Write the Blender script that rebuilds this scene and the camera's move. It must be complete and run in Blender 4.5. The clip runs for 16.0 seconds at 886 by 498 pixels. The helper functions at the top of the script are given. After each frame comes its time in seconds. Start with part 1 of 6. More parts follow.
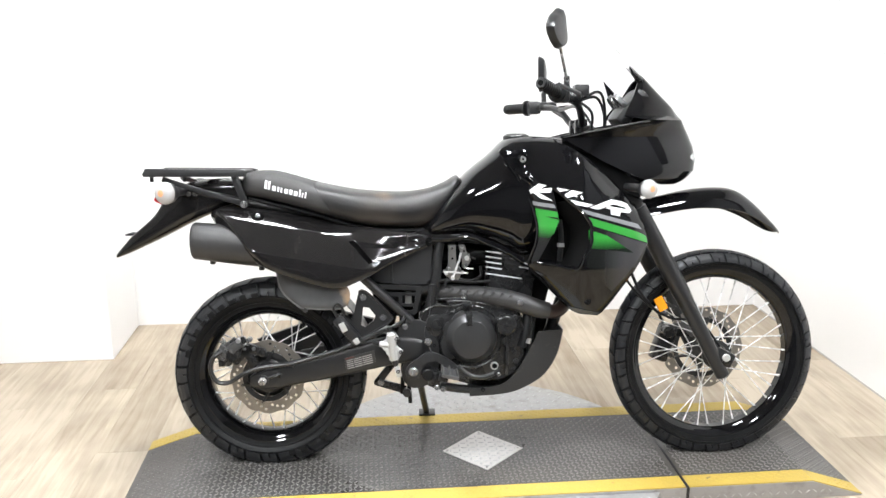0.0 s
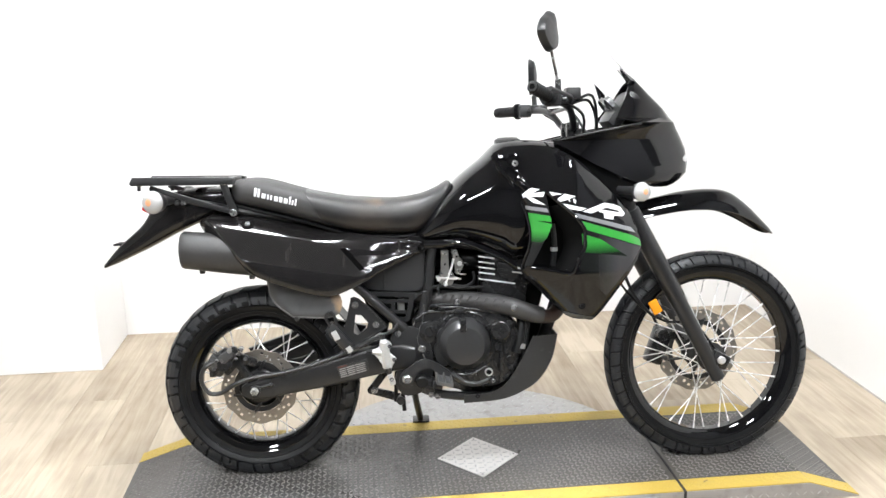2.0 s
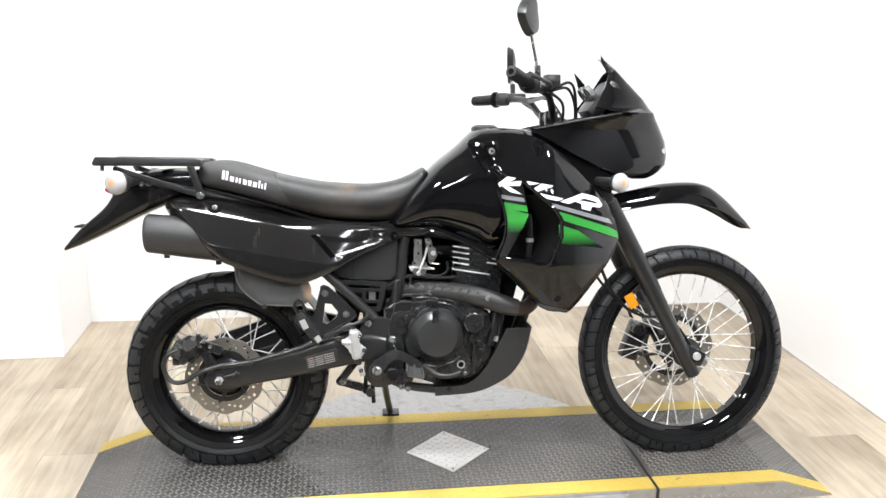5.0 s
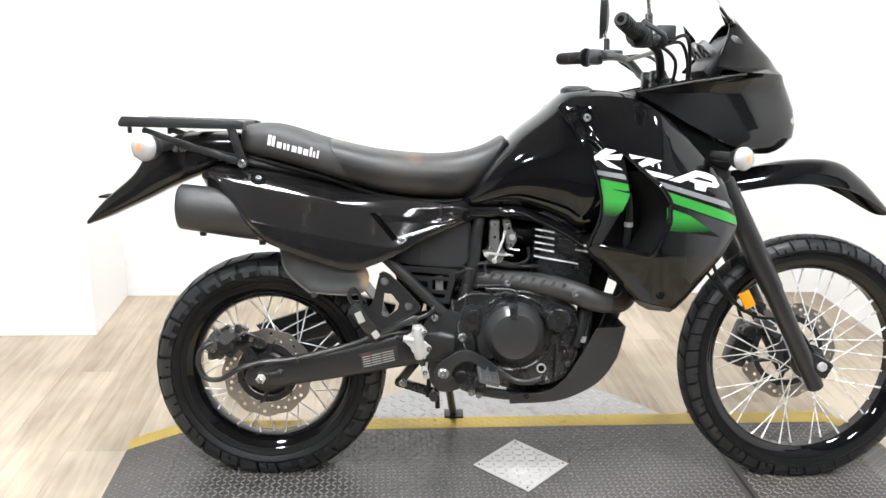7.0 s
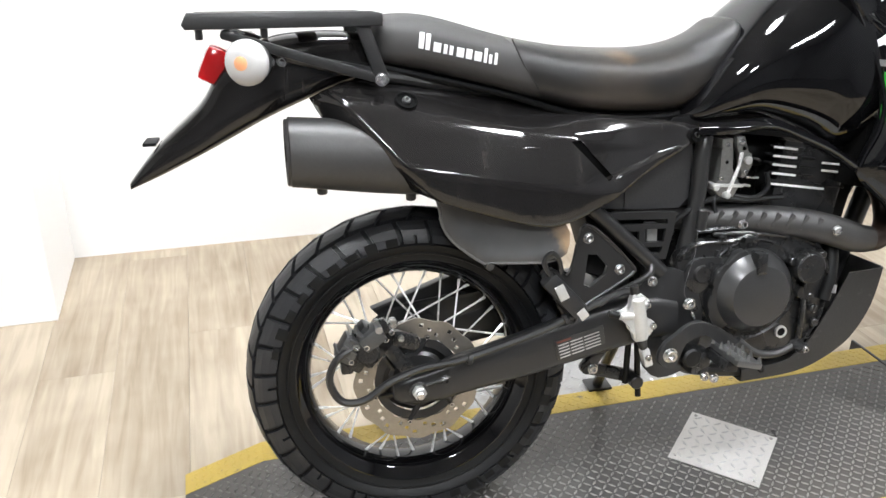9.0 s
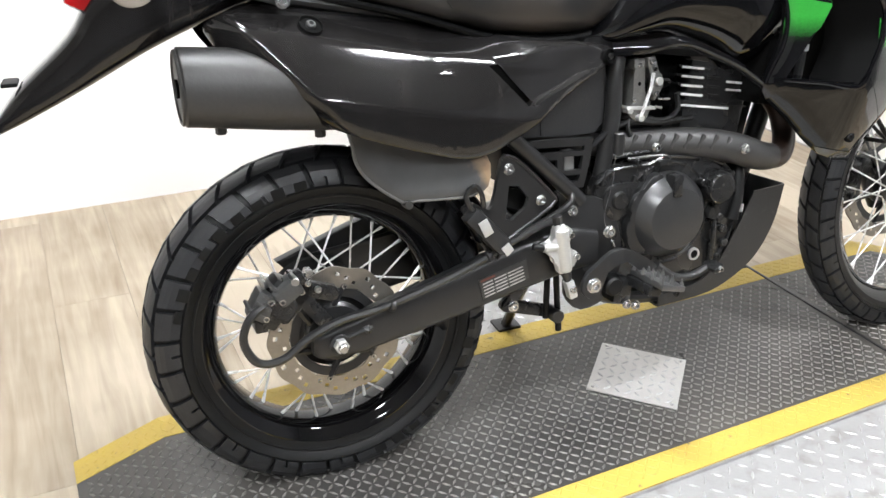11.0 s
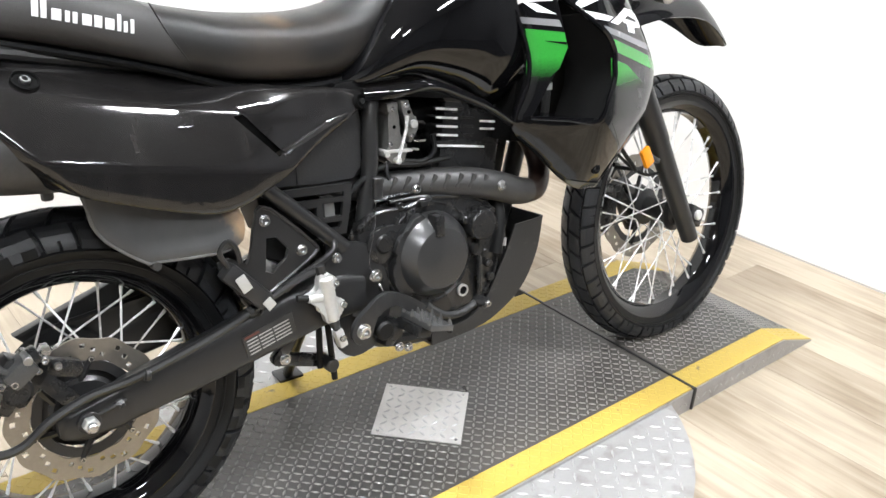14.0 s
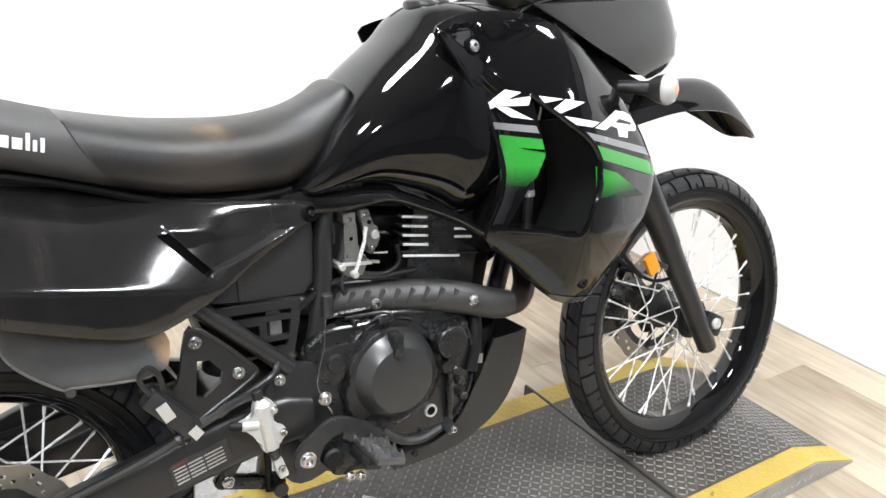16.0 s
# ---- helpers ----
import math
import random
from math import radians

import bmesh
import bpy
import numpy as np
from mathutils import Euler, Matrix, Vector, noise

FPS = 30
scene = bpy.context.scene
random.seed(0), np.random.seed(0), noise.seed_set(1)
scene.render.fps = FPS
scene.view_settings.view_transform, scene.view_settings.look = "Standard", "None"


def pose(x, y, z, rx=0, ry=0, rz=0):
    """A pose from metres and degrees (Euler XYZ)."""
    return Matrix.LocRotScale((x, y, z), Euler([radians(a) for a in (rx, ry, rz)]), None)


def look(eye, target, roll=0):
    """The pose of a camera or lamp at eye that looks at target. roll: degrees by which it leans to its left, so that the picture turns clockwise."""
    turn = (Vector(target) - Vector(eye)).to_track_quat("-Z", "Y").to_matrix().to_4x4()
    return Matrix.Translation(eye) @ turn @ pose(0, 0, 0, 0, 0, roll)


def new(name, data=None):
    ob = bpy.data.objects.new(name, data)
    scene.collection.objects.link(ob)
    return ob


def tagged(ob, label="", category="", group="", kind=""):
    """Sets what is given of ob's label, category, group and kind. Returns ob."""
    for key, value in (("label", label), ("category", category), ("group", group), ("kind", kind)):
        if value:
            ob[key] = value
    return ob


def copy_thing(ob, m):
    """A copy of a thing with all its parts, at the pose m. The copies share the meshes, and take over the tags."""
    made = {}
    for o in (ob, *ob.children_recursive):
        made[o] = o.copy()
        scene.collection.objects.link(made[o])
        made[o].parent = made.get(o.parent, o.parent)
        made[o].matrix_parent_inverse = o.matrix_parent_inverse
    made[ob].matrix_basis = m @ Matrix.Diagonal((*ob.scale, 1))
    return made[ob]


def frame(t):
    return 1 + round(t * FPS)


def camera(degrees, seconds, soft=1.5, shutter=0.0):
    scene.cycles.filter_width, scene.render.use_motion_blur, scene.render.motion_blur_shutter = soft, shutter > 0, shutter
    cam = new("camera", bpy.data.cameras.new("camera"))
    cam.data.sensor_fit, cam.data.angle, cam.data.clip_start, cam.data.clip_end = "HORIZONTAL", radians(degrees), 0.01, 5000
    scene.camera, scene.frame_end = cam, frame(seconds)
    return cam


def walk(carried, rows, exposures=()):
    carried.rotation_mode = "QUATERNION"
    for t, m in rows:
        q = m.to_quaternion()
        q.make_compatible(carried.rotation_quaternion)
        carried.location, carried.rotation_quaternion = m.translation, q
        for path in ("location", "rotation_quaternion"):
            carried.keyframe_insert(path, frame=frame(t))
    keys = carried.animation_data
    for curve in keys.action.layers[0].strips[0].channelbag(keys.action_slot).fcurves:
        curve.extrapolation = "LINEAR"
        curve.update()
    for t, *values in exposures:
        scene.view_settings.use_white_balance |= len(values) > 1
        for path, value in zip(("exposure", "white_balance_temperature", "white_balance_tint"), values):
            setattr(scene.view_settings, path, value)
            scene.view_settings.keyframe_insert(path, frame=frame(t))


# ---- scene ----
cam = camera(55.0, 16.0)
PATH = [
    (0, (-0.398, -2.555, 1.469), (-0.222, -0.631, 0.951), -0.2),
    (0.5, (-0.402, -2.548, 1.481), (-0.209, -0.624, 0.968), 0.0),
    (1, (-0.404, -2.541, 1.47), (-0.209, -0.618, 0.957), -0.2),
    (1.5, (-0.405, -2.533, 1.471), (-0.216, -0.611, 0.951), -0.4),
    (2, (-0.406, -2.526, 1.476), (-0.204, -0.604, 0.961), -0.8),
    (2.5, (-0.406, -2.527, 1.473), (-0.201, -0.603, 0.965), -0.6),
    (3, (-0.416, -2.527, 1.473), (-0.228, -0.602, 0.964), -0.5),
    (3.5, (-0.418, -2.52, 1.47), (-0.237, -0.596, 0.953), -0.4),
    (4, (-0.409, -2.524, 1.461), (-0.231, -0.607, 0.919), -0.9),
    (4.2, (-0.393, -2.51, 1.465), (-0.177, -0.601, 0.91), -1.2),
    (6.3, (-0.399, -2.314, 1.379), (-0.143, -0.385, 0.917), 2.1),
    (6.5, (-0.381, -2.23, 1.392), (-0.139, -0.304, 0.909), 1.2),
    (7, (-0.434, -2.072, 1.372), (-0.282, -0.17, 0.772), 1.3),
    (7.5, (-0.654, -1.882, 1.354), (-0.331, 0.005, 0.775), 0.4),
    (8, (-0.812, -1.717, 1.339), (-0.479, 0.146, 0.693), 0.7),
    (8.2, (-0.877, -1.604, 1.317), (-0.537, 0.237, 0.614), 0.7),
    (10.3, (-1.143, -1.15, 1.182), (-0.391, 0.458, 0.26), 1.7),
    (10.5, (-1.148, -1.156, 1.173), (-0.395, 0.445, 0.239), 2.1),
    (11, (-1.133, -1.162, 1.177), (-0.329, 0.422, 0.257), 1.6),
    (11.5, (-1.119, -1.164, 1.183), (-0.267, 0.393, 0.26), 2.2),
    (12, (-1.101, -1.166, 1.187), (-0.18, 0.356, 0.272), 2.2),
    (12.5, (-1.081, -1.175, 1.185), (-0.096, 0.308, 0.275), 2.4),
    (13, (-1.065, -1.177, 1.186), (-0.024, 0.272, 0.283), 2.6),
    (13.5, (-1.055, -1.171, 1.187), (0.045, 0.233, 0.283), 3.4),
    (14, (-1.04, -1.169, 1.198), (0.148, 0.202, 0.357), 3.6),
    (14.5, (-1.021, -1.164, 1.208), (0.177, 0.221, 0.404), 3.6),
    (15, (-0.981, -1.151, 1.217), (0.205, 0.253, 0.427), 2.9),
    (15.5, (-0.901, -1.142, 1.249), (0.251, 0.308, 0.493), 2.8),
    (16, (-0.758, -1.155, 1.289), (0.285, 0.367, 0.517), 3.0),
]
walk(cam, [(t, look(eye, target, roll)) for t, eye, target, roll in PATH])

# ---- world and lamps ----
world = bpy.data.worlds.new("world")
world.use_nodes = True
world.node_tree.nodes["Background"].inputs[0].default_value = (0.9, 0.95, 1.0, 1)
world.node_tree.nodes["Background"].inputs[1].default_value = 0.3
scene.world = world
scene.view_settings.exposure = 0.7
LAMP_POWER = 114.0


# ---- materials ----
def nodes_of(name):
    m = bpy.data.materials.new(name)
    m.use_nodes = True
    return m, m.node_tree.nodes, m.node_tree.links, m.node_tree.nodes["Principled BSDF"]


def surface(name, colour, rough=0.5, metal=0.0, vary=0.15, scale=8.0, fine=120.0, bump=0.1, coat=0.0, rough_vary=0.1, dist=0.002, spec=0.5, marks=None):
    """A plain material with broad stains, fine grain, uneven gloss and fine relief."""
    m, n, l, b = nodes_of(name)
    tc = n.new("ShaderNodeTexCoord")
    big, small = n.new("ShaderNodeTexNoise"), n.new("ShaderNodeTexNoise")
    big.inputs["Scale"].default_value, big.inputs["Detail"].default_value = scale, 5
    small.inputs["Scale"].default_value, small.inputs["Detail"].default_value = fine, 3
    l.new(tc.outputs["Object"], big.inputs["Vector"]), l.new(tc.outputs["Object"], small.inputs["Vector"])
    mix = n.new("ShaderNodeMix")
    mix.data_type = "RGBA"
    c = Vector(colour)
    mix.inputs["A"].default_value = (*(c * (1 - vary)), 1)
    mix.inputs["B"].default_value = (*[min(1, v) for v in c * (1 + vary)], 1)
    add = n.new("ShaderNodeMath")
    add.operation = "MULTIPLY_ADD"
    add.inputs[1].default_value = 0.5
    l.new(small.outputs["Fac"], add.inputs[0])
    half = n.new("ShaderNodeMath")
    half.operation = "MULTIPLY"
    half.inputs[1].default_value = 0.5
    l.new(big.outputs["Fac"], half.inputs[0])
    l.new(half.outputs[0], add.inputs[2])
    l.new(add.outputs[0], mix.inputs["Factor"])
    out = mix.outputs["Result"]
    if marks:  # worn chips or scratches: colour, stretch, threshold, share
        mc, stretch, low, high = marks
        mp, nz = n.new("ShaderNodeMapping"), n.new("ShaderNodeTexNoise")
        mp.inputs["Scale"].default_value = stretch
        nz.inputs["Scale"].default_value, nz.inputs["Detail"].default_value = 1.0, 6
        l.new(tc.outputs["Object"], mp.inputs["Vector"])
        l.new(mp.outputs[0], nz.inputs["Vector"])
        step, over = n.new("ShaderNodeMapRange"), n.new("ShaderNodeMix")
        step.inputs["From Min"].default_value, step.inputs["From Max"].default_value = low, high
        over.data_type = "RGBA"
        over.inputs["B"].default_value = (*mc, 1)
        l.new(nz.outputs["Fac"], step.inputs["Value"])
        l.new(step.outputs["Result"], over.inputs["Factor"])
        l.new(out, over.inputs["A"])
        out = over.outputs["Result"]
    l.new(out, b.inputs["Base Color"])
    r = n.new("ShaderNodeMapRange")
    r.inputs["To Min"].default_value, r.inputs["To Max"].default_value = max(0.02, rough - rough_vary), min(1, rough + rough_vary)
    l.new(big.outputs["Fac"], r.inputs["Value"])
    l.new(r.outputs["Result"], b.inputs["Roughness"])
    b.inputs["Metallic"].default_value = metal
    b.inputs["Coat Weight"].default_value = coat
    b.inputs["Coat Roughness"].default_value = 0.05
    b.inputs["Specular IOR Level"].default_value = spec
    if bump:
        bp = n.new("ShaderNodeBump")
        bp.inputs["Strength"].default_value, bp.inputs["Distance"].default_value = bump, dist
        l.new(small.outputs["Fac"], bp.inputs["Height"])
        l.new(bp.outputs["Normal"], b.inputs["Normal"])
    return m


def plank_material():
    """Pale limed oak: long grain along y, a shade of its own for each plank."""
    m, n, l, b = nodes_of("pale_oak")
    tc, info = n.new("ShaderNodeTexCoord"), n.new("ShaderNodeObjectInfo")
    mp = n.new("ShaderNodeMapping")
    mp.inputs["Scale"].default_value = (22, 1.6, 22)
    off = n.new("ShaderNodeVectorMath")
    off.operation = "MULTIPLY_ADD"
    off.inputs[1].default_value = (1, 1, 1)
    l.new(tc.outputs["Object"], off.inputs[0])
    sh = n.new("ShaderNodeVectorMath")
    sh.operation = "SCALE"
    sh.inputs[0].default_value = (31, 17, 9)
    l.new(info.outputs["Random"], sh.inputs["Scale"])
    l.new(sh.outputs[0], off.inputs[2])
    l.new(off.outputs[0], mp.inputs["Vector"])
    grain, blot = n.new("ShaderNodeTexNoise"), n.new("ShaderNodeTexNoise")
    grain.inputs["Scale"].default_value, grain.inputs["Detail"].default_value, grain.inputs["Distortion"].default_value = 2.0, 8, 0.6
    blot.inputs["Scale"].default_value, blot.inputs["Detail"].default_value = 3.0, 3
    l.new(mp.outputs[0], grain.inputs["Vector"])
    l.new(off.outputs[0], blot.inputs["Vector"])
    ramp = n.new("ShaderNodeValToRGB")
    ramp.color_ramp.elements[0].position, ramp.color_ramp.elements[0].color = 0.31, (0.235, 0.180, 0.124, 1)
    ramp.color_ramp.elements[1].position, ramp.color_ramp.elements[1].color = 0.62, (0.46, 0.390, 0.300, 1)
    mixv = n.new("ShaderNodeMix")
    mixv.inputs["Factor"].default_value = 0.55
    l.new(grain.outputs["Fac"], mixv.inputs["A"])
    l.new(blot.outputs["Fac"], mixv.inputs["B"])
    shade = n.new("ShaderNodeMath")
    shade.operation = "MULTIPLY_ADD"
    shade.inputs[1].default_value, shade.inputs[2].default_value = 0.16, -0.08
    l.new(info.outputs["Random"], shade.inputs[0])
    add = n.new("ShaderNodeMath")
    l.new(mixv.outputs["Result"], add.inputs[0])
    l.new(shade.outputs[0], add.inputs[1])
    l.new(add.outputs[0], ramp.inputs["Fac"])
    l.new(ramp.outputs["Color"], b.inputs["Base Color"])
    b.inputs["Roughness"].default_value = 0.5
    bp = n.new("ShaderNodeBump")
    bp.inputs["Strength"].default_value, bp.inputs["Distance"].default_value = 0.25, 0.002
    l.new(grain.outputs["Fac"], bp.inputs["Height"])
    l.new(bp.outputs["Normal"], b.inputs["Normal"])
    return m


def glow(name, colour, strength):
    m, n, l, b = nodes_of(name)
    b.inputs["Emission Color"].default_value = (*colour, 1)
    b.inputs["Emission Strength"].default_value = strength
    b.inputs["Base Color"].default_value = (0.8, 0.8, 0.8, 1)
    return m


WHITE = surface("white_wall_paint", (0.82, 0.81, 0.80), 0.6, vary=0.02, scale=1.5, fine=180, bump=0.08)
GREY_WALL = surface("unseen_wall_grey", (0.15, 0.15, 0.158), 0.7, vary=0.05, scale=1.2, fine=90, bump=0.05)
JOINT = surface("grey_joint", (0.42, 0.40, 0.38), 0.7)
CEIL = surface("ceiling_paint", (0.38, 0.38, 0.38), 0.8, vary=0.05, scale=2, fine=90, bump=0.05)
BASE = surface("subfloor", (0.26, 0.20, 0.14), 0.8)
OAK = plank_material()
PLATE_BLACK = surface("worn_black_plate", (0.047, 0.045, 0.043), 0.31, vary=0.35, scale=3, fine=90, bump=0.15, rough_vary=0.12, marks=((0.080, 0.072, 0.062), (2.2, 2.2, 2.2), 0.42, 0.80))
PLATE_WORN = surface("rubbed_tread", (0.20, 0.192, 0.182), 0.38, metal=0.25, vary=0.6, scale=5, fine=80, bump=0.05)
PLATE_SILVER = surface("bare_tread_plate", (0.40, 0.395, 0.39), 0.50, metal=0.55, vary=0.10, scale=6, fine=140, bump=0.1, marks=((0.29, 0.275, 0.26), (22, 22, 22), 0.52, 0.75))
HATCH_STEEL = surface("scratched_hatch_steel", (0.60, 0.585, 0.57), 0.5, metal=0.6, vary=0.15, scale=12, fine=160, bump=0.15, marks=((0.34, 0.30, 0.27), (14, 5, 14), 0.56, 0.70))
TREAD_SILVER = surface("bright_tread", (0.47, 0.47, 0.47), 0.38, metal=0.6, vary=0.15, scale=6, fine=90, bump=0.05)
YELLOW = surface("yellow_safety_paint", (0.475, 0.34, 0.065), 0.46, vary=0.14, scale=14, fine=150, bump=0.15, marks=((0.16, 0.13, 0.07), (45, 45, 45), 0.66, 0.74))
GLOSS = surface("gloss_black_plastic", (0.0035, 0.0035, 0.004), 0.055, vary=0.1, scale=6, fine=60, bump=0.0, rough_vary=0.02, spec=0.45)
SCUFFED = surface("scuffed_black_plastic", (0.0098, 0.0092, 0.0092), 0.10, vary=0.35, scale=5, fine=50, bump=0.0, rough_vary=0.05, spec=0.5, marks=((0.023, 0.021, 0.020), (44, 8, 5), 0.52, 0.90))
SATIN = surface("satin_black_plastic", (0.019, 0.019, 0.0195), 0.36, vary=0.25, scale=12, fine=300, bump=0.12, spec=0.5, marks=((0.036, 0.035, 0.034), (40, 40, 9), 0.64, 0.80))
FRAME = surface("satin_black_frame_paint", (0.0170, 0.0170, 0.0174), 0.31, vary=0.2, scale=15, fine=200, bump=0.06, rough_vary=0.03, spec=0.5)
CASE = surface("dark_engine_paint", (0.0150, 0.0150, 0.0153), 0.27, metal=0.05, vary=0.5, scale=18, fine=260, bump=0.12, rough_vary=0.08, spec=0.5)
EXHAUST = surface("matt_black_exhaust_paint", (0.034, 0.033, 0.0325), 0.46, vary=0.3, scale=9, fine=150, bump=0.1, spec=0.5, marks=((0.055, 0.052, 0.050), (14, 14, 14), 0.58, 0.75))
RUBBER = surface("tyre_rubber", (0.0045, 0.0047, 0.0051), 0.48, vary=0.35, scale=10, fine=220, bump=0.15, rough_vary=0.08, spec=0.28)
# Paler copy of RUBBER: light on the tread blocks put into the colour.
TREAD_RUBBER = surface("lit_tread_rubber", (0.0165, 0.0172, 0.0192), 0.42, vary=0.30, scale=24, fine=260, bump=0.12, rough_vary=0.08, spec=0.45)
VINYL = surface("seat_vinyl", (0.0110, 0.0105, 0.0103), 0.34, vary=0.18, scale=9, fine=620, bump=0.35, spec=0.5, marks=((0.050, 0.040, 0.032), (4, 5, 4), 0.58, 0.80))


def worn_spot(m, at, inner, outer, colour):
    """Rubs a small ragged patch of another colour into a material."""
    n, l = m.node_tree.nodes, m.node_tree.links
    b = n["Principled BSDF"]
    tc, far, nz, add, mr, mix = n.new("ShaderNodeTexCoord"), n.new("ShaderNodeVectorMath"), n.new("ShaderNodeTexNoise"), n.new("ShaderNodeMath"), n.new("ShaderNodeMapRange"), n.new("ShaderNodeMix")
    far.operation, add.operation, mix.data_type = "DISTANCE", "MULTIPLY_ADD", "RGBA"
    far.inputs[1].default_value = at
    nz.inputs["Scale"].default_value, nz.inputs["Detail"].default_value = 45, 4
    l.new(tc.outputs["Object"], far.inputs[0]), l.new(tc.outputs["Object"], nz.inputs["Vector"])
    add.inputs[1].default_value = 0.05
    l.new(nz.outputs["Fac"], add.inputs[0]), l.new(far.outputs["Value"], add.inputs[2])
    mr.inputs["From Min"].default_value, mr.inputs["From Max"].default_value = inner + 0.025, outer + 0.025
    mr.inputs["To Min"].default_value, mr.inputs["To Max"].default_value = 0.75, 0.0
    l.new(add.outputs[0], mr.inputs["Value"]), l.new(mr.outputs["Result"], mix.inputs["Factor"])
    l.new(b.inputs["Base Color"].links[0].from_socket, mix.inputs["A"])
    mix.inputs["B"].default_value = (*colour, 1)
    l.new(mix.outputs["Result"], b.inputs["Base Color"])


worn_spot(VINYL, (-0.352, -0.075, 0.876), 0.008, 0.034, (0.13, 0.085, 0.05))
VINYL_GREY = surface("seat_side_vinyl", (0.036, 0.0345, 0.034), 0.60, vary=0.12, scale=9, fine=700, bump=0.35)
STEEL = surface("bright_steel", (0.55, 0.55, 0.55), 0.26, metal=1.0, vary=0.15, scale=20, fine=120, bump=0.05)
ALLOY = surface("cast_alloy", (0.62, 0.62, 0.61), 0.42, metal=0.6, vary=0.15, scale=20, fine=180, bump=0.15)
SPOKE = surface("zinc_spoke", (0.84, 0.84, 0.84), 0.28, metal=0.3, vary=0.06, scale=20, fine=120, bump=0.0)
PEG_STEEL = surface("dull_peg_steel", (0.16, 0.16, 0.16), 0.36, metal=0.8, vary=0.25, scale=30, fine=200, bump=0.1)
GOLD_DISC = surface("brake_disc_steel", (0.33, 0.305, 0.27), 0.36, metal=0.9, vary=0.22, scale=30, fine=160, bump=0.08)


# ---- mesh helpers ----
def part(name, bm, material, parent=None, label="", smooth=True, xf=None, angle=35):
    """Links a bmesh as one mesh object under a thing or a part."""
    if xf is not None:
        bm.transform(xf)
    bmesh.ops.recalc_face_normals(bm, faces=bm.faces)
    me = bpy.data.meshes.new(name)
    bm.to_mesh(me)
    bm.free()
    me.materials.append(material)
    if smooth:
        me.polygons.foreach_set("use_smooth", [True] * len(me.polygons))
        me.set_sharp_from_angle(angle=radians(angle))
    ob = new(name, me)
    ob.parent = parent
    if label:
        tagged(ob, label)
    return ob


def spline(pts, step=6, closed=False):
    """A Catmull-Rom curve through points of any dimension."""
    p = [np.array(q, float) for q in pts]
    n = len(p)
    out = []
    for i in range(n if closed else n - 1):
        g = (lambda k: p[k % n]) if closed else (lambda k: p[min(max(k, 0), n - 1)])
        a, b, c, d = g(i - 1), g(i), g(i + 1), g(i + 2)
        for s in range(step):
            t = s / step
            out.append(0.5 * (2 * b + (c - a) * t + (2 * a - 5 * b + 4 * c - d) * t * t + (3 * b - a - 3 * c + d) * t ** 3))
    if not closed:
        out.append(p[-1])
    return out


def rings(bm, loops, caps=True, closed=False):
    """Joins loops of equal length with quads."""
    vs = [[bm.verts.new(q) for q in lp] for lp in loops]
    k = len(vs[0])
    for a, b in zip(vs, vs[1:] + vs[:1] if closed else vs[1:]):
        for i in range(k):
            bm.faces.new((a[i], a[(i + 1) % k], b[(i + 1) % k], b[i]))
    if caps and not closed:
        bm.faces.new(vs[0][::-1]), bm.faces.new(vs[-1])
    return bm


def box(size, at=(0, 0, 0), bevel=0.0, turn=None, bm=None, seg=2):
    bm = bm or bmesh.new()
    m = Matrix.Translation(at) @ (turn.to_4x4() if turn else Matrix()) @ Matrix.Diagonal((*size, 1))
    made = bmesh.ops.create_cube(bm, size=1, matrix=m)
    if bevel:
        edges = list({e for v in made["verts"] for e in v.link_edges})
        bmesh.ops.bevel(bm, geom=edges, offset=bevel, segments=seg, affect="EDGES", profile=0.6)
    return bm


def cyl(p0, p1, r0, r1=None, seg=16, bevel=0.0, bm=None):
    """A round bar from p0 to p1, with turned edges."""
    bm = bm or bmesh.new()
    p0, p1 = Vector(p0), Vector(p1)
    r1 = r0 if r1 is None else r1
    d = p1 - p0
    q = d.to_track_quat("Z", "Y").to_matrix()
    h = d.length
    prof = [(0, r0), (h, r1)] if not bevel else [(0, r0 - bevel), (bevel, r0), (h - bevel, r1), (h, r1 - bevel)]
    loops = [[p0 + q @ Vector((r * math.cos(a), r * math.sin(a), z)) for a in [2 * math.pi * i / seg for i in range(seg)]] for z, r in prof]
    return rings(bm, loops)


def tube(pts, r, seg=10, step=6, bm=None, smooth=True):
    """A bent tube through points; r is one radius or one for each point."""
    bm = bm or bmesh.new()
    rr = [r] * len(pts) if isinstance(r, (int, float)) else list(r)
    path = spline([(*p, q) for p, q in zip(pts, rr)], step) if smooth else [np.array((*p, q)) for p, q in zip(pts, rr)]
    loops, up = [], None
    for i, p in enumerate(path):
        a, b = path[max(i - 1, 0)][:3], path[min(i + 1, len(path) - 1)][:3]
        d = Vector(b - a).normalized()
        if up is None:
            up = d.orthogonal().normalized()
        up = (up - d * up.dot(d)).normalized()
        side = d.cross(up)
        c = Vector(p[:3])
        loops.append([c + (up * math.cos(t) + side * math.sin(t)) * p[3] for t in [2 * math.pi * k / seg for k in range(seg)]])
    return rings(bm, loops)


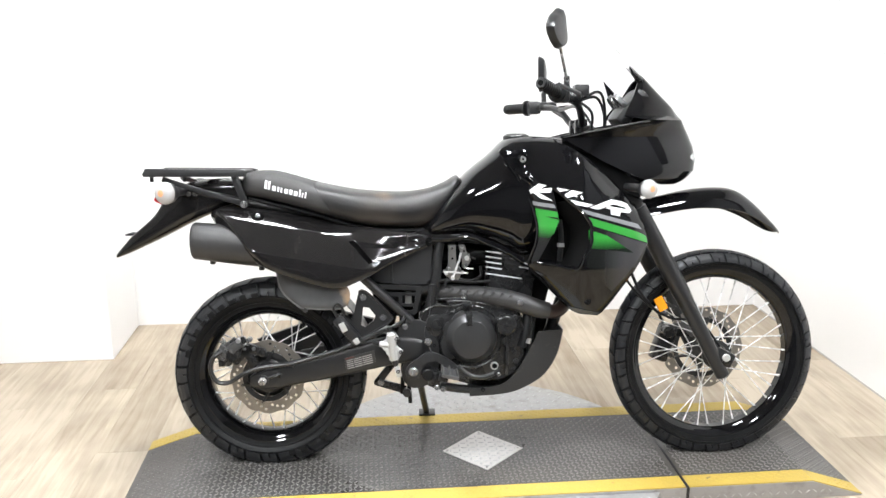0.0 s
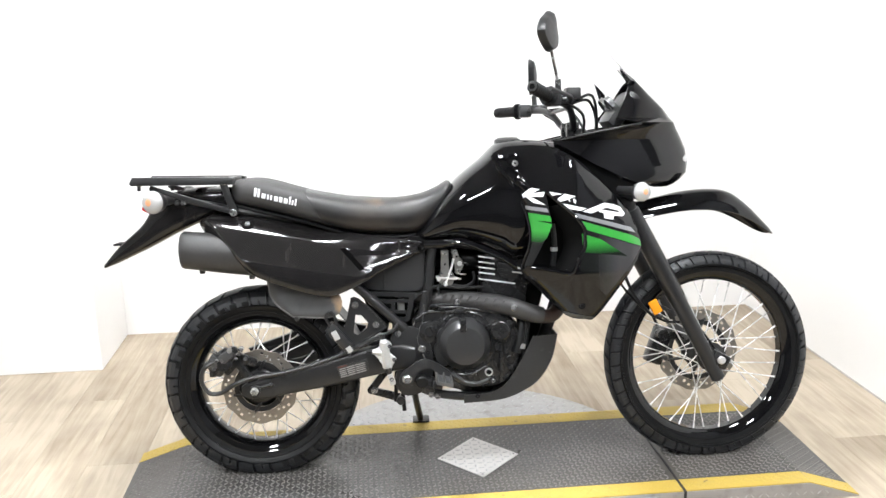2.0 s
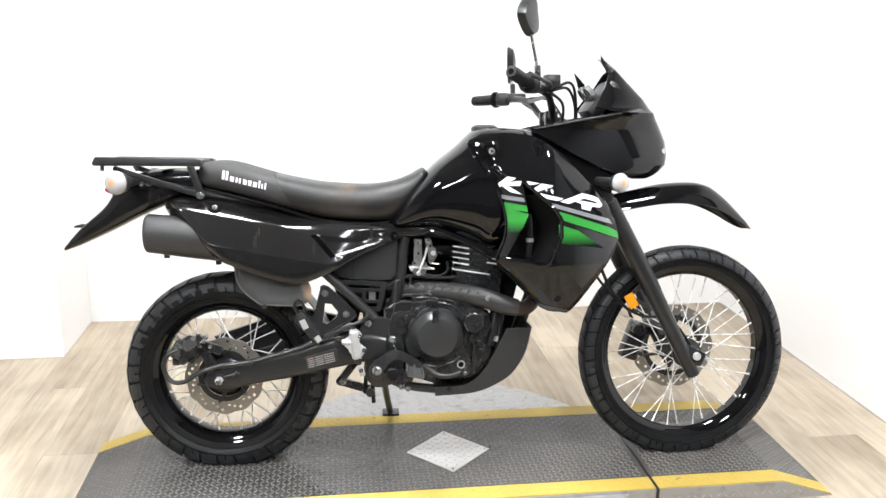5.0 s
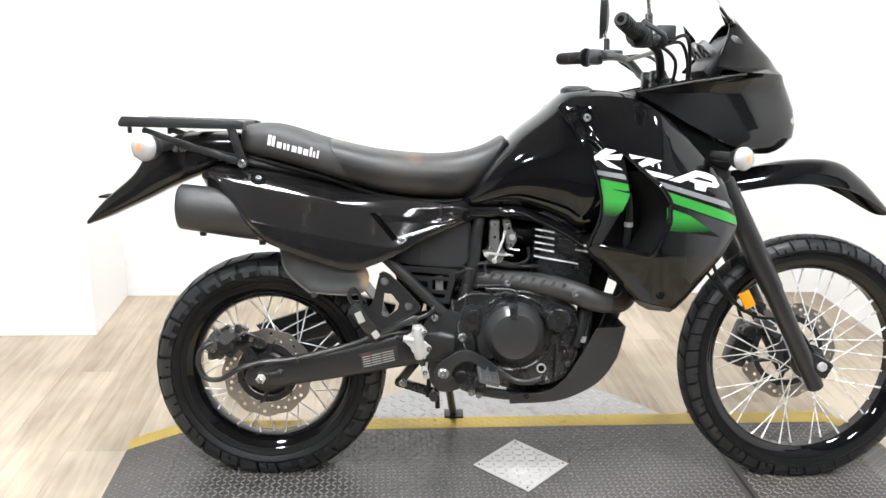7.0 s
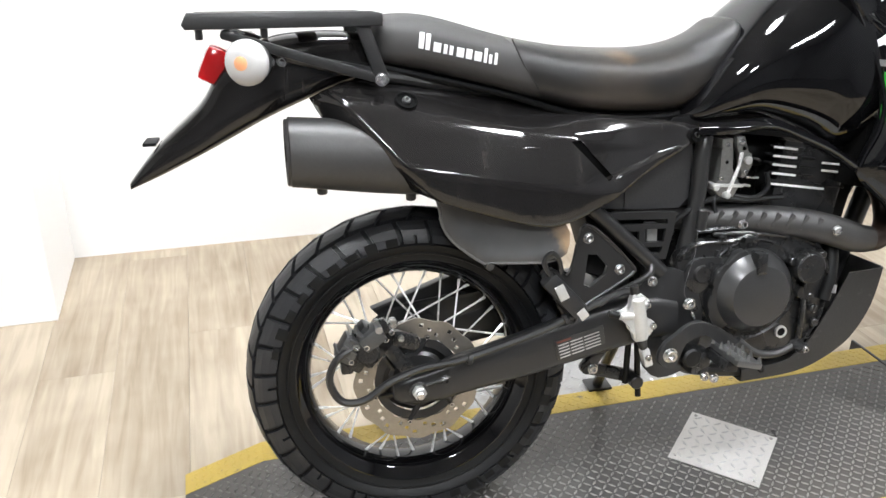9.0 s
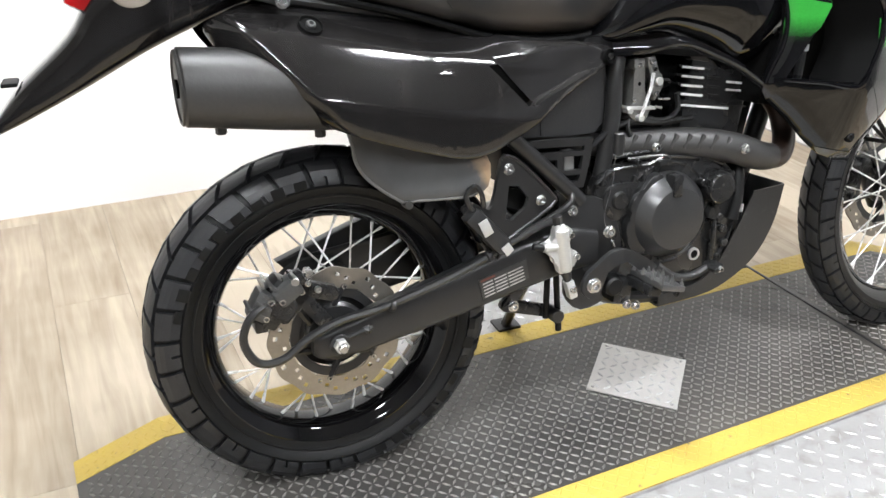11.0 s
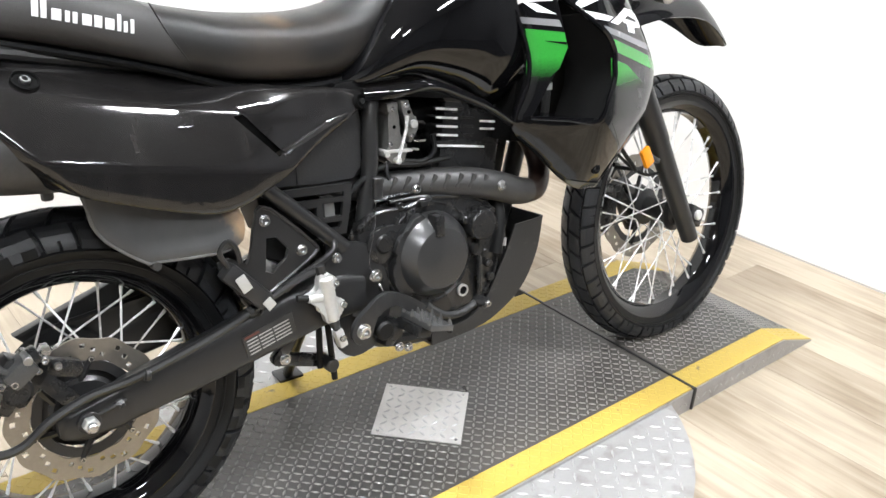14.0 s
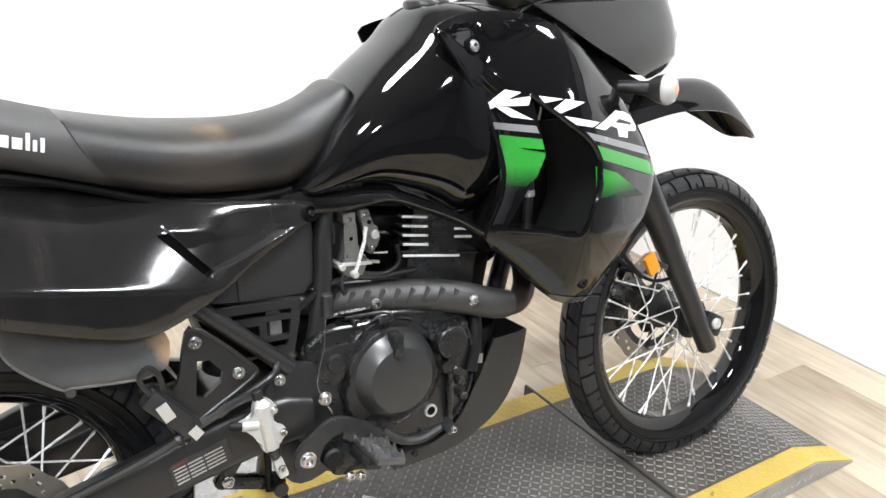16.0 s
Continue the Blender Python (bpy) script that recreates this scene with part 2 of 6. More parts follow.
def lathe(profile, centre=(0, 0, 0), seg=48, bm=None, closed=True):
    """Turns a profile of (radius, y) about the y axis through centre."""
    bm = bm or bmesh.new()
    c = Vector(centre)
    loops = [[c + Vector((r * math.cos(a), y, r * math.sin(a))) for r, y in profile] for a in [2 * math.pi * i / seg for i in range(seg)]]
    vs = [[bm.verts.new(q) for q in lp] for lp in loops]
    k = len(profile)
    for i in range(seg):
        a, b = vs[i], vs[(i + 1) % seg]
        for j in range(k if closed else k - 1):
            bm.faces.new((a[j], a[(j + 1) % k], b[(j + 1) % k], b[j]))
    return bm


def prism(outline, y0, y1, bevel=0.004, bm=None, curve=0, seg=2):
    """A plate or block: an outline of (x, z) carried from y0 to y1, with rounded edges."""
    pts = spline(outline, curve, True) if curve else outline
    b = bmesh.new()
    rings(b, [[(x, y0, z) for x, z in pts], [(x, y1, z) for x, z in pts]])
    if bevel:
        ends = [e for e in b.edges if abs(e.verts[0].co.y - e.verts[1].co.y) < 1e-6]
        bmesh.ops.bevel(b, geom=ends, offset=bevel, segments=seg, affect="EDGES", profile=0.6)
    if bm is None:
        return b
    me = bpy.data.meshes.new("tmp")
    b.to_mesh(me)
    b.free()
    bm.from_mesh(me)
    bpy.data.meshes.remove(me)
    return bm


def loft(stations, seg=28, power=2.5, step=5, bm=None, shift=0.0):
    """A body along x: stations of (x, low z, high z, half width[, power[, mid y]])."""
    bm = bm or bmesh.new()
    st = [(*s, power)[:5] + (s[5] if len(s) > 5 else shift,) for s in stations]
    loops = []
    for x, z0, z1, w, p, y in spline(st, step):
        lp = []
        for i in range(seg):
            a = 2 * math.pi * i / seg
            c, s = math.cos(a), math.sin(a)
            lp.append((x, y + w * math.copysign(abs(c) ** (2 / p), c), (z0 + z1) / 2 + (z1 - z0) / 2 * math.copysign(abs(s) ** (2 / p), s)))
        loops.append(lp)
    return rings(bm, loops)


def pillow(outline, base, bulge, thick, centre=None, curve=4, levels=7, edge=0.25, bm=None):
    """A moulded body panel on the machine's right side: an outline of (x, z), swelling outwards from base(x, z) by bulge."""
    bm = bm or bmesh.new()
    pts = [Vector(p) for p in (spline(outline, curve, True) if curve else outline)]
    c = Vector(centre) if centre else sum(pts, Vector((0, 0))) / len(pts)
    k = len(pts)
    loops = []
    for i in range(levels):
        u = i / levels
        s = 1 - u
        rise = bulge * (1 - (1 - min(1, u / edge)) ** 2) ** 0.5 * 0.6 + bulge * 0.4 * (1 - s * s)
        lp = []
        for p in pts:
            q = c + (p - c) * s
            lp.append((q.x, base(q.x, q.y) - rise, q.y))
        loops.append(lp)
    vs = [[bm.verts.new(q) for q in lp] for lp in loops]
    back = [bm.verts.new((p.x, base(p.x, p.y) + thick, p.y)) for p in pts]
    for a, b in zip([back] + vs, vs):
        for i in range(k):
            bm.faces.new((a[i], a[(i + 1) % k], b[(i + 1) % k], b[i]))
    top = bm.verts.new((c.x, base(c.x, c.y) - bulge, c.y))
    for i in range(k):
        bm.faces.new((vs[-1][i], vs[-1][(i + 1) % k], top))
    inner = [bm.verts.new((c.x + (p.x - c.x) * 0.5, base(c.x + (p.x - c.x) * 0.5, c.y + (p.y - c.y) * 0.5) + thick - bulge * 0.5, c.y + (p.y - c.y) * 0.5)) for p in pts]
    for i in range(k):
        bm.faces.new((inner[i], inner[(i + 1) % k], back[(i + 1) % k], back[i]))
    mid = bm.verts.new((c.x, base(c.x, c.y) + thick - bulge * 0.6, c.y))
    for i in range(k):
        bm.faces.new((inner[(i + 1) % k], inner[i], mid))
    return bm


def structure(name, bm, material, label, category, smooth=False):
    return tagged(part(name, bm, material, None, label, smooth), label, category, kind="structure")


# ---- the room ----
BACK, SIDE, RETURN_X, RETURN_Y, TOP, FRONT, WEST = 1.59, 1.643, -1.55, 1.14, 3.0, -5.5, -4.6
structure("wall_north", box((3.75, 0.12, TOP), (0.325, BACK + 0.06, TOP / 2)), WHITE, "plain white painted wall behind the motorcycle", "wall")
structure("wall_return", box((3.1, 0.57, TOP), (RETURN_X - 1.55, RETURN_Y + 0.285, TOP / 2), 0.004), WHITE, "white painted wall projecting with a square corner", "wall")
structure("wall_east", box((0.14, 2.5, 1.32), (SIDE + 0.07, 0.45, 0.66), 0.003), WHITE, "white painted half-height wall with a flat ledge", "wall")
structure("wall_east_upper", box((0.12, 2.5, TOP - 1.32), (SIDE + 0.35, 0.45, 1.32 + (TOP - 1.32) / 2)), WHITE, "white painted wall set back above the ledge", "wall")
structure("ledge", box((0.15, 2.5, 0.02), (SIDE + 0.215, 0.45, 1.309)), WHITE, "white ledge on top of the half wall", "ledge")
structure("wall_west", box((0.12, 7.2, TOP), (WEST - 0.06, -1.9, TOP / 2)), WHITE, "white painted side wall", "wall")
# Unseen grey walls, added to keep reflections in the gloss panels dark.
structure("wall_east_far", box((0.42, 4.76, TOP), (SIDE + 0.21, -3.182, TOP / 2)), GREY_WALL, "unseen grey wall added to darken reflections", "wall")
structure("wall_south", box((6.9, 0.12, TOP), (-1.3, FRONT - 0.06, TOP / 2)), GREY_WALL, "unseen grey wall closing the room, toned for reflections", "wall")
structure("ceiling", box((7.2, 7.5, 0.1), (-1.4, -1.9, TOP + 0.05)), CEIL, "flat grey painted ceiling", "ceiling")
FLOOR = structure("floor", box((6.9, 7.3, 0.1), (-1.35, -1.95, -0.062)), BASE, "pale limed oak plank floor", "floor")
# Unseen dark sheet, added so that lower gloss faces reflect less floor light.
DARK_SHEET = surface("unseen_dark_sheet", (0.040, 0.040, 0.042), 0.95, vary=0.2, scale=3, fine=240, bump=0.5, spec=0.1)
structure("carpet", box((6.2, 3.6, 0.008), (-1.45, -3.6, 0.0045)), DARK_SHEET, "unseen dark sheet added to darken reflections", "carpet")
structure("baseboard", box((0.004, 2.2, 0.006), (SIDE - 0.002, 0.45, 0.003)), JOINT, "thin grey joint strip along the half wall", "baseboard")


# ceiling lamps
def ceiling_light(at, r, lit):
    e = tagged(new("ceiling_light"), "white rimmed round ceiling light, switched on", "ceiling light", "ceiling lights")
    e.location = at
    part("rim", lathe([(r, -0.050), (r + 0.02, -0.048), (r + 0.024, -0.02), (r + 0.024, 0.0), (r, 0.0)], (0, 0, 0), 36), WHITE, e, xf=pose(0, 0, 0, 90))
    part("diffuser", cyl((0, 0, -0.024), (0, 0, -0.036), r, seg=36), lit, e, "glowing white diffuser", smooth=False)
    return e


LAMP = glow("lamp_diffuser", (0.94, 0.97, 1.0), LAMP_POWER)
first_light = ceiling_light((-1.75, -0.95, TOP), 0.214, LAMP)
for lx, ly in ((0.75, -0.95), (-0.6, 0.30), (-1.5, -3.1), (0.5, -3.1)):
    copy_thing(first_light, Matrix.Translation((lx, ly, TOP)))

# ---- the display platform ----
PLAT = 0.06
PX0, PX1, PY0, PY1 = -1.02, 0.985, -0.259, 0.32


def tread(bm_rows, nx, ny, pitch, origin, turn, inside, z, length=0.024, width=0.0075, high=0.0022):
    """Raised lozenges of tread plate, each turned a right angle to its neighbours, as vertices and faces."""
    vs, fs = bm_rows
    for i in range(nx):
        for j in range(ny):
            u, v = (i - nx / 2) * pitch, (j - ny / 2) * pitch
            a = turn + (math.pi / 4 if (i + j) % 2 else -math.pi / 4)
            x = origin[0] + u * math.cos(turn) - v * math.sin(turn)
            y = origin[1] + u * math.sin(turn) + v * math.cos(turn)
            if not inside(x, y):
                continue
            ca, sa = math.cos(a), math.sin(a)
            k = len(vs)
            for p, q, h in ((-length / 2, 0, 0), (0, -width / 2, 0), (length / 2, 0, 0), (0, width / 2, 0), (-length * 0.28, 0, high), (length * 0.28, 0, high)):
                vs.append((x + p * ca - q * sa, y + p * sa + q * ca, z(x, y) + h))
            fs.extend([(k, k + 1, k + 4), (k + 1, k + 5, k + 4), (k + 1, k + 2, k + 5), (k + 2, k + 3, k + 5), (k + 3, k + 4, k + 5), (k + 3, k, k + 4)])


def mesh_from(name, data, material, parent, label="", kind=""):
    me = bpy.data.meshes.new(name)
    me.from_pydata(data[0], [], data[1])
    me.materials.append(material)
    me.update()
    ob = new(name, me)
    ob.parent = parent
    return tagged(ob, label, kind=kind)


platform = tagged(new("display_platform"), "black tread plate display platform with yellow edges on the oak floor", "platform")
RAMP = 0.17
TOE = 0.004
side_profile = [(PX0 - RAMP, 0), (PX0 - RAMP, TOE), (PX0, PLAT), (0.573, PLAT), (0.573, 0)]
part("deck", prism(side_profile, PY0, PY1, 0), PLATE_BLACK, platform, smooth=False)
part("end_deck", prism([(0.581, 0), (0.581, PLAT), (PX1, PLAT), (PX1 + RAMP, TOE), (PX1 + RAMP, 0)], PY0, PY1, 0), PLATE_BLACK, platform, "black end section with a short ramp", smooth=False)


def top_z(x, y=0):
    return TOE + (PLAT - TOE) * min(1, max(0, min((x - PX0 + RAMP) / RAMP, (PX1 + RAMP - x) / RAMP)))


# painted edges
for y0, y1 in ((PY0 - 0.001, PY0 + 0.066), (PY1 - 0.066, PY1 + 0.001)):
    for a, b in ((PX0 - RAMP, 0.572), (0.582, PX1 + RAMP)):
        bm = bmesh.new()
        xs = sorted({a, b, *[x for x in (PX0, PX1) if a < x < b]})
        rings(bm, [[(x, y0, top_z(x) - 0.006), (x, y1, top_z(x) - 0.001), (x, y1, top_z(x) + 0.001), (x, y0, top_z(x) + 0.001)] for x in xs])
        part("edge_stripe", bm, YELLOW, platform, "yellow painted edge", smooth=False)
for a, b in ((PX0 - RAMP, 0.573), (0.581, PX1 + RAMP)):
    for y in (PY0 - 0.003, PY1 + 0.003):
        xs = sorted({a, b, *[x for x in (PX0, PX1) if a < x < b]})
        bm = rings(bmesh.new(), [[(x, y - 0.0015, 0), (x, y + 0.0015, 0), (x, y + 0.0015, top_z(x) - 0.002), (x, y - 0.0015, top_z(x) - 0.002)] for x in xs])
        part("side_plate", bm, PLATE_SILVER, platform, "bare tread plate side", smooth=False)
part("seam_bar", box((0.008, PY1 - PY0 + 0.05, PLAT + 0.001), (0.577, (PY0 + PY1) / 2 + 0.015, PLAT / 2 + 0.0025), 0.002), FRAME, platform, "thin black joint bar")
black_tread, yellow_tread = ([], []), ([], [])
tread(black_tread, 144, 31, 0.0165, (-0.01, 0.0275), 0.0, lambda x, y: PX0 - RAMP + 0.01 < x < PX1 + RAMP - 0.01 and PY0 + 0.07 < y < PY1 - 0.07 and abs(x - 0.577) > 0.012, lambda x, y: top_z(x), length=0.0190, width=0.0060, high=0.0024)
mesh_from("tread_pattern", black_tread, PLATE_WORN, platform, kind="stuff")
tread(yellow_tread, 144, 40, 0.0165, (-0.01, 0.0275), 0.0, lambda x, y: PX0 - RAMP + 0.01 < x < PX1 + RAMP - 0.01 and not PY0 + 0.062 < y < PY1 - 0.062 and PY0 + 0.008 < y < PY1 - 0.008 and abs(x - 0.577) > 0.012, lambda x, y: top_z(x) + 0.001, length=0.0190, width=0.0060, high=0.0009)
mesh_from("stripe_tread", yellow_tread, YELLOW, platform, kind="stuff")

# the square hatch
hatch = part("hatch_plate", box((0.194, 0.194, 0.003), (-0.028, 0.036, PLAT + 0.0025), 0.001, Matrix.Rotation(radians(44), 3, "Z")), HATCH_STEEL, platform, "bare square tread plate hatch set cornerwise", smooth=False)
hatch_tread = ([], [])
ca, sa = math.cos(radians(44)), math.sin(radians(44))
tread(hatch_tread, 8, 8, 0.0222, (-0.028 + 0.0111 * (ca - sa), 0.036 + 0.0111 * (ca + sa)), radians(44), lambda x, y: True, lambda x, y: PLAT + 0.004, 0.022, 0.0075, 0.0022)
mesh_from("hatch_tread", hatch_tread, TREAD_SILVER, hatch, kind="stuff")
for sx, sy in ((1, 1), (-1, -1), (1, -1), (-1, 1)):
    x, y = sx * 0.085, sy * 0.085
    px, py = -0.028 + x * ca - y * sa, 0.036 + x * sa + y * ca
    part("screw", cyl((px, py, PLAT + 0.004), (px, py, PLAT + 0.0055), 0.004, seg=10, bevel=0.0005), STEEL, hatch)

# the turntable disc
DISC_R, DISC_C, DISC_Z = 0.595, (-0.03, 0.03), 0.05
turntable = tagged(new("turntable_disc"), "round bare tread plate turntable under the platform", "turntable")
bm = bmesh.new()
rings(bm, [[(DISC_C[0] + DISC_R * math.cos(a), DISC_C[1] + DISC_R * math.sin(a), z) for a in [2 * math.pi * i / 96 for i in range(96)]] for z in (0.0, DISC_Z)])
part("disc", bm, PLATE_SILVER, turntable, smooth=False)
disc_tread = ([], [])
tread(disc_tread, 40, 40, 0.031, DISC_C, radians(2), lambda x, y: (x - DISC_C[0]) ** 2 + (y - DISC_C[1]) ** 2 < (DISC_R - 0.012) ** 2 and not PY0 - 0.012 < y < PY1 + 0.012, lambda x, y: DISC_Z, 0.028, 0.007)
mesh_from("disc_tread", disc_tread, TREAD_SILVER, turntable, kind="stuff")

side_tread = ([], [])
tread(side_tread, 92, 3, 0.0245, (-0.01, 0.036), 0.0, lambda x, y: y < top_z(x) - 0.012 and y > 0.008 and abs(x - 0.577) > 0.014, lambda x, y: 0.0, 0.021, 0.006, 0.0015)
mesh_from("side_tread", ([(x, PY0 - 0.0045 - h, y) for x, y, h in side_tread[0]], side_tread[1]), TREAD_SILVER, platform, kind="stuff")

# ---- the motorcycle ----
BIKE = Matrix.Translation((0.008, 0.0258, PLAT - 0.004)) @ pose(0, 0, 0, 0, 0, -3.1) @ pose(0, 0, 0, -8.5)
bike = tagged(new("motorcycle"), "black dual-sport motorcycle with green stripes leaning on its side stand", "motorcycle")
bike.matrix_world = BIKE
STEER_AT, STEER_AXIS = Vector((0.34, 0, 0.98)), Vector((-math.sin(radians(28)), 0, math.cos(radians(28))))
STEER = Matrix.Translation(STEER_AT) @ Matrix.Rotation(radians(3.0), 4, STEER_AXIS) @ Matrix.Translation(-STEER_AT)
REAR, FRONT_AXLE = Vector((-0.737, 0, 0.297)), Vector((0.735, 0, 0.336))


def sheet(outline, surf, curve=4, levels=8, centre=None):
    """A single skin over an outline of (x, z); surf(x, z, u) gives y, u rising from 0 at the rim to 1 in the middle."""
    bm = bmesh.new()
    pts = [Vector(p) for p in (spline(outline, curve, True) if curve else outline)]
    c = Vector(centre) if centre else sum(pts, Vector((0, 0))) / len(pts)
    k = len(pts)
    steps = [0, 0.035, 0.09, 0.18, 0.3, 0.45, 0.62, 0.8][:levels]
    vs = []
    for u in steps:
        vs.append([bm.verts.new((q.x, surf(q.x, q.y, u), q.y)) for q in [c + (p - c) * (1 - u) for p in pts]])
    for a, b in zip(vs, vs[1:]):
        for i in range(k):
            bm.faces.new((a[i], a[(i + 1) % k], b[(i + 1) % k], b[i]))
    top = bm.verts.new((c.x, surf(c.x, c.y, 1), c.y))
    for i in range(k):
        bm.faces.new((vs[-1][i], vs[-1][(i + 1) % k], top))
    return bm


def fold(d, r=0.006):
    """How far a point lies past a fold, eased over the radius r."""
    return 0.5 * (d + math.sqrt(d * d + r * r))


def folded(outline, surf, folds, curve, centre):
    """A skin over an outline, cut along its folds (a point and a normal in x, z) before it is shaped."""
    bm = sheet(outline, lambda x, z, u: u, curve, centre=centre)
    for (px, pz), (nx, nz) in folds:
        bmesh.ops.bisect_plane(bm, geom=bm.verts[:] + bm.edges[:] + bm.faces[:], dist=1e-5, plane_co=(px, 0, pz), plane_no=(nx, 0, nz))
    for v in bm.verts:
        v.co.y = surf(v.co.x, v.co.z, v.co.y)
    bmesh.ops.triangulate(bm, faces=bm.faces[:])
    return bm


def within(poly, x, z):
    s = [(b[0] - a[0]) * (z - a[1]) - (b[1] - a[1]) * (x - a[0]) for a, b in zip(poly, poly[1:] + poly[:1])]
    return all(v > 0 for v in s) or all(v < 0 for v in s)


def trace(bm, poly, keep, side=None):
    """Cuts a skin along a convex outline of (x, z) and keeps what lies inside it, or outside."""
    for a, b in zip(poly, poly[1:] + poly[:1]):
        bmesh.ops.bisect_plane(bm, geom=bm.verts[:] + bm.edges[:] + bm.faces[:], dist=1e-5, plane_co=(a[0], 0, a[1]), plane_no=(b[1] - a[1], 0, a[0] - b[0]))
    gone = []
    for f in bm.faces:
        c = f.calc_center_median()
        into = within(poly, c.x, c.z)
        if into != keep or (keep and side and c.y * side < 0):
            gone.append(f)
    bmesh.ops.delete(bm, geom=gone, context="FACES")
    return bm


def thicken(bm, t, raise_by=0.0):
    """Gives a skin a back, t behind it."""
    bm.verts.ensure_lookup_table()
    front = list(bm.verts)
    back = {v: bm.verts.new((v.co.x, v.co.y + t, v.co.z)) for v in front}
    for f in list(bm.faces):
        bm.faces.new([back[v] for v in reversed(f.verts)])
    for e in [e for e in bm.edges if len(e.link_faces) == 1 and e.verts[0] in back and e.verts[1] in back]:
        a, b = e.verts
        bm.faces.new((a, b, back[b], back[a]))
    for v in front:
        v.co.y -= raise_by
    return bm


def decal(name, build, poly, material, parent, label, lift=0.0008):
    """A thin film on a body panel: the part of its skin inside a convex outline."""
    bm = trace(build(), poly, True, -1)
    if not bm.faces:
        bm.free()
        return None
    bmesh.ops.recalc_face_normals(bm, faces=bm.faces)
    for v in bm.verts:
        v.co.y -= lift
    return part(name, thicken(bm, lift * 0.6), material, parent, label)


def shell(rows, thick):
    """A thin moulded skin through rows of points."""
    bm = bmesh.new()
    vs = [[bm.verts.new(p) for p in r] for r in rows]
    for a, b in zip(vs, vs[1:]):
        for i in range(len(a) - 1):
            bm.faces.new((a[i], a[i + 1], b[i + 1], b[i]))
    bmesh.ops.recalc_face_normals(bm, faces=bm.faces)
    bmesh.ops.solidify(bm, geom=bm.faces[:], thickness=thick)
    return bm


def bolt(at, parent, r=0.0075, out=0.007, material=None, name="bolt", xf=None, washer=True):
    """A socket bolt with a washer, facing the machine's right."""
    x, y, z = at
    prof = [(0.0001, y + 0.004), (0.0001, y - out + 0.006), (r * 0.5, y - out + 0.006), (r * 0.52, y - out), (r * 0.85, y - out), (r, y - out + 0.0015), (r, y)]
    if washer:
        prof += [(r * 1.25, y), (r * 1.25, y + 0.002)]
    return part(name, lathe([(a, b - y) for a, b in prof], at, 14, closed=False), material or STEEL, parent, xf=xf)


def bars(segments, width, y0, y1, bevel=0.002):
    """Flat plate bars between points of (x, z), joined in one mesh."""
    bm = bmesh.new()
    for a, b in segments:
        a, b = Vector(a), Vector(b)
        d = (b - a).normalized() * width / 2
        n = Vector((-d.y, d.x))
        prism([tuple(a - d + n * 0.5), tuple(a - d * 0.5 + n), tuple(b + d * 0.5 + n), tuple(b + d + n * 0.5), tuple(b + d - n * 0.5), tuple(b + d * 0.5 - n), tuple(a - d * 0.5 - n), tuple(a - d - n * 0.5)], y0, y1, bevel, bm)
    return bm


def fade_film(name, colour, axis, lo, hi):
    """A film whose colour thins out in fine dots: printed green, painted grey reflection."""
    m, n, l, b = nodes_of(name)
    tc, sep = n.new("ShaderNodeTexCoord"), n.new("ShaderNodeSeparateXYZ")
    l.new(tc.outputs["Object"], sep.inputs[0])
    mr, mix, dots = n.new("ShaderNodeMapRange"), n.new("ShaderNodeMix"), n.new("ShaderNodeTexNoise")
    dots.inputs["Scale"].default_value = 260
    l.new(tc.outputs["Object"], dots.inputs["Vector"])
    mr.inputs["From Min"].default_value, mr.inputs["From Max"].default_value = lo, hi
    l.new(sep.outputs[axis], mr.inputs["Value"])
    add = n.new("ShaderNodeMath")
    add.operation = "MULTIPLY_ADD"
    add.inputs[1].default_value, add.inputs[2].default_value = 0.3, -0.15
    l.new(dots.outputs["Fac"], add.inputs[0])
    tot = n.new("ShaderNodeMath")
    tot.use_clamp = True
    l.new(mr.outputs["Result"], tot.inputs[0])
    l.new(add.outputs[0], tot.inputs[1])
    mix.data_type = "RGBA"
    mix.inputs["A"].default_value, mix.inputs["B"].default_value = (0.005, 0.006, 0.005, 1), (*colour, 1)
    l.new(tot.outputs[0], mix.inputs["Factor"])
    l.new(mix.outputs["Result"], b.inputs["Base Color"])
    b.inputs["Roughness"].default_value = 0.14
    return m


